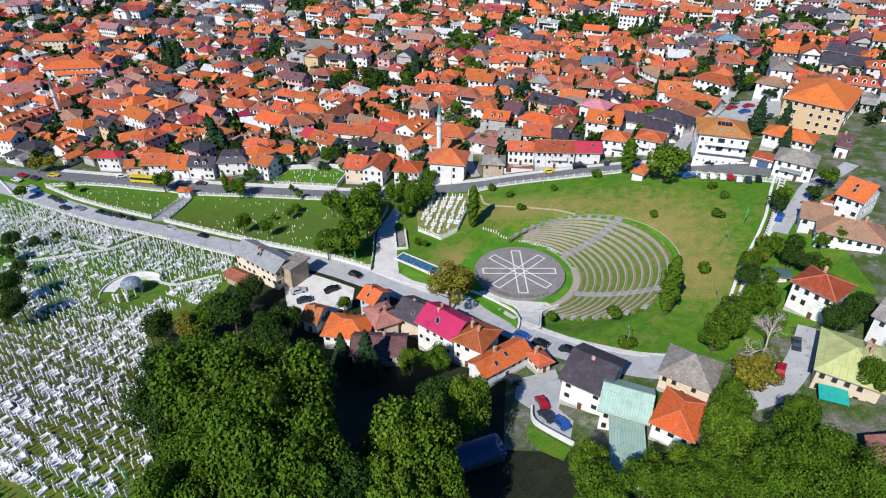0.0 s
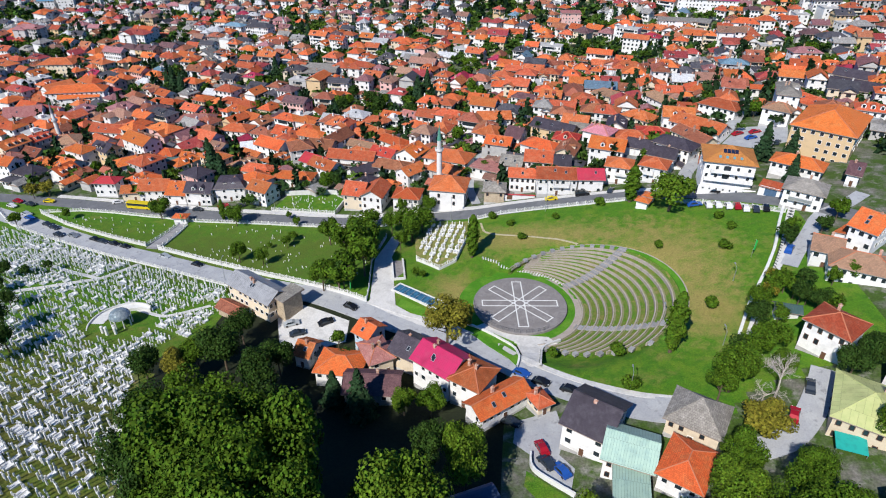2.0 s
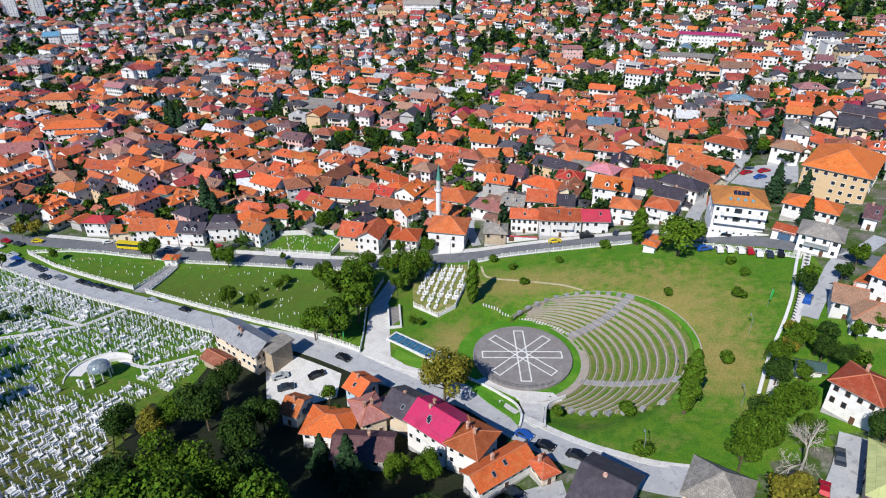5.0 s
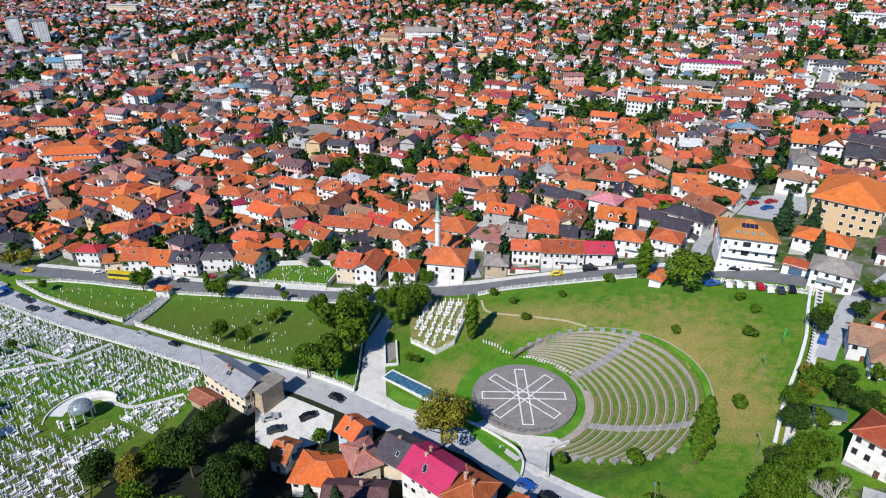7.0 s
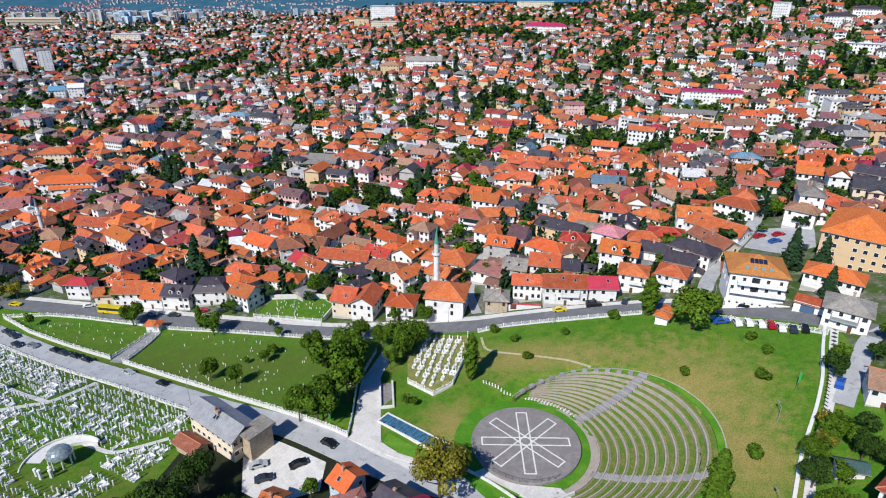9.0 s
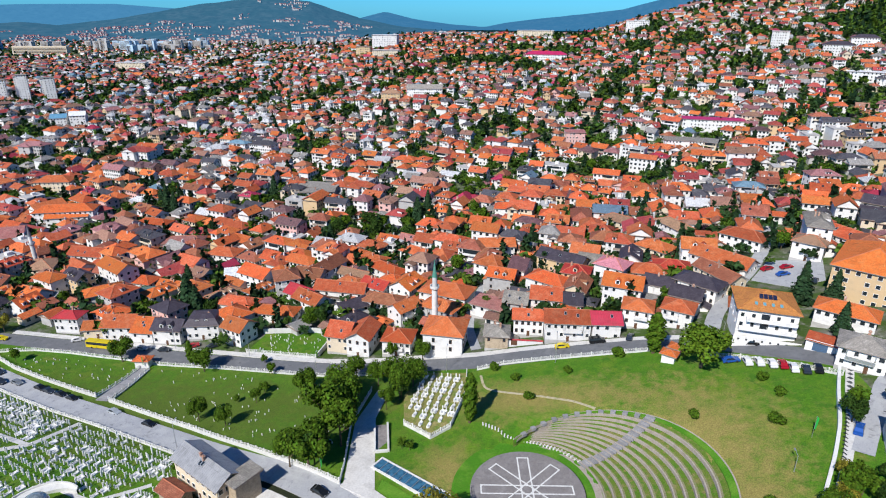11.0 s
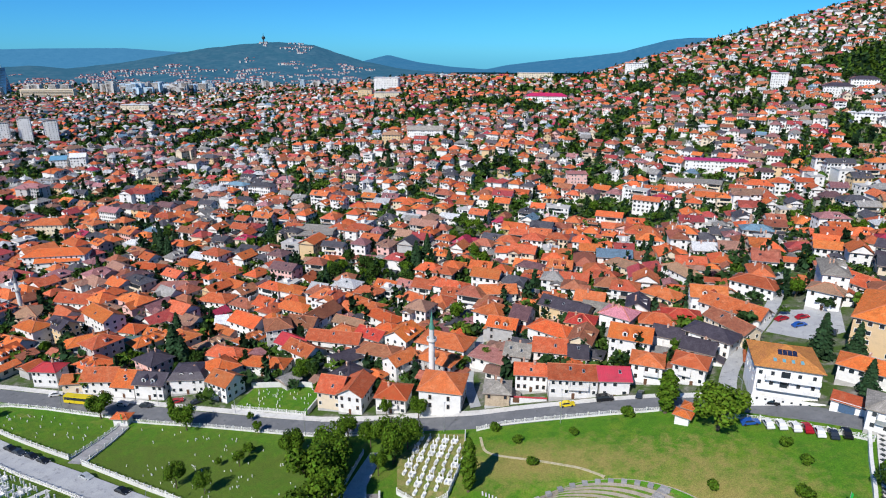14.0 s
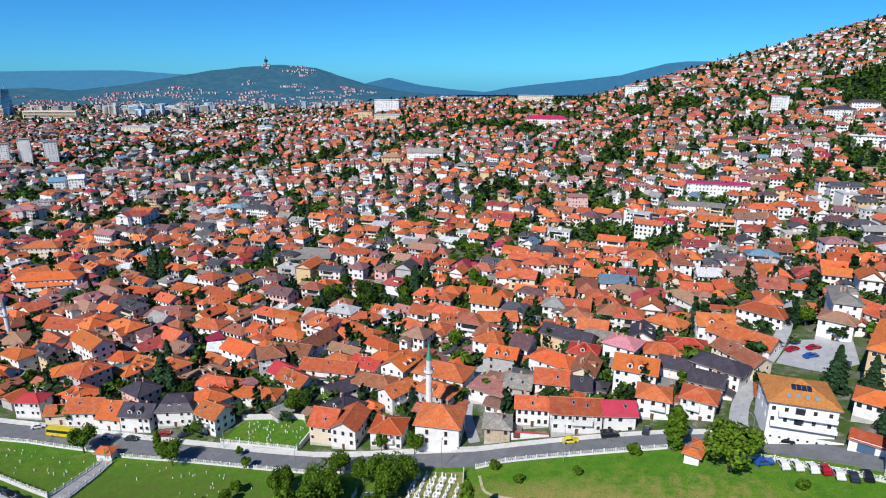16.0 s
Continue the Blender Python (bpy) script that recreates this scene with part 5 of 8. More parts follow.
ROAD_NORTH = [(56, 190), (58.6, 199), (62, 207.7), (67.5, 217.5), (71.6, 225.4), (82.2, 240.7), (89.7, 253.7), (100.4, 276.1), (124.5, 339.7), (150, 400)]
drape("road_north", ROAD_NORTH, 4.6, PALE_ASPHALT, 0.12, "pale street climbing between the houses", "road")
patch("parking_square", [(80, 232.5), (90.5, 248), (106.5, 243), (100.3, 225.4), (89.7, 222.6)], PALE_ASPHALT, 0.15, "pale asphalt parking square", "car park")
LANE_MOSQUE = [(-12, 196), (-16, 212), (-17, 230), (-12, 258), (0.5, 283)]
drape("lane_mosque", LANE_MOSQUE, 3.2, PALE_ASPHALT, 0.1, "narrow lane beside the mosque", "road")
CEMETERY_PATHS = ([(-150, 127), (-137.2, 133.1), (-125, 140.8), (-123.5, 146.2), (-121.4, 154.8)], [(-104, 127), (-95.1, 124.8), (-84.8, 132.4)], [(-125, 140.8), (-137, 144), (-152, 150)])
drape("cemetery_path", CEMETERY_PATHS[2], 1.5, PAVING, 0.07, "pale cemetery footpath", "path", step=1.0)
drape("cemetery_path", CEMETERY_PATHS[0], 1.6, PAVING, 0.08, "pale cemetery footpath", "path", step=1.0)
drape("cemetery_walk", CEMETERY_PATHS[1], 1.2, PAVING, 0.08, "pale cemetery footpath", "path", step=1.0)
drape("cemetery_track", [(-62, 55), (-66, 66), (-74, 78), (-82, 92), (-92, 105)], 1.1, DRY, 0.05, "worn earth track between graves", "path", step=1.0)


# low white stones along the inner path
for k in range(30):
    x = -7 + 0.83 * k
    y = float(np.interp(x, (-7, -3, -1.4, 3, 6.7, 13, 18), (158.3, 156.2, 155.1, 154.6, 154.6, 152.4, 148.6)))
    b = Mesh()
    b.box(0, 0, -0.3, 0.35, 1.0, 0.55, taper=0.92)
    tagged(part("path_stone", b, WHITE_STONE, at=pose(x, y, ground(x, y) + 0.12, 0, 0, 10 - 2 * k)), "low pale stone step beside the lawn", "stone step", "path stones")


# ---------- fences and walls ----------
POST = lathe(((0.17, -0.4), (0.17, 1.0), (0.22, 1.04), (0.22, 1.14), (0.02, 1.24))).build("post", [WHITE_STONE])


def fence(line, label, height=1.0, base=0.35, every=3.0, name="fence"):
    """White fence on a low wall: plinth, posts, and rails with slender bars between them."""
    top = new(name)
    top.matrix_basis = pose(*line[0], ground(*line[0]))
    tagged(top, label, "fence")
    o = Vector((*line[0], ground(*line[0])))
    rails, spots = Mesh(), []
    for (ax, ay), (bx, by) in zip(line, line[1:]):
        n = max(1, round(math.hypot(bx - ax, by - ay) / every))
        spots += [Vector((ax + (bx - ax) * k / n, ay + (by - ay) * k / n, 0)) for k in range(n)]
    spots.append(Vector((*line[-1], 0)))
    for q in spots:
        q.z = ground(q.x, q.y) + base
    plinth, pts, faces = Mesh(), [], []
    for k, q in enumerate(spots):
        way = spots[min(k + 1, len(spots) - 1)] - spots[max(k - 1, 0)]
        side = Vector((-way.y, way.x, 0)).normalized() * 0.16
        a, lo = q - o, Vector((0, 0, base + 0.6))
        pts += [a - side - lo, a - side, a + side, a + side - lo]
        part("post", POST, None, top, at=Matrix.Translation(a) @ Matrix.Diagonal((1, 1, height, 1)))
        if k + 1 < len(spots):
            b = spots[k + 1] - o
            faces += [(4 * k + j, 4 * k + j + 1, 4 * k + 5 + j, 4 * k + 4 + j) for j in range(3)]
            for z in (0.2, 0.55, 0.9):
                u = Vector((0, 0, z * height))
                rails.tube(a + u, b + u, 0.06, 0.06, 4, caps=False)
            for j in range(1, 5):
                c = a.lerp(b, j / 5)
                rails.tube(c + Vector((0, 0, 0.2 * height)), c + Vector((0, 0, 0.9 * height)), 0.045, 0.045, 4, caps=False)
    plinth.solid(pts, faces)
    part("plinth", plinth, WHITE_STONE, top)
    part("railing", rails, WHITE_STONE, top)
    return top


CEM = "white stone fence on a low wall round the old cemetery"
fence([(-182.4, 188.3), (-166.3, 181), (-154.5, 177.4), (-141.4, 173.6), (-127.8, 169.6)], CEM, base=0.9)
fence([(-121.9, 167.6), (-104.6, 161.8), (-88.9, 156.5), (-69.5, 148.5), (-50.9, 140.3), (-38.6, 135)], CEM, base=0.9)
fence([(-182.4, 189), (-168.6, 192.9), (-155.2, 193.6), (-133.1, 192.7), (-127, 191.8)], CEM)
fence([(-122.8, 191), (-98.1, 189.4), (-74.4, 187), (-58.9, 185.4), (-42, 185.6)], CEM)
fence([(-38.6, 135), (-39.4, 142), (-42.4, 158), (-41.4, 176)], "white stone fence beside the plaza ramp")
fence([(-127.8, 169.6), (-126.2, 180), (-125.6, 188)], "white fence along the cemetery steps")
fence([(-121.9, 167.6), (-121.6, 180), (-121.8, 188)], "white fence along the cemetery steps")
fence([(-10.6, 183.2), (-2.9, 184.9), (10.7, 185.6), (25.4, 186.3), (38, 186.6)], "white and pale blue railing above the meadow")
fence([(52, 181), (60, 178), (66.1, 174), (72, 171), (79.5, 166.3)], "white railing beside parked cars")
fence([(-210, 195), (-187, 177.6), (-163, 169.3), (-134, 159.4), (-109, 152), (-91, 146.2), (-84, 143.8)], "white railing between street and war cemetery", base=0.3, height=0.9)

steps_line = new("cemetery_steps")
steps_line.matrix_basis = pose(-124.5, 170, ground(-124.5, 170))
tagged(steps_line, "long grey stone stairway through the cemetery", "stairway")
for k in range(24):
    y = 168.3 + 0.85 * k
    b = Mesh()
    b.box(0, 0, -0.5, 4.0, 0.9, 0.75)
    part("stair_tread", b, BLOCK_STONE, steps_line, at=pose(-0.2 + 0.03 * k, y - 170, ground(-124, y) - ground(-124.5, 170)))

# long east wall of the park with a channel beside it
wall_line = [(83, 176), (75.6, 159.5), (71, 147.5), (66.2, 138), (59, 125.6), (53.6, 114)]
tagged(drape("wall_east", wall_line, 0.7, WHITE_STONE, 1.0, sink=2.0, step=1.5)[0], "long white stone wall along the park", "wall")
drape("gutter_walk", [(x + 2.0, y - 0.9) for x, y in wall_line], 1.8, PAVING, 0.35, "pale stone walk along the wall", "path", sink=1.2)
for k in range(26):
    t = k / 25
    x, y = float(np.interp(t, (0, 0.5, 1), (84.4, 74.2, 67.4))), float(np.interp(t, (0, 0.5, 1), (173.4, 151, 136.4)))
    b = Mesh()
    b.box(0, 0, 0, 0.9, 1.0, 0.18)
    tagged(part("grating", b, DARK_METAL, at=pose(x, y, ground(x, y) + 0.3, 0, 0, 24)), "dark metal grating set in the stone walk", "grating", "gratings along the wall")

# low white walls round the lawns before the stage
for line in ([(-9, 127), (-3.1, 124), (4.1, 118.9), (5.2, 112.8), (4.4, 109.6)], [(15.4, 123.2), (10.6, 120.2), (9.9, 109.2)]):
    tagged(drape("wall_stage", line, 0.45, WHITE_STONE, 0.85, sink=1.6, step=1.2)[0], "low white stone wall beside the stage entrance", "wall")

# sunken glazed hall: long frame, ribs and glass
pool = new("glazed_hall")
pool.matrix_basis = pose(-20, 136.6, ground(-20, 136.6) + 0.1, 0, 0, -28.3)
tagged(pool, "long low glazed roof in a white stone frame", "skylight")
b = Mesh()
o, i_ = [(-13.2, -2.1), (13.2, -2.1), (13.2, 2.1), (-13.2, 2.1)], [(-12.7, -1.7), (12.7, -1.7), (12.7, 1.7), (-12.7, 1.7)]
pts = [(*p, -2) for p in o] + [(*p, 0.55) for p in o] + [(*p, 0.55) for p in i_] + [(*p, -1.2) for p in i_]
b.solid(pts, [f for q in range(4) for f in ((q, (q + 1) % 4, 4 + (q + 1) % 4, 4 + q), (4 + q, 4 + (q + 1) % 4, 8 + (q + 1) % 4, 8 + q), (8 + q, 8 + (q + 1) % 4, 12 + (q + 1) % 4, 12 + q))] + [(12, 13, 14, 15)])
part("stone_frame", b, WHITE_STONE, pool)
POOL_GLASS = material("blue_glass", (0.05, 0.16, 0.26), 0.12, spots=(((0.02, 0.06, 0.1), 1.2, 0.5),), spec=0.8)
for k in range(13):
    x = -12.7 + 25.4 * k / 13
    g = Mesh()
    g.box(x + 0.97, 0, 0.38, 1.85, 3.3, 0.05)
    part("glass_pane", g, POOL_GLASS, pool)
    g = Mesh()
    g.box(x, 0, 0.3, 0.12, 3.4, 0.3)
    part("rib", g, METAL, pool)

# small white niche on the plaza's edge
niche = new("memorial_niche")
niche.matrix_basis = pose(-32.6, 152, ground(-32.6, 152), 0, 0, 14)
tagged(niche, "low white U-shaped stone enclosure with dark floor", "memorial")
b = Mesh()
b.box(-1.7, 0, -1, 0.5, 11, 2.0)
part("side_wall", b, WHITE_STONE, niche)
b = Mesh()
b.box(1.7, 0, -1, 0.5, 11, 2.0)
part("side_wall", b, WHITE_STONE, niche)
b = Mesh()
b.box(0, -5.3, -1, 2.9, 0.5, 1.9)
part("end_wall", b, WHITE_STONE, niche)
b = Mesh()
b.box(0, 0.4, -1, 2.9, 10.2, 1.15)
part("niche_floor", b, STAGE_STONE, niche)

# ---------- graves ----------
GR = random.Random(3)


def pillar(ms, x, y, z, w, h, turn, m=0):
    """A slender marble pillar with a pointed head."""
    c, s = math.cos(turn), math.sin(turn)
    pts = []
    for k, zz in ((1.0, z - 0.3), (0.82, z + h), (1.08, z + h + 0.02), (0.9, z + h + 0.14)):
        pts += [(x + (a * c - b * s) * w / 2 * k, y + (a * s + b * c) * w / 2 * k, zz) for a, b in ((-1, -1), (1, -1), (1, 1), (-1, 1))]
    pts.append((x, y, z + h + 0.3))
    faces = [(4 * q + i, 4 * q + (i + 1) % 4, 4 * q + 4 + (i + 1) % 4, 4 * q + 4 + i) for q in range(3) for i in range(4)]
    ms.solid(pts, faces + [(12 + i, 12 + (i + 1) % 4, 16) for i in range(4)], m)


def slab(ms, x, y, z, w, d, h, turn, m=0):
    """Kerb round a planted bed."""
    c, s = math.cos(turn), math.sin(turn)
    at = lambda px, py, pz: (x + px * c - py * s, y + px * s + py * c, pz)
    o, i_ = [(-w / 2, -d / 2), (w / 2, -d / 2), (w / 2, d / 2), (-w / 2, d / 2)], [(-w / 2 + 0.16, -d / 2 + 0.16), (w / 2 - 0.16, -d / 2 + 0.16), (w / 2 - 0.16, d / 2 - 0.16), (-w / 2 + 0.16, d / 2 - 0.16)]
    pts = [at(*p, z - 0.4) for p in o] + [at(*p, z + h) for p in o] + [at(*p, z + h) for p in i_] + [at(*p, z + h - 0.12) for p in i_]
    faces = [f for q in range(4) for f in ((q, (q + 1) % 4, 4 + (q + 1) % 4, 4 + q), (4 + q, 4 + (q + 1) % 4, 8 + (q + 1) % 4, 8 + q), (8 + q, 8 + (q + 1) % 4, 12 + (q + 1) % 4, 12 + q))]
    ms.solid(pts, faces + [(12, 13, 14, 15)], m)


def grave_parts(kind, rnd):
    out = []
    if kind != "plain":
        m = Mesh()
        slab(m, 0, 0, 0, 0.85 if kind == "bed" else 1.7, 1.7, rnd.uniform(0.3, 0.5), 0)
        out.append(("kerb", m))
    for y, h in ((0.85, rnd.uniform(1.2, 1.6)), (-0.85, rnd.uniform(0.75, 1.05))):
        for x in ((0,) if kind != "double" else (-0.5, 0.5)):
            m = Mesh()
            pillar(m, x, y, 0, rnd.uniform(0.25, 0.32), h, 0)
            out.append(("headstone" if y > 0 else "footstone", m))
    return out


STONE_WHITE = material("grave_marble", (0.68, 0.68, 0.67), 0.5, spots=(((0.52, 0.53, 0.52), 0.9, 0.3),), vary=0.14)
GRAVE_KINDS = []
for kind, label in (("plain", "pair of slender white marble grave pillars on grass"), ("plain", "pair of slender white marble grave pillars on grass"), ("plain", "pair of slender white marble grave pillars on grass"),
                    ("bed", "white marble grave with a kerbed bed and two pillars"), ("double", "double white marble grave with four pillars")):
    g = new("grave")
    g.matrix_basis = pose(-70, 52, ground(-70, 52))
    tagged(g, label, "grave", "graves of the war cemetery")
    for pname, m in grave_parts(kind, GR):
        part(pname, m, STONE_WHITE, g)
    GRAVE_KINDS.append((g, kind))


def in_cemetery(x, y):
    street = np.interp(x, (-260, -187, -163, -134, -109, -91, -72), (198, 175.5, 167.5, 157.5, 150, 144.4, 138))
    edge = np.interp(y, (40, 52, 60, 66, 84, 100, 110, 117, 132, 150), (-58, -57, -60, -67.5, -79, -88, -88, -83.5, -81, -80))
    if y > street or x > edge or y < 40:
        return False
    for line in CEMETERY_PATHS:
        for (ax, ay), (bx, by) in zip(line, line[1:]):
            u = max(0, min(1, ((x - ax) * (bx - ax) + (y - ay) * (by - ay)) / ((bx - ax) ** 2 + (by - ay) ** 2)))
            if math.hypot(x - ax - u * (bx - ax), y - ay - u * (by - ay)) < 1.7:
                return False
    if math.hypot((x + 104) / 9.5, (y - 119) / 9.5) < 1:
        return False
    return True


more, near, placed = Mesh(), [], 0
turn0 = radians(-20)
for i in range(-82, 84):
    for j in range(-70, 80):
        u, v = 1.32 * j + GR.uniform(-0.35, 0.35), 1.22 * i + GR.uniform(-0.4, 0.4)
        if i % 2:
            continue
        x = -115 + u * math.cos(turn0) - v * math.sin(turn0)
        y = 100 + u * math.sin(turn0) + v * math.cos(turn0)
        if not in_cemetery(x, y) or x < -215:
            continue
        dense = noise.noise((x / 16, y / 16, 4.4))
        walk_gap = abs((x * 0.35 + y) % 34 - 17) < 0.9
        if GR.random() < (0.18 if dense < -0.05 else 0.04) or walk_gap:
            continue
        fancy = GR.random() < (0.5 if dense > 0.05 else 0.22)
        near.append((math.hypot(x, y), x, y, fancy, turn0 + GR.uniform(-0.08, 0.08)))
near.sort()
for n, (_, x, y, fancy, turn) in enumerate(near):
    z = ground(x, y)
    if n < 200:
        g, kind = GRAVE_KINDS[GR.choice((3, 3, 3, 4)) if fancy else GR.choice((0, 1, 2))]
        copy_thing(g, pose(x, y, z, 0, 0, math.degrees(turn)))
    else:
        if fancy:
            slab(more, x, y, z, GR.choice((0.85, 0.85, 0.85, 0.95, 1.7)), 1.7, GR.uniform(0.25, 0.5), turn)
        c, s = math.cos(turn), math.sin(turn)
        pillar(more, x - 0.85 * s, y + 0.85 * c, z, 0.31, GR.uniform(1.1, 1.6), turn)
        pillar(more, x + 0.85 * s, y - 0.85 * c, z, 0.25, GR.uniform(0.65, 1.0), turn)
tagged(part("distant_graves", more, MARBLE), "rows of white marble grave pillars on grass", "graves", kind="stuff")

# domed memorial in the war cemetery
dome = new("domed_memorial")
dz = ground(-104, 119)
dome.matrix_basis = pose(-104, 119.5, dz)
tagged(dome, "glass dome on white pillars in a crescent of marble", "memorial")
b, pts, faces = Mesh(), [], []
for k in range(33):
    a = radians(62 + 245 * k / 32)
    wide = 3.2 * math.sin(math.pi * k / 32) + 0.3
    for r, z in ((8.6 - wide, -1), (8.6 - wide, 0.25), (8.6, 0.45), (8.6, 0.9), (8.9, 0.9), (8.9, -1)):
        pts.append((r * math.cos(a), r * math.sin(a), z))
for k in range(32):
    faces += [(6 * k + j, 6 * k + 6 + j, 6 * k + 7 + j, 6 * k + 1 + j) for j in range(5)]
b.solid(pts, [tuple(reversed(f)) for f in faces])
part("crescent_basin", b, WHITE_STONE, dome)
shell, pts, faces = Mesh(), [], []
for k in range(7):
    e = radians(6 + 84 * k / 6)
    pts += [(2.9 * math.cos(e) * math.cos(2 * math.pi * i / 20), 2.9 * math.cos(e) * math.sin(2 * math.pi * i / 20), 2.6 + 2.3 * math.sin(e)) for i in range(20)]
for k in range(6):
    faces += [(20 * k + i, 20 * k + (i + 1) % 20, 20 * k + 20 + (i + 1) % 20, 20 * k + 20 + i) for i in range(20)]
shell.solid(pts, faces)
part("dome_shell", shell, material("dome_glass", (0.2, 0.25, 0.27), 0.15, 0.3, spots=(((0.4, 0.45, 0.46), 0.8, 0.5),)), dome, "grey glass dome")
for k in range(8):
    a = 2 * math.pi * k / 8
    c = lathe(((0.2, -0.6), (0.16, 2.6), (0.24, 2.8)), 8)
    part("column", c, WHITE_STONE, dome, at=pose(2.6 * math.cos(a), 2.6 * math.sin(a), 0))
for x, y, h in ((-2.2, -5.2, 2.6), (-0.4, -6.0, 3.2), (1.4, -5.0, 2.6), (0.2, -3.8, 2.2)):
    t = lathe(((0.42, -0.5), (0.34, h), (0.46, h + 0.05), (0.4, h + 0.35), (0.02, h + 0.5)), 8)
    part("tall_marker", t, WHITE_STONE, dome, at=pose(x, y, 0))

# the small walled plot under the street
plot = [(-30.8, 172), (-27.9, 158), (-20, 152.7), (-15.3, 157), (-12.8, 172), (-13.6, 181.5), (-26, 183.5), (-30.8, 172)]
patch("plot_ground", plot[:-1], DRY, 0.5, "grass terrace of a small walled cemetery", "ground", 2.6)
fence(plot[1:6], "white stone fence on the wall of the small cemetery", base=0.75)
for i in range(7):
    for j in range(10):
        x, y = -28.6 + 2.35 * i + 0.35 * j + GR.uniform(-0.25, 0.25), 156.2 + 3.1 * j - 0.75 * i
        lo = np.interp(x, (-30, -27.9, -20, -15.3), (170, 160, 155, 159.5))
        hi = np.interp(x, (-30, -26, -13), (173, 182, 180))
        left, right = np.interp(y, (158, 172, 183), (-27, -30, -25.5)), np.interp(y, (157, 172, 182), (-15.8, -13.6, -14.4))
        if lo + 0.6 < y < hi - 0.8 and left + 0.6 < x < right - 0.5:
            copy_thing(GRAVE_KINDS[GR.choice((3, 3, 4))][0], pose(x, y, ground(x, y) + 0.5, 0, 0, -12 + GR.uniform(-4, 4)))

# old weathered stones on the meadow between the streets
OLD = [lathe(((0.16, -0.3), (0.13, 0.75), (0.2, 0.8), (0.16, 1.0), (0.03, 1.1)), 6), lathe(((0.2, -0.3), (0.2, 0.6), (0.08, 0.85)), 4)]
OLD = [m.build("old_gravestone", [STONE_WHITE]) for m in OLD]
k = 0
while k < 170:
    x, y = GR.uniform(-178, -44), GR.uniform(140, 192)
    lo = np.interp(x, (-182, -166, -141, -122, -105, -89, -69, -44), (189, 183, 176, 170, 164, 159, 151, 140))
    hi = np.interp(x, (-182, -168, -133, -98, -59, -42), (189, 191, 191, 187.5, 183, 183))
    if not lo + 1 < y < hi - 1 or -128 < x < -120 or noise.noise((x / 12, y / 12, 9.0)) < -0.1:
        continue
    tagged(part("old_gravestone", OLD[k % 2], None, at=pose(x, y, ground(x, y), GR.uniform(-9, 9), GR.uniform(-9, 9), GR.uniform(0, 90)) @ Matrix.Diagonal((0.75, 0.75, GR.uniform(0.5, 0.9), 1))), "small weathered pale gravestone in grass", "gravestone", "old gravestones on the meadow")
    k += 1

# small burial yard across the street, behind its own fence and wall
patch("burial_yard", [(-92, 199), (-66, 196.5), (-64.5, 208), (-70, 213), (-90, 211)], GRASS, 0.12, "grass of a small walled burial yard", "ground")
fence([(-92, 199), (-79, 197.8), (-66, 196.5)], "white fence of the small burial yard", base=0.5)
tagged(drape("wall_yard", [(-91, 211.5), (-70, 213.5), (-64, 208), (-65.4, 197)], 0.4, WHITE_STONE, 1.9, sink=3.0, step=1.5)[0], "white plastered wall of the burial yard", "wall")
for k in range(46):
    x, y = GR.uniform(-89, -67), GR.uniform(200, 210)
    tagged(part("old_gravestone", OLD[k % 2], None, at=pose(x, y, ground(x, y) + 0.1, GR.uniform(-7, 7), GR.uniform(-7, 7), GR.uniform(0, 90)) @ Matrix.Diagonal((0.8, 0.8, GR.uniform(0.6, 1.0), 1))), "small weathered pale gravestone in grass", "gravestone", "old gravestones on the meadow")
for p in ((-86, 204), (-78, 205), (-70, 205), (-88, 208), (-68, 200)):
    TAKEN.append((*p, 5.5))

# white yard walls by the parked cars
tagged(drape("wall_yard_south", [(7.4, 80.6), (7.2, 76.6), (10.8, 73.6), (15, 70.4)], 0.35, WHITE_STONE, 1.2, sink=2.5, step=1.0)[0], "low white wall round a parking yard", "wall")
patch("yard_lawn", [(6.6, 76.4), (10.5, 73), (14.4, 69.8), (13, 66.8), (9, 69), (6.2, 72.6)], GRASS, 0.1, "small lawn behind the yard wall", "lawn")


# ---------- trees ----------
def leaf_mesh(name, centres, normals, sizes, mats, slots=None, stretch=1.0):
    """Many small leaf clumps, each a bent pair of faces, as one mesh."""
    n = len(centres)
    rng = np.random.default_rng(n)
    nrm = normals / np.maximum(np.linalg.norm(normals, axis=1, keepdims=True), 1e-6)
    other = rng.normal(size=(n, 3))
    u = np.cross(nrm, other)
    u /= np.maximum(np.linalg.norm(u, axis=1, keepdims=True), 1e-6)
    v = np.cross(nrm, u)
    s = sizes[:, None] / 2
    j = lambda: rng.uniform(0.7, 1.25, (n, 1))
    fold = nrm * s * 0.45
    pts = np.stack([centres - u * s * j() - v * s * j(), centres + u * s * j() - v * s * j() - fold, centres + u * s * j() + v * s * j(), centres - u * s * j() + v * s * j() - fold], 1)
    if stretch != 1.0:
        pts[..., 2] = centres[:, None, 2] + (pts[..., 2] - centres[:, None, 2]) * stretch
    me = bpy.data.meshes.new(name)
    me.vertices.add(4 * n)
    me.vertices.foreach_set("co", pts.astype(np.float32).ravel())
    me.loops.add(4 * n)
    me.loops.foreach_set("vertex_index", np.arange(4 * n, dtype=np.int32))
    me.polygons.add(n)
    me.polygons.foreach_set("loop_start", np.arange(0, 4 * n, 4, dtype=np.int32))
    for m in mats:
        me.materials.append(m)
    if slots is not None:
        me.polygons.foreach_set("material_index", slots.astype(np.int32))
    me.update(calc_edges=True)
    return me


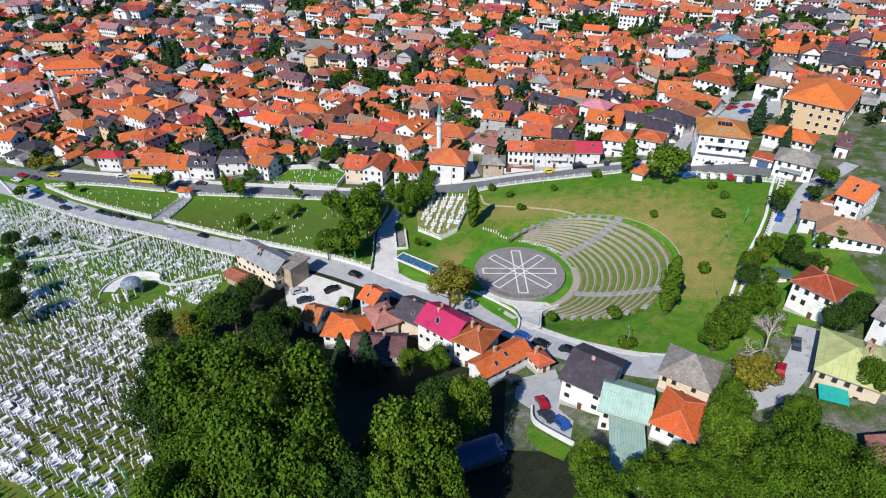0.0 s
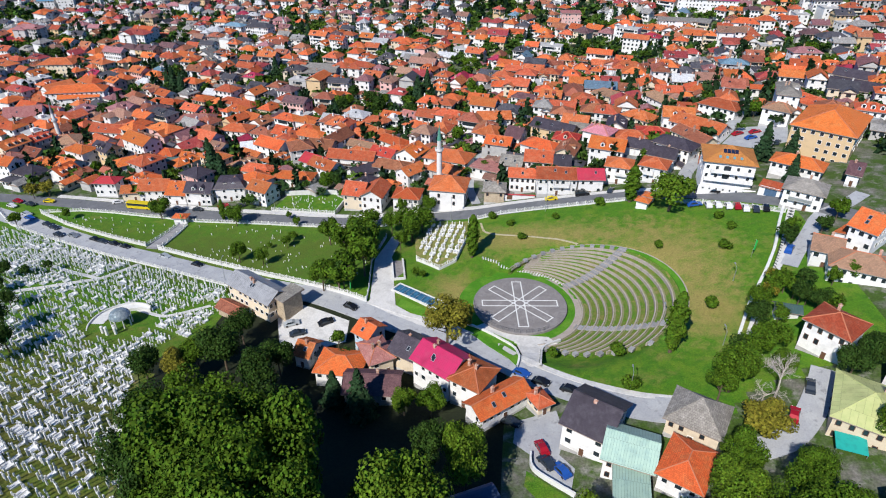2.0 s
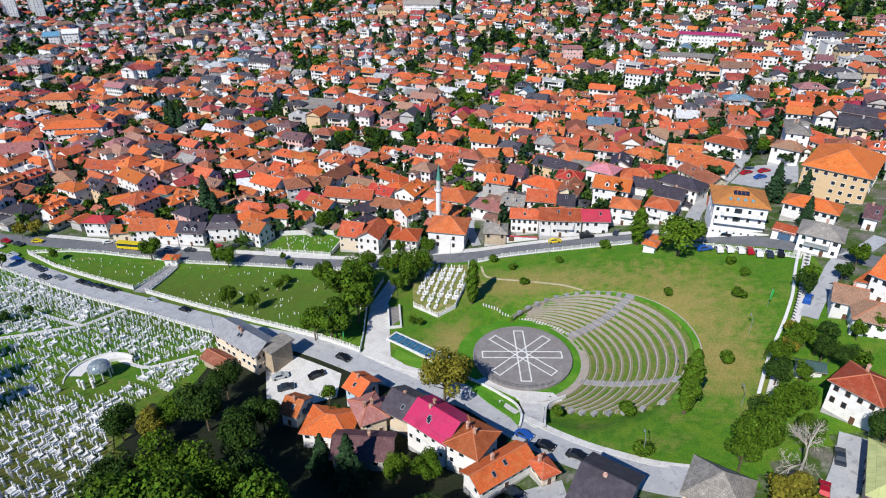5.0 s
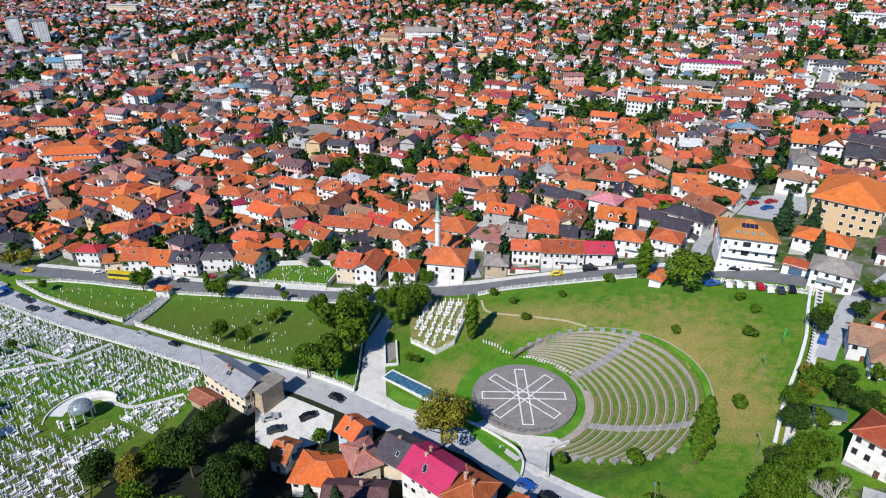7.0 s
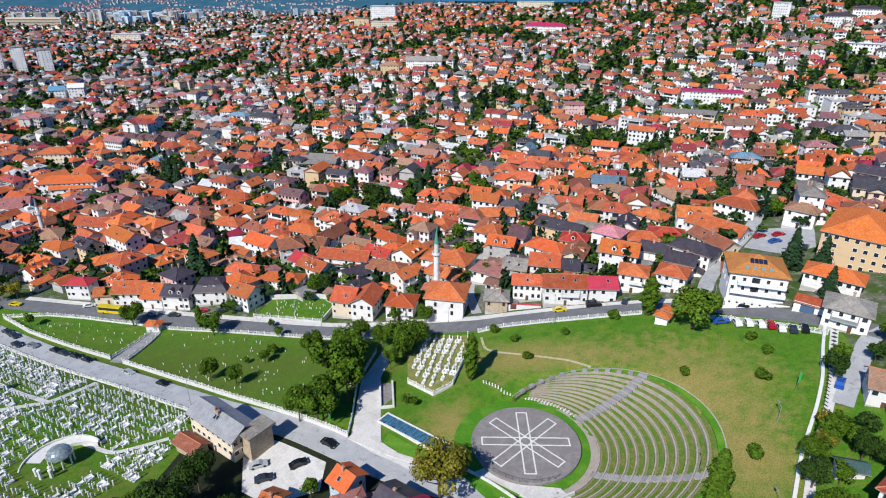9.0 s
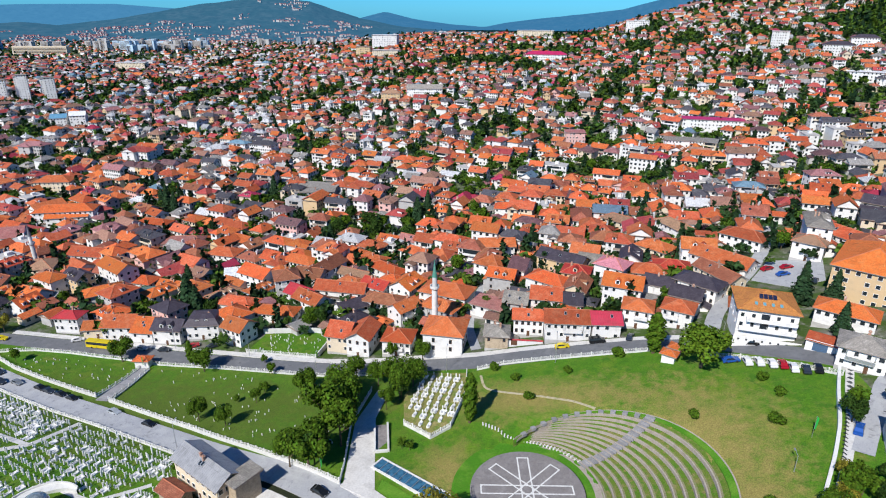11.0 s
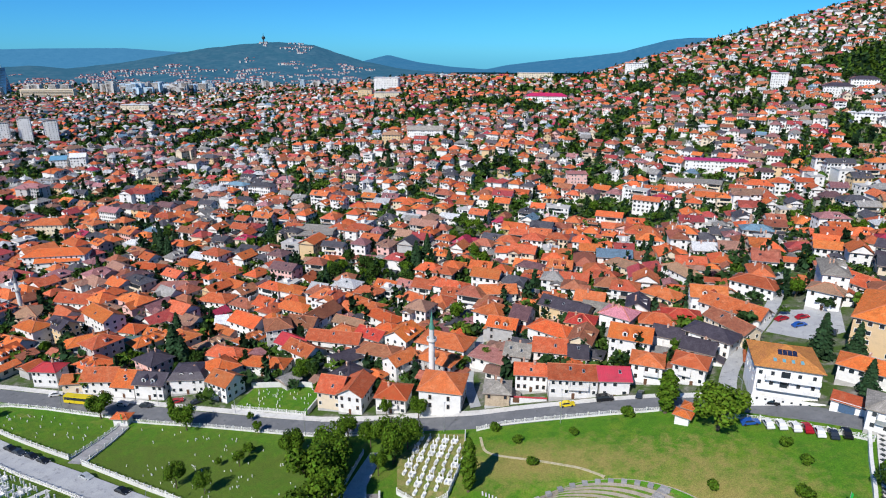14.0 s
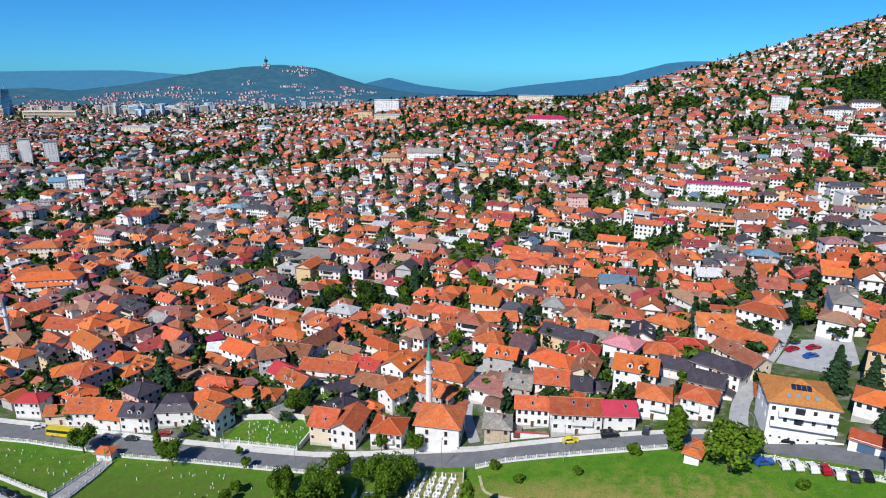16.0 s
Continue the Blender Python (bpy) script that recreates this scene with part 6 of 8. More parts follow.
def crown_points(rng, kind, n):
    """Places and outward ways of the leaf clumps of a crown one metre high and of unit spread."""
    if kind == "pine":
        t = rng.uniform(0, 1, n) ** 1.5
        tier = (t * 9) % 1.0
        a = rng.uniform(0, 2 * np.pi, n)
        r = 0.25 * (1 - t) ** 0.85 * (0.5 + 0.6 * (1 - tier)) * np.sqrt(rng.uniform(0.3, 1, n)) * (1 + 0.22 * np.sin(3 * a + 9 * t) + 0.15 * np.sin(7 * a - 23 * t)) + 0.012
        p = np.stack([r * np.cos(a), r * np.sin(a), 0.1 + 0.9 * t], 1)
        return p, np.stack([np.cos(a), np.sin(a), np.full(n, 0.7)], 1) + rng.normal(0, 0.35, (n, 3))
    if kind == "poplar":
        t = rng.uniform(0, 1, n)
        wide = 0.1 * np.sin(np.pi * np.clip(t * 0.93 + 0.05, 0, 1)) ** 0.6
        a = rng.uniform(0, 2 * np.pi, n)
        r = wide * np.sqrt(rng.uniform(0.2, 1.15, n)) * (1 + 0.2 * np.sin(2 * a + 17 * t) + 0.22 * np.sin(5 * a - 31 * t))
        p = np.stack([r * np.cos(a), r * np.sin(a), 0.08 + 0.92 * t], 1)
        return p, np.stack([np.cos(a), np.sin(a), np.full(n, 0.5)], 1) + rng.normal(0, 0.4, (n, 3))
    lumps = 6 if kind == "bush" else 24
    c, rad = [], []
    for k in range(lumps):
        a, e = rng.uniform(0, 2 * np.pi), rng.uniform(-0.15, 1.0)
        q = np.sqrt(rng.uniform(0.15, 1))
        c.append((0.3 * q * np.cos(a) * np.cos(e), 0.3 * q * np.sin(a) * np.cos(e), 0.52 + 0.3 * np.sin(e) * q) if kind != "bush" else (0.3 * q * np.cos(a), 0.3 * q * np.sin(a), 0.35 + 0.25 * rng.uniform()))
        rad.append(rng.uniform(0.08, 0.18) if kind != "bush" else rng.uniform(0.22, 0.34))
    c, rad = np.array(c), np.array(rad)
    k = rng.choice(lumps, n, p=rad**2 / (rad**2).sum())
    d = rng.normal(size=(n, 3))
    d /= np.linalg.norm(d, axis=1, keepdims=True)
    p = c[k] + d * (rad[k] * rng.uniform(0.72, 1.06, n))[:, None]
    p[:, 2] = np.maximum(p[:, 2], 0.04 if kind == "bush" else 0.16)
    return p, d + (0, 0, 0.25) + rng.normal(0, 0.4, (n, 3))


def trunk_mesh(rng, kind):
    ms = Mesh()
    top = {"pine": 0.95, "poplar": 0.85, "bush": 0.35}.get(kind, 0.62)
    ms.tube((0, 0, -0.06), (0, 0, 0.25 * top), 0.026, 0.02, 8, caps=False)
    ms.tube((0, 0, 0.25 * top), (0.01, 0, top), 0.02, 0.005, 7)
    for k in range(7 if kind in ("broad", "bush") else 4):
        a, z = 2.4 * k + rng.uniform(0, 0.6), rng.uniform(0.22, 0.5) * top / 0.62
        reach = 0.24 if kind == "broad" else 0.08
        ms.tube((0, 0, z), (reach * math.cos(a), reach * math.sin(a), z + 0.2), 0.011, 0.003, 5)
    return ms


TREES = {}


def tree_kind(kind, tone, variant, fine=0):
    key = (kind, tone, variant, fine)
    if key not in TREES:
        rng = np.random.default_rng(sum(map(ord, kind + tone)) * 7 + variant)
        n = {3: 9500, 2: 5400, 1: 3000}.get(fine) or {"broad": 1200, "pine": 2000, "poplar": 3200, "bush": 700}[kind]
        p, d = crown_points(rng, kind, n)
        size = rng.uniform(0.7, 1.3, n) * {"broad": (0.052, 0.033, 0.024, 0.0175)[fine], "pine": 0.048, "poplar": 0.027, "bush": 0.1}[kind]
        TREES[key] = (trunk_mesh(rng, kind).build("trunk", [BARK]), leaf_mesh("crown", p, d, size, [LEAF[tone]]))
    return TREES[key]


TREE_RANDOM = random.Random(21)
TREE_LABEL = {"broad": "leafy tree with a broad uneven {} crown", "pine": "tall dark conifer with drooping tiers, {}", "poplar": "slim upright poplar with a {} crown", "bush": "small round {} garden bush on grass"}
TREE_TONE = {"green": "mid-green", "dark": "dark green", "bright": "bright green", "pine": "deep green", "autumn": "yellowing", "purple": "dark purple"}


def tree(kind, tone, x, y, h, spread=None, group="trees of the park and town"):
    rnd = TREE_RANDOM
    trunk, crown = tree_kind(kind, tone, rnd.randrange(3), (3 if y < 75 and h > 10 else 2 if y < 125 and h > 7.5 else 1 if y < 195 and h > 7 else 0) if kind == "broad" else 0)
    top = new("bush" if kind == "bush" else "tree")
    w = (spread or rnd.uniform(0.9, 1.2)) * ((0.66 if h > 17 else 0.85) if kind == "broad" else 1.0)
    top.matrix_basis = pose(x, y, ground(x, y) - 0.1, 0, 0, rnd.uniform(0, 360)) @ Matrix.Diagonal((h * w, h * w, h, 1))
    tagged(top, TREE_LABEL[kind].format(TREE_TONE[tone]), "bush" if kind == "bush" else "tree", group)
    part("trunk", trunk, None, top)
    part("crown", crown, None, top)
    TAKEN.append((x, y, max(1.0, 0.2 * h)))
    return top


tree("broad", "dark", -67.1, 115.5, 12.6)
tree("broad", "dark", -66.2, 103.8, 15.7)
tree("broad", "dark", -82.2, 96.4, 11)
tree("broad", "dark", -64.6, 72.3, 16.4)
tree("broad", "dark", -53.9, 95.6, 15.8)
tree("broad", "dark", -53.0, 104.5, 13.1)
tree("broad", "dark", -43.1, 75.0, 19.2)
tree("broad", "dark", -55.1, 57.3, 19.9)
tree("broad", "dark", -48.7, 52.6, 20.7)
tree("broad", "green", -32.1, 57.3, 29.9)
tree("broad", "green", -25.0, 45.2, 28.7)
tree("broad", "green", -29.2, 42.0, 27.4)
tree("broad", "dark", -22.5, 43.8, 22.9)
tree("broad", "autumn", -75.4, 96.8, 10.5)
tree("broad", "green", -72.4, 102.1, 11.3)
tree("broad", "green", -60.1, 79.1, 18.1)
tree("broad", "green", -52.9, 76.6, 19.1)
tree("broad", "green", -46.4, 56.7, 28.4)
tree("broad", "green", -40.5, 53.9, 26.8)
tree("broad", "green", -33.6, 46.0, 29.8)
tree("broad", "green", -40.0, 46.7, 23.7)
tree("broad", "green", -45.3, 45.6, 19.6)
tree("broad", "green", -30.0, 50.6, 25.9)
tree("broad", "green", -36.9, 41.9, 20.7)
tree("broad", "green", -40.8, 38.0, 24.6)
tree("broad", "green", -41.7, 62.8, 25.1)
tree("broad", "bright", -12.7, 53.8, 27)
tree("broad", "bright", -14.4, 45.8, 23.4)
tree("broad", "bright", -19.8, 92.6, 8.56)
tree("broad", "bright", -15.4, 54.5, 20.2)
tree("broad", "bright", -4.7, 69.7, 21)
tree("broad", "green", -13.7, 92.1, 10.4)
tree("broad", "dark", -12.0, 77.3, 12)
tree("broad", "green", -10.6, 55.7, 20.1)
tree("broad", "green", -19.2, 47.3, 16)
tree("broad", "green", -7.8, 47.9, 20.6)
tree("pine", "pine", -29.5, 91.8, 14)
tree("pine", "pine", -36.6, 95.9, 10)
tree("pine", "pine", -27.7, 91.1, 9)
tree("broad", "bright", 15.8, 61.5, 12.6)
tree("broad", "bright", 31.2, 62.0, 11)
tree("broad", "bright", 39.1, 67.0, 14.3)
tree("broad", "green", 24.8, 57.5, 14.5)
tree("broad", "green", 33.9, 59.2, 12.5)
tree("broad", "green", 40.1, 68.9, 10.9)
tree("broad", "green", 31.3, 55.2, 12.6)
tree("broad", "green", 39.8, 56.7, 12.3)
tree("broad", "green", 44.3, 58.0, 16.8)
tree("broad", "green", 42.1, 74.3, 13)
tree("broad", "green", 17.6, 54.9, 14.4)
tree("broad", "green", 48.7, 66.6, 12.8)
tree("broad", "green", 48.9, 56.8, 14.7)
tree("broad", "green", 55.8, 62.7, 11)
tree("broad", "green", 55.4, 56.5, 15.3)
tree("broad", "green", 51.7, 70.2, 12.6)
tree("broad", "green", 44.2, 65.1, 11.1)
tree("broad", "green", 49.5, 61.4, 16.3)
tree("broad", "green", 68.5, 81.6, 10.1)
tree("broad", "green", 46.9, 96.3, 13.7)
tree("broad", "green", 54.2, 105.4, 11.1)
tree("broad", "green", 44.2, 93.9, 9.38)
tree("broad", "autumn", 49.6, 85.2, 7.4, 1.9)
tree("broad", "dark", 72.9, 100.7, 10.5)
tree("broad", "dark", 69.2, 98.3, 9.24)
tree("broad", "dark", 73.5, 148.1, 8, 1.1)
tree("broad", "dark", 68.0, 122.4, 8)
tree("broad", "dark", 71.0, 118.7, 8)
tree("broad", "dark", 57.5, 116.8, 8, 1.2)
tree("broad", "dark", 51.3, 106.6, 8)
tree("broad", "autumn", 65.5, 132.2, 5)
tree("broad", "autumn", 62.6, 125.4, 6)
tree("broad", "green", 90.6, 160.6, 8)
tree("broad", "green", 66.7, 127.9, 7)
tree("broad", "green", 58.3, 108.2, 9)
tree("broad", "green", 50.9, 102.3, 9)
tree("broad", "green", 72.7, 117.2, 7)
tree("broad", "green", 57.8, 100.2, 8)
tree("broad", "dark", -148.3, 128.5, 6.95)
tree("broad", "dark", -137.9, 120.8, 7.74)
tree("broad", "dark", -130.2, 108.0, 11.6)
tree("broad", "dark", -121.6, 100.8, 10.4)
tree("broad", "dark", -121.1, 96.0, 8.85)
tree("broad", "dark", -153.2, 136.6, 7.74)
tree("broad", "dark", -147.6, 138.3, 5.06)
tree("broad", "dark", -144.5, 144.2, 4.81)
tree("broad", "green", -51.5, 161.9, 13)
tree("broad", "green", -42.3, 148.5, 15)
tree("broad", "green", -46.4, 168.4, 12)
tree("broad", "green", -35.3, 177.8, 11)
tree("broad", "green", -75.2, 175.8, 5)
tree("broad", "green", -77.4, 186.6, 5)
tree("broad", "green", -29.0, 193.2, 8)
tree("broad", "green", -39.5, 195.8, 7)
tree("broad", "green", -99.5, 206.3, 6)
tree("broad", "green", -102.7, 204.5, 5)
tree("broad", "green", -92.5, 221.7, 6)
tree("broad", "green", -75.2, 223.7, 7)
tree("broad", "green", -61.0, 231.9, 7)
tree("broad", "green", -45.6, 238.4, 6)
tree("broad", "green", -127.4, 234.0, 6)
tree("broad", "green", -148.9, 230.8, 6)
tree("broad", "green", -65.4, 207.8, 6)
tree("broad", "green", -11.1, 225.8, 7)
tree("broad", "green", 2.2, 220.1, 6)
tree("broad", "green", 16.8, 221.6, 6)
tree("broad", "green", 31.5, 226.4, 7)
tree("broad", "green", 49.3, 219.5, 6)
tree("broad", "green", 60.5, 230.8, 6)
tree("broad", "green", -32.6, 250.5, 7)
tree("broad", "dark", -46.8, 141.3, 13)
tree("broad", "dark", -31.6, 170.1, 9)
tree("broad", "dark", -62.2, 176.7, 9)
tree("broad", "green", 59.7, 122.8, 8)
tree("broad", "green", 66.5, 131.2, 6)
tree("broad", "green", 67.9, 125.2, 7)
tree("broad", "green", 69.6, 122.4, 6)
tree("broad", "green", 75.9, 152.0, 7)
tree("broad", "green", 64.0, 127.5, 7)
tree("broad", "dark", 71.8, 129.4, 6)
tree("broad", "dark", 84.2, 153.3, 6)
tree("broad", "bright", 49.7, 175.6, 14.5, 1.45)
tree("broad", "green", -47.8, 153.4, 19, 1.3)
tree("broad", "green", -44.6, 159.2, 16)
tree("broad", "green", -47.6, 139.3, 15, 1.3)
tree("broad", "green", -52.7, 140.1, 12)
tree("broad", "green", -60.3, 172.0, 12)
tree("broad", "green", -49.6, 172.3, 13)
tree("broad", "green", -31.4, 171.4, 13)
tree("broad", "green", -28.9, 176.4, 12)
tree("broad", "green", -34.4, 165.2, 8)
tree("broad", "green", -48.0, 183.4, 9)
tree("broad", "green", -40.0, 178.7, 10)
tree("broad", "autumn", -13.4, 118.6, 16.5, 1.15)
tree("broad", "green", -75.5, 170.6, 5.5)
tree("broad", "green", -88.3, 160.4, 9)
tree("broad", "green", -79.1, 158.3, 8)
tree("broad", "green", -134.3, 191.8, 11, 1.3)
tree("broad", "green", -101.6, 187.6, 10, 1.2)
tree("broad", "green", -169.1, 185.0, 6)
tree("broad", "green", -82.6, 192.7, 4)
tree("broad", "green", -182.9, 176.2, 7)
tree("broad", "green", -79.3, 136.3, 6)
tree("broad", "green", -81.8, 170.6, 3)
tree("broad", "autumn", -189.5, 202.8, 9)
tree("broad", "autumn", -194.5, 200.2, 8)
tree("broad", "green", -185.6, 229.3, 8)
tree("broad", "green", -41.6, 116.6, 6)
tree("broad", "green", -26.5, 148.6, 4)
tree("broad", "green", -24.5, 148.2, 3)
tree("poplar", "green", -10.5, 159.1, 15, 1.15)
tree("poplar", "green", 38.8, 111.5, 17, 1.1)
tree("poplar", "green", 39.4, 185.5, 13, 1.7)
tree("poplar", "green", -108.9, 192.2, 9, 1.2)
tree("bush", "green", -5.4, 182.4, 3)
tree("bush", "green", 0.7, 176.6, 2.6)
tree("bush", "green", 4.7, 167.6, 2.6)
tree("bush", "green", 15.0, 178.2, 2.4)
tree("bush", "green", 29.9, 185.1, 3.2)
tree("bush", "green", 43.5, 155.1, 2.8)
tree("bush", "green", 50.4, 126.6, 3.6)
tree("bush", "green", 59.6, 150.5, 3.2)
tree("bush", "green", 61.9, 167.1, 3)
tree("bush", "green", 63.5, 160.2, 2.6)
tree("bush", "green", 28.1, 114.1, 3.4)
tree("bush", "green", 28.6, 99.8, 3.8)
tree("bush", "green", 13.2, 115.8, 3)
tree("pine", "pine", -127.2, 225.0, 19, 1.25)
tree("pine", "pine", -122.6, 222.6, 15, 1.2)
tree("broad", "dark", -118.5, 224.5, 10)
tree("broad", "dark", -121.0, 218.0, 8)
tree("broad", "green", -75.0, 216.0, 8)
tree("broad", "dark", -71.0, 217.5, 9)
tree("pine", "pine", -145.9, 256.4, 14)
tree("pine", "pine", 86.9, 210.8, 14)
tree("pine", "pine", 95.1, 208.4, 11)
tree("pine", "pine", 87.7, 186.6, 10)
tree("pine", "pine", -175.7, 287.0, 10)
tree("pine", "pine", -125.6, 291.4, 9)
tree("pine", "pine", 39.6, 244.2, 10)
tree("pine", "pine", -19.7, 297.5, 11)
tree("pine", "pine", -223.9, 368.4, 18)
tree("pine", "pine", -213.8, 360.1, 16)
tree("pine", "pine", -58.0, 345.1, 17)
tree("pine", "pine", -38.7, 336.0, 14)
tree("pine", "pine", -54.9, 362.4, 15)
tree("pine", "pine", -134.2, 606.5, 14)
tree("pine", "pine", -172.8, 495.1, 18)
tree("pine", "pine", -96.1, 384.6, 10)
tree("pine", "pine", -224.1, 648.1, 14)
tree("broad", "dark", -99.8, 330.2, 13)
tree("broad", "dark", -85.9, 320.8, 12)
tree("broad", "dark", -77.9, 328.1, 13)
tree("broad", "dark", -99.6, 354.9, 11)
tree("broad", "dark", -86.8, 345.1, 11)
tree("broad", "dark", -148.7, 346.2, 8)
tree("broad", "dark", -154.5, 387.8, 11)
tree("broad", "dark", -140.8, 425.0, 10)
tree("broad", "green", -25.0, 262.2, 12)
tree("broad", "green", -21.5, 340.4, 12)
tree("broad", "green", -27.6, 355.1, 11)
tree("broad", "green", -14.3, 327.1, 9)
tree("broad", "green", -65.2, 224.6, 6)
tree("broad", "green", -78.2, 223.8, 6)
tree("broad", "green", -84.9, 221.9, 5)
tree("broad", "green", 8.4, 340.0, 10)
tree("broad", "green", 30.5, 450.1, 12)
tree("broad", "green", 46.2, 449.8, 12)
tree("broad", "green", 56.0, 429.3, 10)
tree("broad", "green", 69.8, 394.4, 8)
tree("broad", "green", 98.2, 257.8, 9)
tree("broad", "green", 146.0, 444.5, 8)
tree("broad", "green", 63.6, 262.9, 9)
tree("broad", "green", 72.1, 334.1, 7)
tree("broad", "green", 27.0, 209.6, 5)
tree("broad", "green", 138.3, 301.2, 11)
tree("broad", "green", 178.3, 377.3, 10)
tree("broad", "green", 181.1, 416.4, 11)
tree("broad", "purple", 26.8, 338.3, 9)
tree("broad", "purple", 76.8, 283.6, 7)
tree("broad", "purple", 34.2, 334.5, 7)
tree("broad", "green", -131.0, 250.7, 6)
tree("broad", "green", -123.2, 226.6, 6)
tree("broad", "green", -112.0, 227.1, 5)
tree("broad", "green", -144.2, 229.2, 6)
tree("broad", "green", -141.6, 236.3, 5)
tree("broad", "green", -184.5, 282.1, 5)
tree("broad", "green", 62.2, 117.1, 6)
tree("broad", "green", 81.7, 130.7, 6)
tree("broad", "green", 77.5, 128.9, 6)
tree("broad", "dark", -243.6, 350.4, 9)
tree("broad", "dark", -237.7, 322.9, 8)
tree("broad", "dark", -239.6, 251.7, 10)
tree("broad", "dark", -254.2, 261.4, 9)
tree("broad", "dark", -349.5, 427.2, 14)
tree("broad", "dark", -361.1, 456.0, 13)
tree("broad", "dark", -366.0, 436.4, 13)


# undergrowth below the trees in front
k = 0
while k < 14:
    x, y = TREE_RANDOM.uniform(-80, 2), TREE_RANDOM.uniform(48, 112)
    if x > float(np.interp(y, (48, 60, 84, 100, 112), (2, 2, -2, -10, -30))) or x < float(np.interp(y, (48, 60, 66, 84, 112), (-52, -56, -62, -74, -80))):
        continue
    if 80 < y < 108 and x > -66:
        continue
    tree("broad", TREE_RANDOM.choice(("dark", "green", "dark")), x, y, TREE_RANDOM.uniform(4, 7), group="trees of the wood")
    k += 1

# bare dead tree
dead = Mesh()
rng = np.random.default_rng(8)


def limb(a, way, length, r, depth):
    b = a + way * length
    dead.tube(a, b, r, r * 0.62, 4 if depth < 4 else 6, caps=False)
    if depth:
        for k in range(3):
            turn = (way + Vector(rng.normal(0, 0.48, 3))).normalized()
            limb(a.lerp(b, (0.6, 0.8, 1.0)[k]), turn, length * rng.uniform(0.68, 0.82), r * 0.6, depth - 1)


limb(Vector((0, 0, -0.3)), Vector((0, 0, 1)), 3.4, 0.27, 6)
tagged(part("dead_tree", dead, DEAD_WOOD, at=pose(54.4, 93.6, ground(54.4, 93.6))), "bare grey dead tree with fine branches", "tree")



# ---------- vehicles ----------
PAINT = {k: material("paint_" + k, c, 0.25, 0.2, spec=0.6, grain=0.03) for k, c in {"white": (0.75, 0.75, 0.75), "silver": (0.42, 0.45, 0.47), "grey": (0.2, 0.22, 0.24), "dark": (0.03, 0.04, 0.055), "black": (0.012, 0.013, 0.015),
         "blue": (0.02, 0.09, 0.36), "red": (0.36, 0.01, 0.02), "yellow": (0.72, 0.55, 0.02)}.items()}
LAMP = material("headlamp", (0.7, 0.7, 0.68), 0.2)


def car_body(profile, half, shrink):
    """A body swept across from its side view: profile of (x, z), narrower above the waist."""
    ms, n, pts = Mesh(), len(profile), []
    for s in (-1, 1):
        for x, z in profile:
            k = half - shrink * max(0, z - 0.85)
            pts.append((x, s * k, z))
    faces = [(i, (i + 1) % n, n + (i + 1) % n, n + i) for i in range(n)]
    ms.solid(pts, faces + [tuple(reversed(range(n))), tuple(range(n, 2 * n))])
    return ms


SEDAN = ((-2.15, 0.3), (2.15, 0.3), (2.2, 0.62), (2.05, 0.78), (1.1, 0.92), (0.35, 1.42), (-0.95, 1.46), (-1.6, 0.98), (-2.1, 0.9), (-2.2, 0.6))
CABIN = ((1.0, 0.93), (0.36, 1.38), (-0.93, 1.42), (-1.5, 0.97))
VAN = ((-2.4, 0.35), (2.4, 0.35), (2.45, 0.8), (2.2, 1.05), (1.5, 1.3), (0.9, 1.95), (-2.35, 2.0), (-2.45, 0.7))
VAN_CABIN = ((1.45, 1.25), (0.88, 1.88), (-2.2, 1.9), (-2.2, 1.3))
BUS = ((-5.4, 0.4), (5.4, 0.4), (5.5, 1.3), (5.35, 2.9), (-5.35, 2.95), (-5.45, 1.0))
BUS_CABIN = ((5.3, 1.5), (5.2, 2.5), (-5.2, 2.5), (-5.2, 1.5))
SHARED = {}
wheel = Mesh()
wheel.tube((0, -0.11, 0), (0, 0.11, 0), 0.32, 0.32, 14)
WHEEL = wheel.build("wheel", [BLACK])


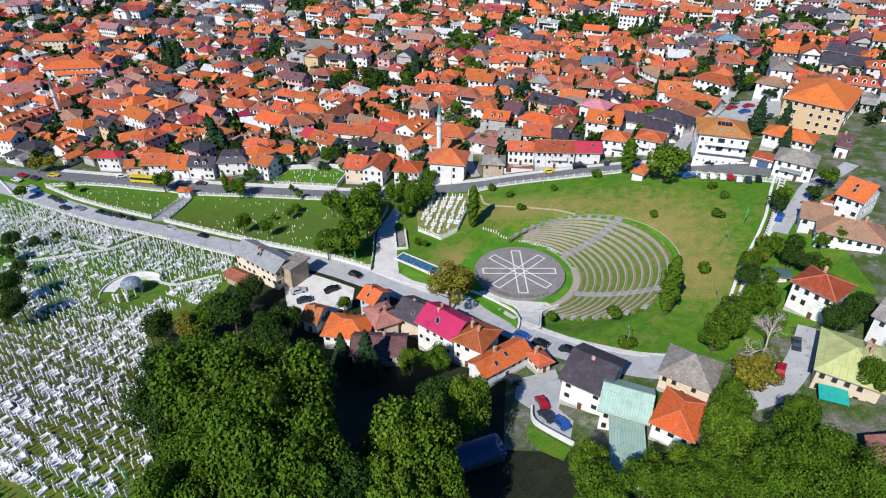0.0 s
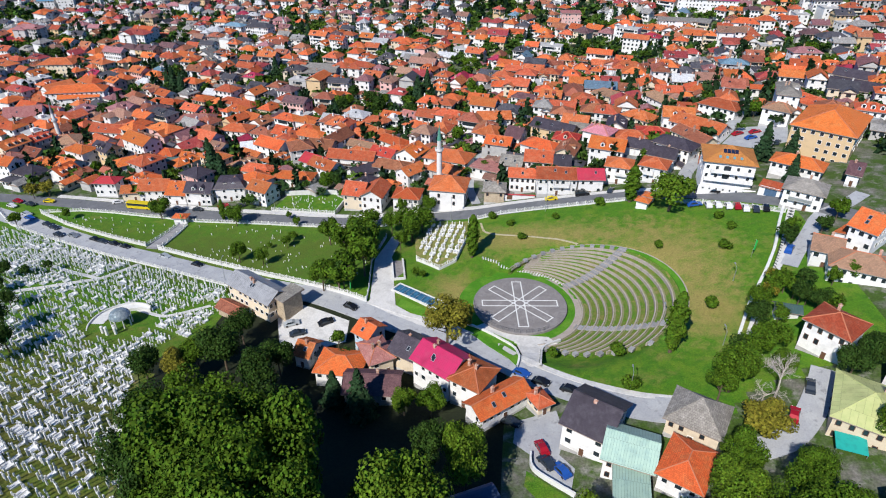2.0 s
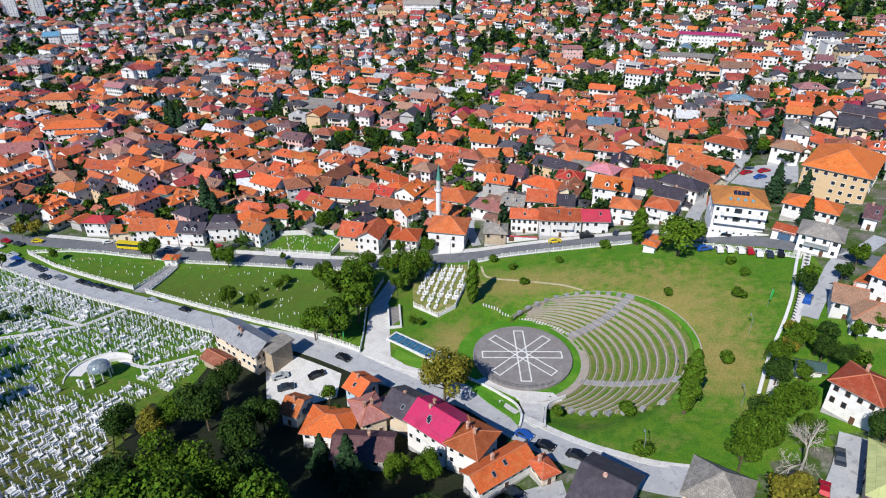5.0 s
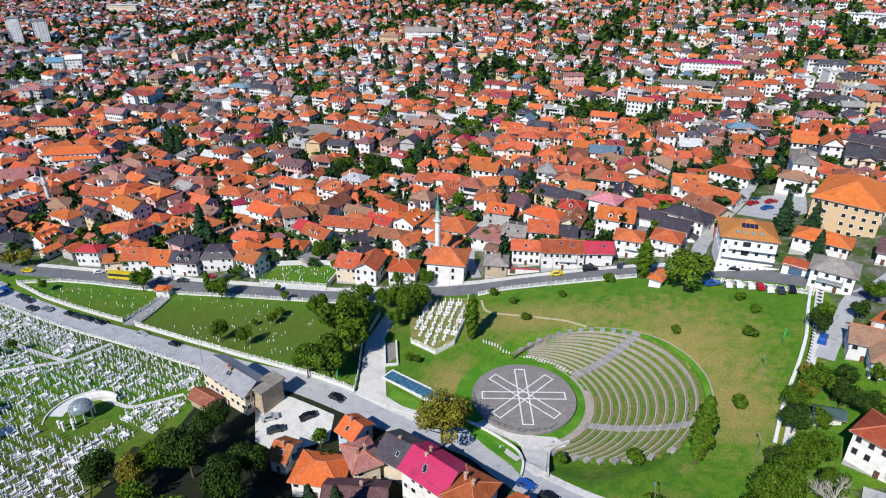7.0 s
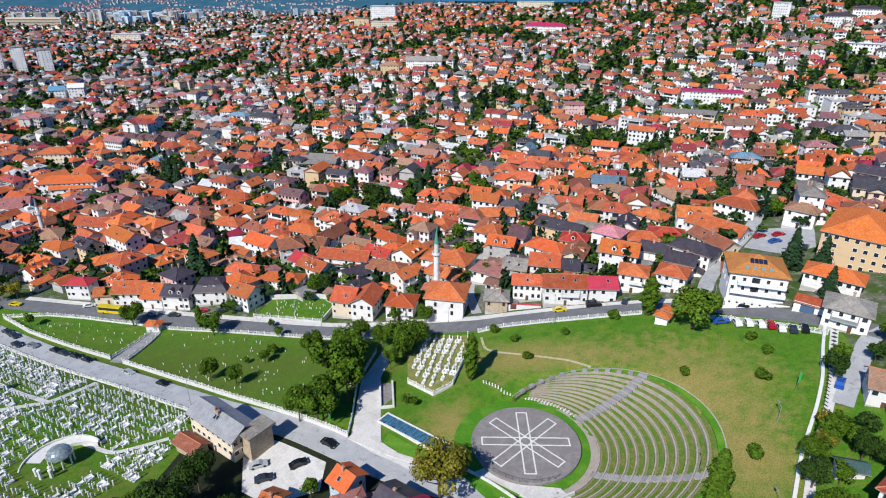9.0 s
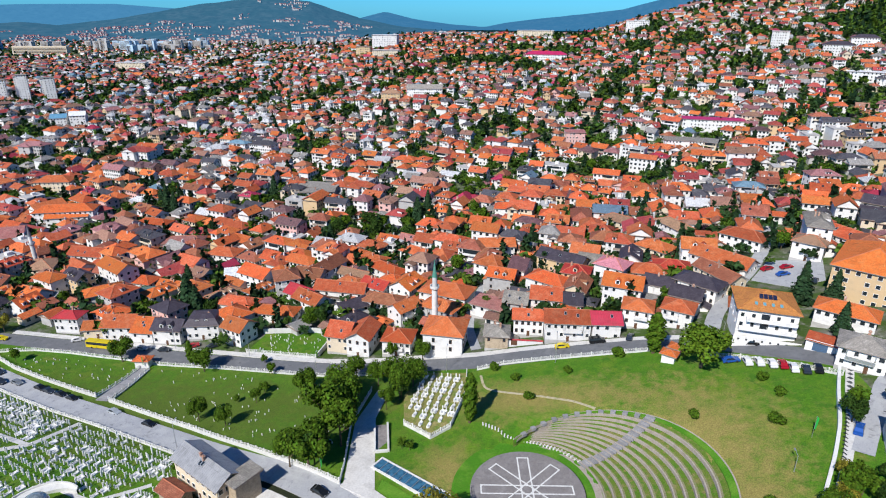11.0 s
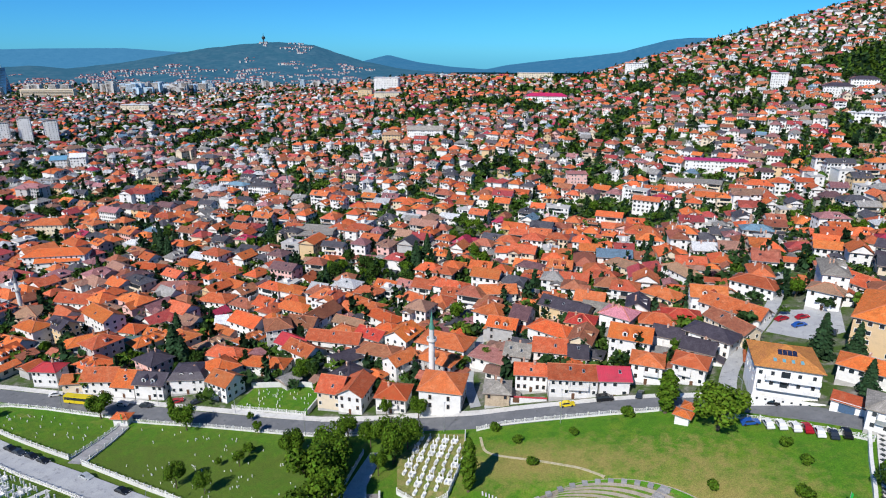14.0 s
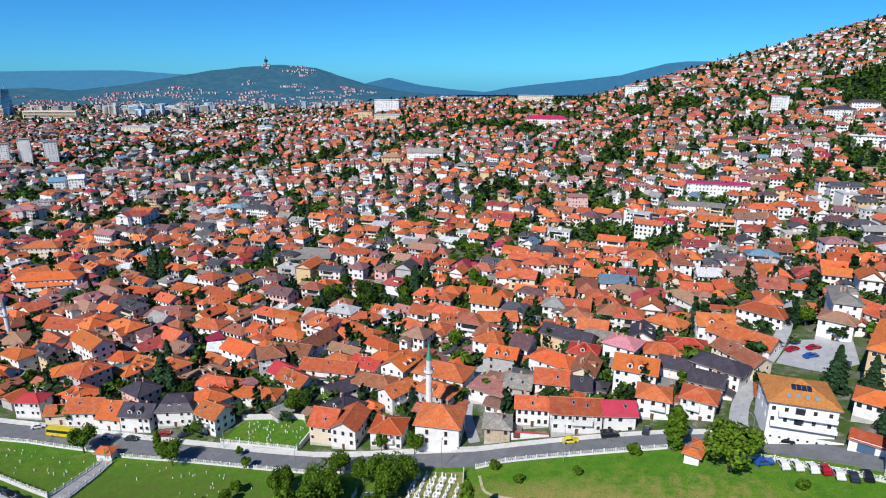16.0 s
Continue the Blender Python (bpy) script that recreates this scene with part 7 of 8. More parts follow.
def car(x, y, turn, colour):
    kind = colour if colour in ("van", "bus") else "car"
    paint = {"van": "black", "bus": "yellow"}.get(colour, colour)
    side, cabin, half, base, reach = {"car": (SEDAN, CABIN, 0.88, 1.35, 2.2), "van": (VAN, VAN_CABIN, 0.95, 1.5, 2.4), "bus": (BUS, BUS_CABIN, 1.22, 3.2, 5.4)}[kind]
    if (kind, paint) not in SHARED:
        lamp = Mesh()
        lamp.box(0, 0, 0, 0.08, 0.3, 0.14)
        glass_mesh = car_body(cabin, half + 0.015, 0.28 if kind == "car" else 0.1)
        SHARED[kind, paint] = (car_body(side, half, 0.3 if kind == "car" else 0.1).build("body", [PAINT[paint]]), glass_mesh.build("glazing", [GLASS]), lamp.build("headlamp", [LAMP]))
    body, glazing, lamp = SHARED[kind, paint]
    a = radians(turn)
    z = [ground(x + s * 1.4 * math.cos(a), y + s * 1.4 * math.sin(a)) for s in (-1, 1)]
    roll = [ground(x - s * 0.8 * math.sin(a), y + s * 0.8 * math.cos(a)) for s in (-1, 1)]
    top = new("bus" if kind == "bus" else "car")
    top.matrix_basis = pose(x, y, max((z[0] + z[1]) / 2, (roll[0] + roll[1]) / 2) + 0.16, 0, 0, turn) @ pose(0, 0, 0, math.degrees(math.atan2(roll[1] - roll[0], 1.6)) * 0.6, -math.degrees(math.atan2(z[1] - z[0], 2.8)))
    tagged(top, {"car": f"{paint} parked car on the asphalt", "van": "black parked van beside the pavement", "bus": "yellow bus on the street"}[kind], "bus" if kind == "bus" else "car", "" if kind == "bus" else "parked cars")
    part("body", body, None, top)
    part("glazing", glazing, None, top, "dark window glass")
    for sx in (-1, 1):
        for sy in (-1, 1):
            part("wheel", WHEEL, None, top, at=pose(sx * base, sy * (half - 0.08), 0.32))
        part("headlamp", lamp, None, top, at=pose(reach - 0.05, sx * 0.6, 0.62))
    return top


car(-163.5, 172.5, -20, "dark")
car(-157.9, 172.9, -18, "grey")
car(-148.3, 171.3, -18, "black")
car(-144.3, 170.0, -18, "dark")
car(-139.1, 168.8, -18, "black")
car(-133.8, 167.1, -18, "black")
car(-115.7, 161.5, -18, "silver")
car(-101.6, 156.9, -18, "black")
car(-42.3, 132.1, -25, "black")
car(-47.7, 125.6, 35, "black")
car(-54.2, 120.8, 25, "dark")
car(-57.2, 124.6, 25, "silver")
car(10.0, 103.1, -30, "black")
car(16.1, 99.7, -30, "black")
car(5.6, 106.8, -35, "blue")
car(61.0, 175.4, 90, "white")
car(63.6, 174.6, 88, "white")
car(66.2, 173.2, 86, "white")
car(68.4, 172.3, 84, "red")
car(70.2, 170.3, 82, "white")
car(72.6, 169.2, 80, "dark")
car(75.3, 169.1, 78, "black")
car(61.6, 187.7, -25, "black")
car(64.9, 184.9, -20, "black")
car(57.5, 176.8, 0, "blue")
car(87.4, 239.7, 20, "red")
car(90.4, 233.5, 10, "blue")
car(93.5, 239.2, 10, "red")
car(96.8, 224.9, 60, "dark")
car(14.4, 192.3, 5, "yellow")
car(24.9, 193.9, 5, "van")
car(34.6, 195.1, 70, "dark")
car(73.8, 145.4, 60, "blue")
car(56.1, 88.4, 65, "red")
car(61.5, 95.9, 70, "dark")
car(9.6, 81.9, 110, "red")
car(13.0, 76.0, 125, "blue")
car(3.6, 89.7, -30, "dark")
car(10.4, 78.0, 125, "dark")
car(-186.0, 197.8, 0, "yellow")
car(-147.0, 198.9, 0, "bus")
car(-158.4, 201.5, 30, "white")
car(-131.9, 199.6, 0, "silver")
car(-123.1, 199.4, 0, "dark")
car(-113.6, 202.2, 30, "red")
car(-106.1, 202.1, 40, "dark")
car(-188.4, 212.5, 10, "white")
car(-186.3, 215.1, 10, "dark")
car(-198.5, 196.2, -15, "red")
car(-191.6, 194.4, -15, "dark")
car(-197.9, 191.9, -15, "white")
car(-186.9, 186.2, -15, "silver")
car(-183.3, 183.2, -15, "blue")
car(-173.0, 179.3, -20, "dark")
car(-168.8, 177.4, -20, "dark")


# ---------- the town behind ----------
TOWN = random.Random(11)
TILE_MIX = ["orange"] * 8 + ["bright"] * 8 + ["rust"] * 4 + ["tan", "red", "red", "faded", "slate", "slate", "plum", "slate", "grey"]
FAR_MIX = TILE_MIX + ["rust"] * 3 + ["red"] * 4 + ["faded"] * 4 + ["tan", "grey"]
WEST_MIX = ["orange"] * 3 + ["bright"] * 2 + ["rust"] * 3 + ["red"] * 3 + ["faded"] * 4 + ["grey"] * 3 + ["pale"] * 3 + ["slate"] * 3 + ["tan", "tan", "plum", "blue"]
WALL_MIX = ["white"] * 12 + ["cream"] * 3 + ["grey"] * 2 + ["pink", "ochre", "blue"]
# clumps of trees in the town: middle and half widths
WOODS_WEST = ((-665, 876, 10, 51), (-586, 843, 12, 37), (-568, 890, 17, 53), (-554, 1148, 35, 60), (-550, 736, 9, 34), (-535, 737, 7, 31), (-501, 568, 20, 27), (-493, 864, 18, 47), (-429, 772, 12, 42), (-409, 457, 11, 20), (-409, 787, 16, 31), (-392, 479, 19, 18), (-392, 835, 15, 32), (-362, 490, 16, 26), (-359, 528, 10, 25), (-358, 551, 8, 17), (-357, 730, 11, 37), (-341, 588, 8, 27), (-317, 746, 13, 24), (-298, 487, 10, 26), (-255, 705, 17, 20), (-241, 747, 16, 19), (-240, 324, 6, 12))
WOODS_MID_WEST = ((-233, 393, 6, 23), (-230, 606, 8, 17), (-189, 654, 9, 22), (-184, 521, 10, 38), (-174, 371, 7, 9), (-164, 746, 10, 21), (-162, 392, 11, 21), (-151, 338, 8, 11), (-145, 425, 8, 17), (-143, 797, 23, 23), (-142, 633, 7, 24), (-108, 886, 13, 35), (-103, 699, 11, 16), (-99, 328, 9, 16), (-86, 518, 9, 23), (-82, 335, 9, 18), (-71, 376, 5, 12), (-60, 344, 8, 20), (-54, 890, 31, 31), (-41, 506, 5, 20), (-38, 402, 11, 20), (-37, 564, 16, 19), (-23, 462, 4, 14))
WOODS_MID_EAST = ((-18, 991, 21, 37), (-15, 590, 18, 23), (-14, 400, 7, 15), (-5, 461, 5, 22), (0, 851, 22, 33), (31, 460, 11, 18), (39, 743, 9, 22), (40, 641, 15, 20), (40, 1113, 19, 30), (48, 968, 20, 41), (54, 448, 12, 21), (56, 570, 7, 17), (57, 535, 13, 20), (86, 692, 17, 32), (87, 1110, 25, 30), (102, 761, 22, 26), (114, 434, 10, 11), (127, 689, 6, 17), (136, 649, 5, 13), (138, 514, 5, 16), (143, 917, 18, 37), (148, 594, 10, 12), (157, 501, 3, 16))
WOODS_EAST = ((166, 674, 5, 14), (168, 412, 11, 12), (177, 370, 9, 28), (179, 1050, 25, 47), (186, 420, 7, 12), (194, 531, 7, 9), (197, 654, 5, 14), (204, 899, 16, 43), (212, 726, 9, 15), (215, 545, 9, 16), (233, 570, 7, 10), (235, 733, 17, 19), (239, 536, 14, 16), (277, 594, 16, 28), (277, 699, 9, 14), (277, 871, 10, 37), (281, 636, 12, 23), (295, 1096, 9, 37), (305, 841, 11, 28), (338, 864, 11, 25), (369, 850, 17, 35), (371, 799, 12, 21), (406, 866, 17, 39), (392, 846, 42, 46), (440, 880, 36, 44), (372, 790, 30, 36))
WOODS = WOODS_WEST + WOODS_MID_WEST + WOODS_MID_EAST + WOODS_EAST


def in_wood(x, y, grow=1.0):
    return any(((x - a) / (grow * max(w, 6))) ** 2 + ((y - b) / (grow * max(d, 6))) ** 2 < 1 for a, b, w, d in WOODS)


def free(x, y, r):
    return all((x - a) ** 2 + (y - b) ** 2 > (r + c) ** 2 for a, b, c in TAKEN)


def in_view(x, y):
    return -0.98 < (x - 12) / (y + 25) < 0.72


def street_turn(x, y):
    """The lie of the streets: it swings slowly across the town."""
    return 32 * noise.noise((x / 160, y / 160, 3.1)) - 16 + 10 * noise.noise((x / 40, y / 40, 7.7))


for line in (ROAD_NORTH, LANE_MOSQUE):
    for (ax, ay), (bx, by) in zip(line, line[1:]):
        for q in range(8):
            TAKEN.append((ax + (bx - ax) * q / 8, ay + (by - ay) * q / 8, 2.5))
TAKEN += [(80, 213, 6), (88, 214, 6), (75, 219, 4), (84, 206, 5), (92, 232, 9), (85, 225, 6), (101, 232, 7), (94, 221, 7)]
SITES = []
y = 206.0
while y < 1260:
    gap = 12.4 + 0.012 * max(y - 300, 0) if y < 500 else 14.2 if y < 680 else 12.4
    x = -0.98 * (y + 25) + TOWN.uniform(0, gap)
    while x < 0.72 * (y + 25) + 12:
        px, py = x + TOWN.uniform(-3, 3), y + TOWN.uniform(-3, 3)
        green = in_wood(px, py, 1.05)
        if py > 208 and in_view(px, py) and not (px > 75 and py < 300 and px < 140 and TOWN.random() < 0.4):
            SITES.append((px, py, green))
        x += gap * TOWN.uniform(0.92, 1.2)
    y += gap * 0.98

y = 1262.0
while y < 2500:
    x = -0.98 * (y + 25)
    while x < 0.02 * y:
        px, py = x + TOWN.uniform(-9, 9), y + TOWN.uniform(-9, 9)
        if noise.noise((px / 260, py / 260, 2.2)) > -0.7:
            SITES.append((px, py, noise.noise((px / 120, py / 120, 8.1)) > 0.2))
        x += 27 * TOWN.uniform(0.8, 1.3)
    y += 30

GARDENS, count = [], 0
FAR = Mesh()
FAR_MATS = [WALLS["white"], WALLS["cream"], WALLS["grey"], WALLS["pink"], WALLS["ochre"]]
FAR_TONES = ["orange", "bright", "rust", "tan", "red", "faded", "slate", "crimson", "plum", "grey", "pale", "blue"]
FAR_ROOFS = [FAR_TILES[t] for t in FAR_TONES]


def far_house(ms, x, y, turn, w, d, h, tone, wall, hip, rise, plain=False):
    """A town house: walls, a thick roof with wide eaves, windows, and by chance a wing, dormers, a balcony, a porch and chimneys."""
    z, a = ground(x, y), radians(turn)
    c, s = math.cos(a), math.sin(a)
    roof, glass = len(FAR_MATS) + tone, len(FAR_MATS) + len(FAR_ROOFS)
    close = y < 760

    def at(px, py, pz):
        return (x + px * c - py * s, y + px * s + py * c, z + pz)

    def box(px, py, pz, bw, bd, bh, m):
        q = at(px, py, pz)
        ms.box(q[0], q[1], q[2], bw, bd, bh, a, m)

    def roofed(px, py, bw, bd, bh, up, hipped, across=False):
        """A roof of its own over a plan bw x bd; across turns its ridge to the depth."""
        W, D, t = bw / 2 + 0.75, bd / 2 + 0.75, 0.22
        go = (lambda u, v, q: at(px + u, py + v, q)) if not across else (lambda u, v, q: at(px - v, py + u, q))
        if across:
            W, D = D, W
        r = max(W - D, 0.15) if hipped else W
        top = [go(-W, -D, bh), go(W, -D, bh), go(W, D, bh), go(-W, D, bh), go(-r, 0, bh + up), go(r, 0, bh + up)]
        low = [go(-W, -D, bh - t), go(W, -D, bh - t), go(W, D, bh - t), go(-W, D, bh - t)]
        slopes = ((0, 1, 5, 4), (2, 3, 4, 5)) + (((1, 2, 5), (3, 0, 4)) if hipped else ())
        for f in slopes:
            ms.face([top[i] for i in f], roof)
        ms.solid(low + top[:4], ((0, 1, 5, 4), (1, 2, 6, 5), (2, 3, 7, 6), (3, 0, 4, 7), (3, 2, 1, 0)), glass + 1)
        if not hipped:
            k = up * 0.82
            g = [go(-W + 0.7, -D + 0.7, bh), go(-W + 0.7, D - 0.7, bh), go(-W + 0.7, 0, bh + k), go(W - 0.7, -D + 0.7, bh), go(W - 0.7, D - 0.7, bh), go(W - 0.7, 0, bh + k)]
            ms.solid(g, ((2, 1, 0), (3, 4, 5)), wall)

    def pane(px, py, pz, face, ww, hh):
        e = 0.05
        if face == 0:
            q = [at(px - ww / 2, py - e, pz), at(px + ww / 2, py - e, pz), at(px + ww / 2, py - e, pz + hh), at(px - ww / 2, py - e, pz + hh)]
        else:
            q = [at(px + face * e, py - face * ww / 2, pz), at(px + face * e, py + face * ww / 2, pz), at(px + face * e, py + face * ww / 2, pz + hh), at(px + face * e, py - face * ww / 2, pz + hh)]
        ms.solid(q, ((0, 1, 2, 3),), glass)

    flat = not plain and TOWN.random() < 0.05
    box(0, 0, -4, w, d, h + 4, wall)
    if flat:
        box(0, 0, h, w + 0.5, d + 0.5, 0.5, 2)
        box(TOWN.uniform(-0.2, 0.2) * w, 0, h + 0.5, 2.4, 2.4, 1.6, wall)
    else:
        roofed(0, 0, w, d, h, rise, hip)
    floors, n = max(1, int(h / 2.75)), max(2, int(w / TOWN.choice((2.1, 2.5, 2.9))))
    if y < 1000:
        for f in range(floors):
            v = h - 2.8 * f - 2.0
            for k in range(n):
                if TOWN.random() > 0.1:
                    pane((k - (n - 1) / 2) * w / n, -d / 2, v, 0, TOWN.choice((1.0, 1.2, 1.5)), 1.4)
            for k in range(2):
                pane((-1 if x > 0 else 1) * w / 2, (k - 0.5) * d / 2, v, -1 if x > 0 else 1, 1.1, 1.35)
    if plain or not close:
        return
    chance = TOWN.random()
    if chance < 0.4 and not flat:
        ww, wd, wh = w * TOWN.uniform(0.38, 0.55), TOWN.uniform(2.2, 4.0), h - TOWN.choice((0, 0, 0.9, 2.6))
        px = TOWN.choice((-1, 1)) * (w - ww) / 2 * 0.92
        box(px, -d / 2 - wd / 2, -4, ww, wd, wh + 4, wall)
        roofed(px, -d / 2 - wd / 2 + 1.2, ww, wd + 2.4, wh, min(rise * 0.8, ww * 0.3), TOWN.random() < 0.5, True)
        for f in range(max(1, int(wh / 2.75))):
            pane(px, -d / 2 - wd, wh - 2.8 * f - 2.0, 0, TOWN.choice((1.2, 1.8)), 1.4)
    elif chance < 0.75 and floors > 1:
        bw, px = w * TOWN.uniform(0.35, 0.95), TOWN.uniform(-0.1, 0.1) * w
        v = h - 2.85
        box(px, -d / 2 - 0.65, v - 0.2, bw, 1.3, 0.2, 2)
        box(px, -d / 2 - 1.27, v, bw, 0.08, 0.95, TOWN.choice((0, 0, 1, glass + 1)))
        pane(px, -d / 2 - 0.03, v, 0, bw * 0.7, 2.2)
    if not flat and TOWN.random() < 0.3:
        for k in range(TOWN.choice((1, 1, 2))):
            px = TOWN.uniform(-0.28, 0.28) * w
            box(px, -d * 0.27, h + rise * 0.15, 1.5, d * 0.28, rise * 0.55, wall)
            q = h + rise * 0.7
            ms.face([at(px - 1.0, -d * 0.45, q), at(px + 1.0, -d * 0.45, q), at(px + 1.0, -0.4, q + 0.45), at(px - 1.0, -0.4, q + 0.45)], roof)
            pane(px, -d * 0.41, h + rise * 0.3, 0, 0.9, rise * 0.35)
    if TOWN.random() < 0.35:
        e, pw, pd, ph = TOWN.choice((-1, 1)), TOWN.uniform(2.2, 3.8), d * TOWN.uniform(0.5, 0.9), TOWN.uniform(2.3, 3.2)
        box(e * (w / 2 + pw / 2), 0, -4, pw, pd, ph + 4, TOWN.choice((wall, 2)))
        u0, u1 = e * (w / 2), e * (w / 2 + pw + 0.4)
        q = [at(u0, -pd / 2 - 0.4, ph + 1.0), at(u1, -pd / 2 - 0.4, ph + 0.1), at(u1, pd / 2 + 0.4, ph + 0.1), at(u0, pd / 2 + 0.4, ph + 1.0)]
        ms.face(q if e > 0 else list(reversed(q)), roof)
    for _ in range(TOWN.choice((0, 1, 1, 2))):
        px, py = TOWN.uniform(-0.3, 0.3) * w, TOWN.uniform(-0.1, 0.25) * d
        box(px, py, h + rise * 0.4, 0.65, 0.6, rise * 0.6 + 0.9, TOWN.choice((0, 2, glass + 2)))
    if not flat and TOWN.random() < 0.2:
        k = rise / (d / 2 + 0.75)
        px, py = TOWN.uniform(-0.2, 0.2) * w, -d * 0.22
        zq = h + rise + k * py + 0.06
        ms.face([at(px - 0.5, py - 0.5, zq - 0.5 * k), at(px + 0.5, py - 0.5, zq - 0.5 * k), at(px + 0.5, py + 0.5, zq + 0.5 * k), at(px - 0.5, py + 0.5, zq + 0.5 * k)], glass)


for px, py, green in SITES:
    if not free(px, py, 3.4):
        continue
    if green or TOWN.random() < (0.06 if py < 330 else 0.13):
        GARDENS.append((px, py))
        continue
    turn = street_turn(px, py) + (90 if TOWN.random() < 0.3 else 0)
    w, d = TOWN.uniform(8.3, 13.2), TOWN.uniform(7.4, 9.8)
    h = TOWN.choice((4.6, 5.6, 6.2, 6.8, 7.6, 8.8))
    if TOWN.random() < 0.1:
        w, h = w * 1.35, h + 2.4
    elif py > 480 and px < -0.42 * py and TOWN.random() < 0.1:
        w, d, h = TOWN.uniform(15, 24), 11, TOWN.uniform(9, 14)
    if py > 520:
        k = 0.84 if py < 700 else 0.72
        w, d, h = w * k, d * k, h * (k + 0.02)
    if py < 345 and count < 58:
        tone, wall = TOWN.choice(TILE_MIX), TOWN.choice(WALL_MIX)
        house(px, py, turn, w, d, ground(px, py) + h, h, TOWN.choice(("hip", "hip", "gable")), tone, wall, dormers=TOWN.choice((0, 0, 1, 2, 3)))
        count += 1
    else:
        tone = FAR_TONES.index(TOWN.choice([t for t in (WEST_MIX if (px < -0.42 * py and py > 520) or py > 1100 else FAR_MIX if py > 520 else TILE_MIX) if t in FAR_TONES]))
        odd = TOWN.random()
        tone = 7 if odd < 0.02 else FAR_TONES.index("pale") if odd < 0.05 else FAR_TONES.index("blue") if odd < 0.06 else tone
        wall = TOWN.choice((0, 0, 0, 0, 0, 0, 0, 0, 0, 0, 0, 0, 0, 1, 1, 2, 3, 4))
        TAKEN.append((px, py, min(w, d) / 2)) if py < 430 else None
        far_house(FAR, px, py, turn, w, d, h, tone, wall, TOWN.random() < 0.6, TOWN.uniform(2.3, 3.3))
# sheds, lean-tos and back buildings in the gaps
for k in range(1500):
    px, py = TOWN.uniform(-250, 150), TOWN.uniform(208, 420)
    if in_view(px, py) and free(px, py, 1.6) and not in_wood(px, py) and not (78 < px < 108 and py < 260):
        TAKEN.append((px, py, 2.6))
        far_house(FAR, px, py, street_turn(px, py) + TOWN.choice((0, 90)), TOWN.uniform(4, 7.5), TOWN.uniform(3.5, 6), TOWN.uniform(2.3, 4.2), FAR_TONES.index(TOWN.choice(("rust", "orange", "bright", "faded", "grey", "tan", "slate"))), TOWN.choice((0, 0, 1, 2)), TOWN.random() < 0.3, TOWN.uniform(1.0, 1.7), True)
tagged(part("distant_houses", FAR, FAR_MATS + FAR_ROOFS + [GLASS, SOFFIT, BRICK]), "dense hillside town of white houses with orange tiled roofs", "houses", kind="stuff")


# gardens of the town: single trees near by, the rest as one wood of small crowns
far_p, far_n, far_s, far_m = [], [], [], []
rng = np.random.default_rng(4)
SHAPES = [crown_points(rng, "broad", 56) for _ in range(5)] + [crown_points(rng, "pine", 48) for _ in range(3)]


def far_tree(x, y, h, shape, slot):
    p, d = SHAPES[shape]
    if y > 560:
        p, d = p[::3], d[::3]
    if y > 950:
        p, d = p[::2], d[::2]
    w = h * (1.0 if shape < 5 else 0.9)
    a = rng.uniform(0, 2 * np.pi)
    c, s = np.cos(a), np.sin(a)
    q = np.stack([(p[:, 0] * c - p[:, 1] * s) * w + x, (p[:, 0] * s + p[:, 1] * c) * w + y, p[:, 2] * h + ground(x, y) - 0.1 * h], 1)
    far_p.append(q)
    far_n.append(d)
    far_s.append(np.full(len(p), (0.165 if y < 560 else 0.26 if y < 950 else 0.36) * h) * rng.uniform(0.7, 1.2, len(p)))
    far_m.append(np.full(len(p), slot))


near_trees = 0
for a, b, w, d in WOODS:
    w, d = 1.1 * max(w, 6), 1.1 * max(d, 6)
    for _ in range(max(4, int(w * d / 22))):
        r, q = math.sqrt(TOWN.random()), TOWN.uniform(0, 2 * math.pi)
        x, y, pine = a + w * r * math.cos(q), b + d * r * math.sin(q), TOWN.random() < 0.16
        if b < 420 and near_trees < 80:
            if free(x, y, 1.5):
                tree("pine" if pine else "broad", "pine" if pine else TOWN.choice(("green", "dark", "green", "bright")), x, y, TOWN.uniform(9, 14) if pine else TOWN.uniform(7, 11))
                near_trees += 1
        else:
            far_tree(x, y, TOWN.uniform(10, 15) if pine else TOWN.uniform(7, 12), TOWN.randrange(5, 8) if pine else TOWN.randrange(5), 3 if pine else TOWN.choice((0, 0, 1, 2)))
for gx, gy in GARDENS:
    if not in_wood(gx, gy):
        for _ in range(TOWN.choice((1, 2, 2, 3))):
            x, y, pine = gx + TOWN.uniform(-5, 5), gy + TOWN.uniform(-5, 5), TOWN.random() < 0.25
            far_tree(x, y, TOWN.uniform(9, 15) if pine else TOWN.uniform(6, 10), TOWN.randrange(5, 8) if pine else TOWN.randrange(5), 3 if pine else TOWN.choice((0, 0, 1, 2)))
for px, py, green in SITES:
    for q in range(3 if py < 420 else 2):
        x, y, pine = px + TOWN.uniform(5, 9), py + TOWN.uniform(-8, 8), TOWN.random() < 0.12
        if TOWN.random() < (0.9 if py < 420 else 0.75) and (py > 420 or free(x, y, 0.5)):
            far_tree(x, y, TOWN.uniform(8, 13) if pine else TOWN.uniform(4.5, 10) if py < 420 else TOWN.uniform(5, 11), TOWN.randrange(5, 8) if pine else TOWN.randrange(5), 3 if pine else TOWN.choice((0, 0, 1, 1, 2)))
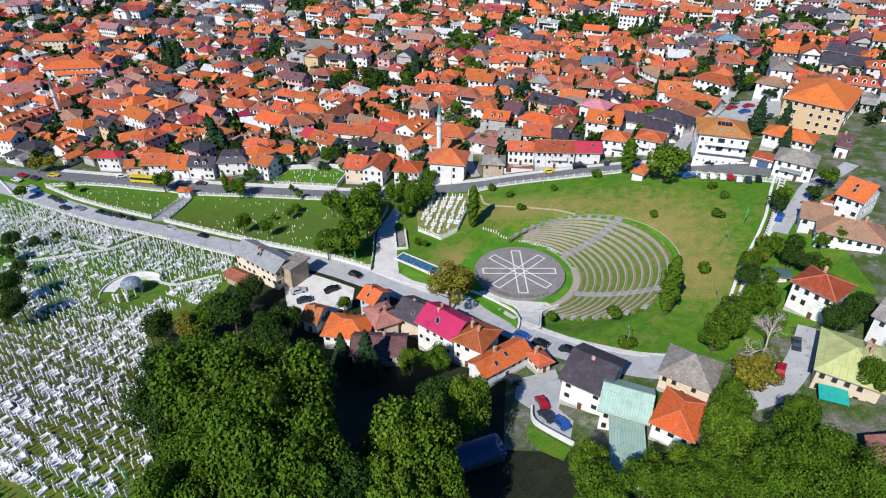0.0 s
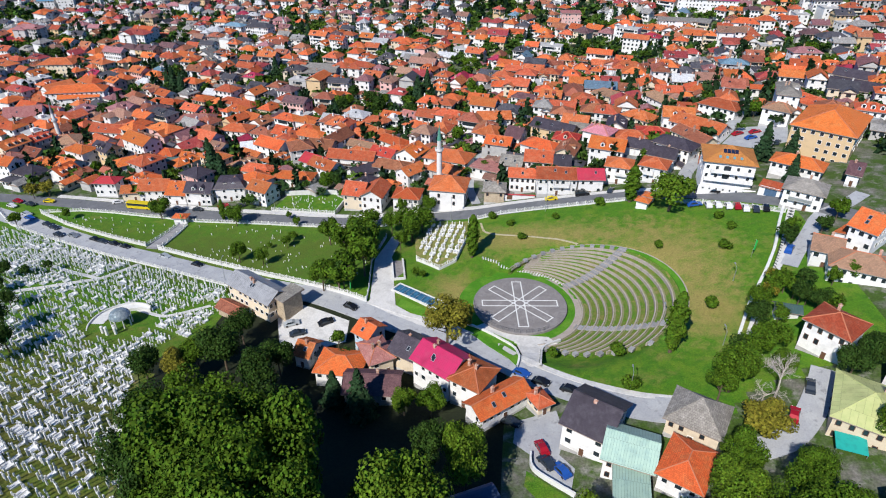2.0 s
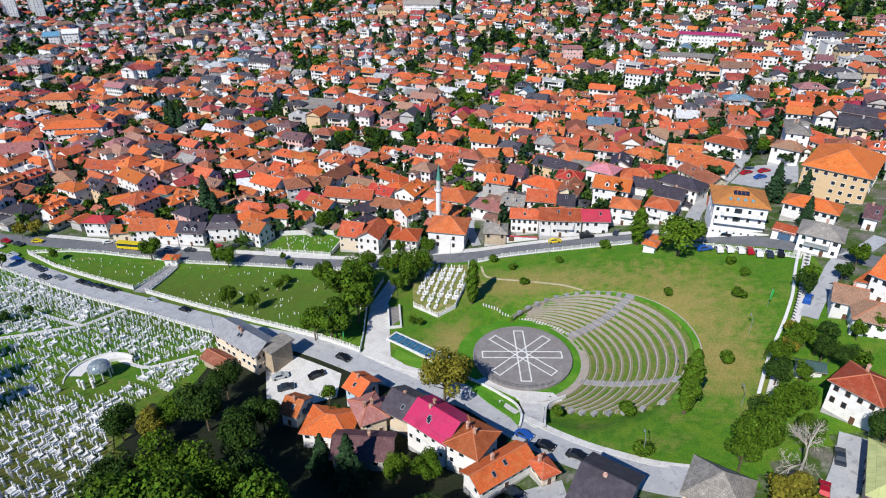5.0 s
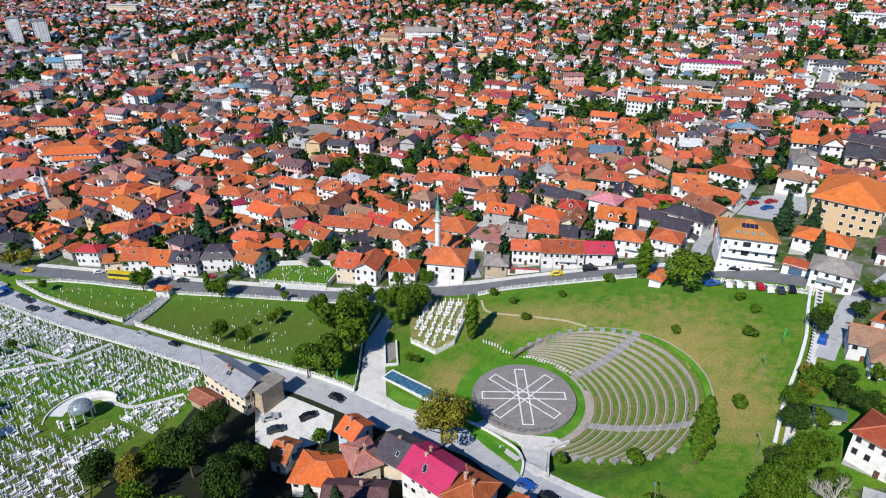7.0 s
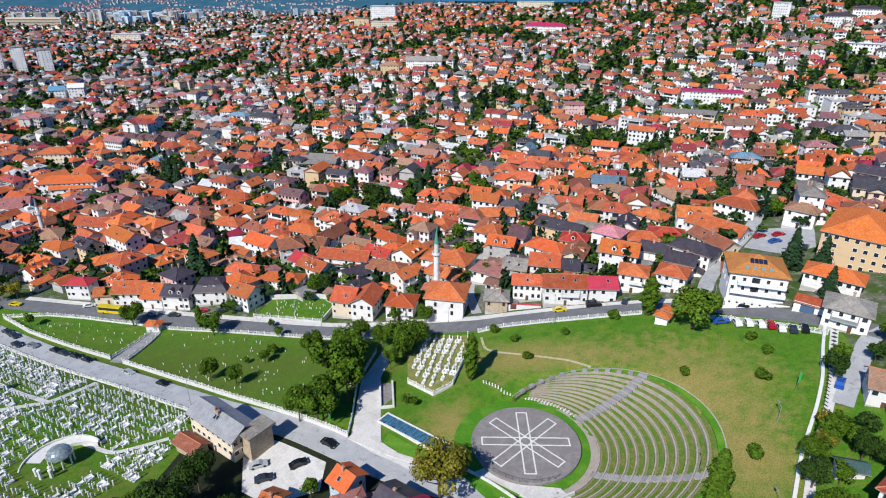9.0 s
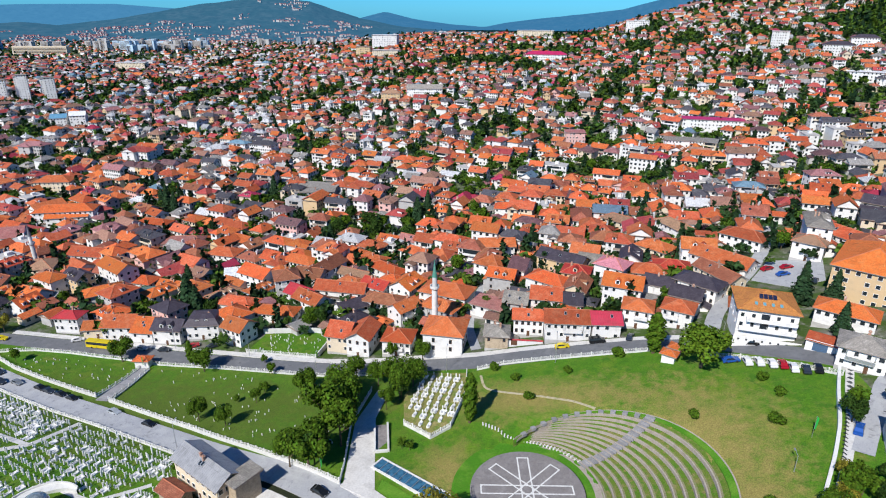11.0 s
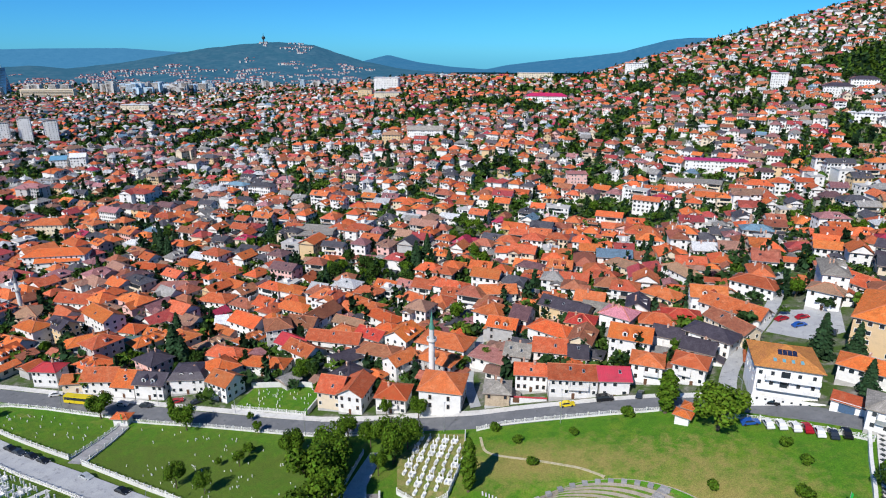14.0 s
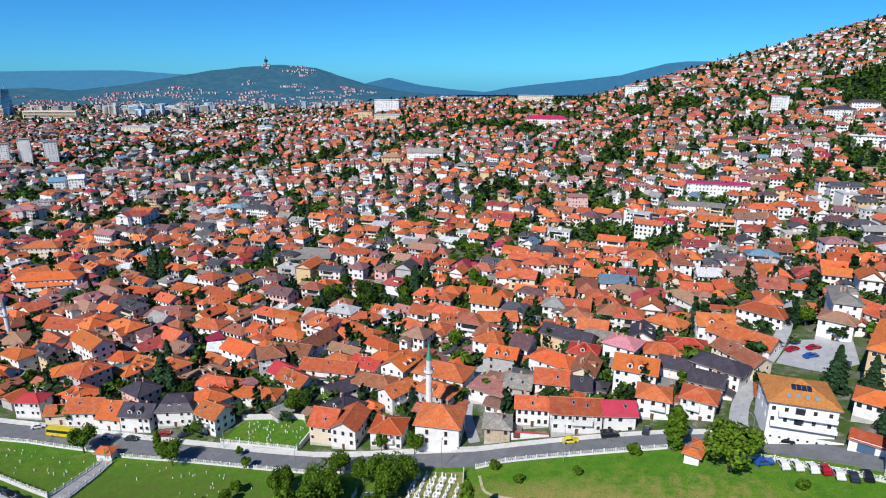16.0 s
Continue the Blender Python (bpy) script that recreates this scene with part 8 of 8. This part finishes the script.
# yard trees squeezed between the nearer houses
for _ in range(1100):
    x, y, pine = TOWN.uniform(-230, 150), TOWN.uniform(207, 350), TOWN.random() < 0.2
    if in_view(x, y) and free(x, y, -0.3) and not (78 < x < 108 and 218 < y < 252):
        h = TOWN.uniform(8, 13) if pine else TOWN.uniform(5, 9.5)
        TAKEN.append((x, y, 0.3 * h))
        far_tree(x, y, h, TOWN.randrange(5, 8) if pine else TOWN.randrange(5), 3 if pine else TOWN.choice((0, 1, 1, 2)))
tagged(new("distant_trees", leaf_mesh("distant_trees", np.concatenate(far_p), np.concatenate(far_n), np.concatenate(far_s), [LEAF["garden"], LEAF["deep"], LEAF["shrub"], LEAF["pine"]], np.concatenate(far_m))), "scattered green garden trees among the houses", "trees", kind="stuff")


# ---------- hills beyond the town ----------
def haze_glow(name, base, other, glow, amount):
    """Wooded slopes, with distance haze put in as an even blue emission."""
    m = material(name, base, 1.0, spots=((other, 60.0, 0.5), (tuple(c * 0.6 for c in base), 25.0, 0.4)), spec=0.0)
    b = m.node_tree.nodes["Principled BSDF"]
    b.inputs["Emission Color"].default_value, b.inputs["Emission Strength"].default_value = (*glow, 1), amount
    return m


def ridge(name, skyline, far, foot, depth, mat, label, rough):
    """A ridge seen from the walk's end: its skyline as (bearing, height) in degrees."""
    pts, faces, rows, n = [], [], 16, 150
    az = np.linspace(skyline[0][0], skyline[-1][0], n)
    el = np.interp(az, [a for a, _ in skyline], [e for _, e in skyline])
    for k in range(rows):
        s = k / (rows - 1)
        r = far - depth * s
        for a, e in zip(az, el):
            top = 101 + far * math.tan(radians(e))
            z = foot + (top - foot) * (1 - s) ** 1.3
            z += rough * (noise.noise((a * 0.6, s * 5, 0.5)) + 0.5 * noise.noise((a * 1.7, s * 11, 2.5))) * (0.25 + s) * (1 - 0.6 * s)
            pts.append((r * math.sin(radians(a)), 45 + r * math.cos(radians(a)), z))
    for k in range(rows - 1):
        faces += [(k * n + i, (k + 1) * n + i, (k + 1) * n + i + 1, k * n + i + 1) for i in range(n - 1)]
    ms = Mesh()
    ms.solid(pts, faces)
    ob = tagged(part(name, ms, mat), label, "hill", kind="structure")
    for p in ob.data.polygons:
        p.use_smooth = True
    return ob, az, el


HUM = ((-50, -1.3), (-43.6, -1.0), (-41.5, -0.96), (-39.1, -1.16), (-35, -0.75), (-31.8, -0.17), (-28.4, 0.39), (-24.9, 0.78), (-22.5, 0.89), (-19.6, 0.66), (-17.6, -0.06), (-15.1, -0.8), (-11.3, -1.45), (-8.2, -1.7), (-4.3, -1.9), (2, -2.0))
# each ridge glows blue in place of the air before it
hill, _, _ = ridge("backdrop_hill", HUM, 3400, -25, 900, haze_glow("hill_woods", (0.015, 0.04, 0.04), (0.035, 0.06, 0.06), (0.05, 0.2, 0.4), 0.42), "wooded hill beyond the town in blue haze", 14)
ridge("backdrop_mountain", ((-52, 0.17), (-43.4, 0.24), (-38.9, 0.34), (-34.9, 0.36), (-30.7, 0.06), (-26.4, -0.8), (-20, -1.4)), 4750, -20, 500, haze_glow("far_mountain", (0.015, 0.03, 0.04), (0.02, 0.04, 0.05), (0.09, 0.4, 0.78), 0.46), "far blue mountains in haze", 5)
ridge("backdrop_mountain", ((-22, -1.7), (-19.7, -1.54), (-15.7, -0.8), (-13.1, -0.16), (-10.5, -0.8), (-7.4, -1.2), (-4.3, -1.44), (-2.2, -1.04), (0.8, -0.68), (4.8, -0.28), (7.6, 0.07), (11.3, 1.04), (13.1, 1.22), (15.7, 1.15), (20.6, 0.98), (28, 0.6), (40, 0.2)), 4650, -20, 600, haze_glow("far_ridge", (0.012, 0.03, 0.035), (0.025, 0.045, 0.05), (0.06, 0.3, 0.64), 0.46), "far wooded ridge in blue haze", 6)

# relay tower on the hill
tower = new("relay_tower")
tx, ty = 3390 * math.sin(radians(-23.9)), 45 + 3390 * math.cos(radians(-23.9))
tower.matrix_basis = pose(tx, ty, 101 + 3390 * math.tan(radians(0.78)) - 6)
tagged(tower, "distant relay tower on the hilltop", "tower")
part("mast", lathe(((3.2, 0), (2.6, 24), (2.6, 26)), 8, 0), DARK_METAL, tower)
part("pod", lathe(((3, 24), (9, 28), (9, 36), (6, 40), (2, 41), (1.2, 54)), 10, 0), DARK_METAL, tower)
tagged(part("radio_mast", lathe(((0.8, -3), (0.4, 28), (0.1, 34)), 5, 0), DARK_METAL, at=pose(322, 985, ground(322, 985))), "thin radio mast on the ridge", "mast")

# far settlements: small white houses on the hill's slopes, slabs of flats below
FARR = random.Random(9)
specks = Mesh()
FAR_SLOTS = [WALLS["grey"], FAR_TILES["faded"], WALLS["blue"]]
hv = np.array([v.co for v in hill.data.vertices])
k = 0
while k < 3200:
    x, y, z = hv[FARR.randrange(len(hv))]
    a, depth = math.degrees(math.atan2(x, y - 45)), math.hypot(x, y - 45)
    if a > 0 or (depth > 3150 and not -24 < a < -18) or noise.noise((x / 190, y / 190, 6.0)) < (0.0 if depth > 2750 else -0.4):
        continue
    for _ in range(4):
        px, py = x + FARR.uniform(-22, 22), y + FARR.uniform(-30, 30)
        w, h = FARR.uniform(5, 8), FARR.uniform(1.5, 3.5)
        specks.box(px, py, z - 6, w, 9, h + 6, FARR.uniform(-0.4, 0.4), 0)
        specks.box(px, py, z + h, w + 1, 10, 2.2, 0, 1, 0.25)
        k += 1
tagged(part("distant_settlement", specks, FAR_SLOTS), "tiny white houses scattered over the far hill", "houses", kind="stuff")
slabs = Mesh()
for k in range(110):
    a = radians(FARR.uniform(-36.8, -28.3) if k < 85 else FARR.uniform(-44, -37) if k < 95 else FARR.uniform(-28, -10))
    r = FARR.uniform(1850, 2250)
    x, y = r * math.sin(a), 45 + r * math.cos(a)
    w, h = FARR.uniform(14, 30), FARR.choice((16, 20, 24, 30))
    z = ground(x, y)
    slabs.box(x, y, z - 2, w, 12, h + 2, FARR.uniform(-0.3, 0.3), FARR.choice((0, 0, 2)))
    for q in range(int(h / 3)):
        slabs.box(x, y - 0.3, z + 1 + 3 * q, w * 0.9, 12.4, 1.2, 0, 3)
slabs.box(-1185, 1425, -8, 128, 16, 24, radians(11), 4)
for q in range(5):
    slabs.box(-1185, 1424.6, -2 + 3.4 * q, 124, 16.6, 1.3, radians(11), 3)
tagged(part("distant_flats", slabs, FAR_SLOTS + [WALLS["dark"], WALLS["cream"]]), "pale slab blocks of flats far across the town", "buildings", kind="stuff")

# tall glass tower on the edge of the far town, its floors turning as they rise
glass_tower = new("glass_tower")
glass_tower.matrix_basis = pose(-1442, 1572, -14, 0, 0, 40)
tagged(glass_tower, "tall twisted tower of dark blue glass", "tower")
m, pts, faces = Mesh(), [], []
for k in range(13):
    a, r = radians(4.5 * k), 15 - 0.25 * k
    pts += [(r * math.cos(a + q * math.pi / 2), r * math.sin(a + q * math.pi / 2), 6.4 * k) for q in range(4)]
for k in range(12):
    faces += [(4 * k + q, 4 * k + (q + 1) % 4, 4 * k + 4 + (q + 1) % 4, 4 * k + 4 + q) for q in range(4)]
m.solid(pts, faces + [(48, 49, 50, 51)])
part("shaft", m, material("tower_glass", (0.03, 0.09, 0.17), 0.2, 0.3, spots=(((0.05, 0.14, 0.24), 9.0, 0.5),), spec=0.7), glass_tower)
m = Mesh()
m.tube((0, 0, 76), (0, 0, 92), 1.2, 0.4, 8)
part("mast", m, METAL, glass_tower)
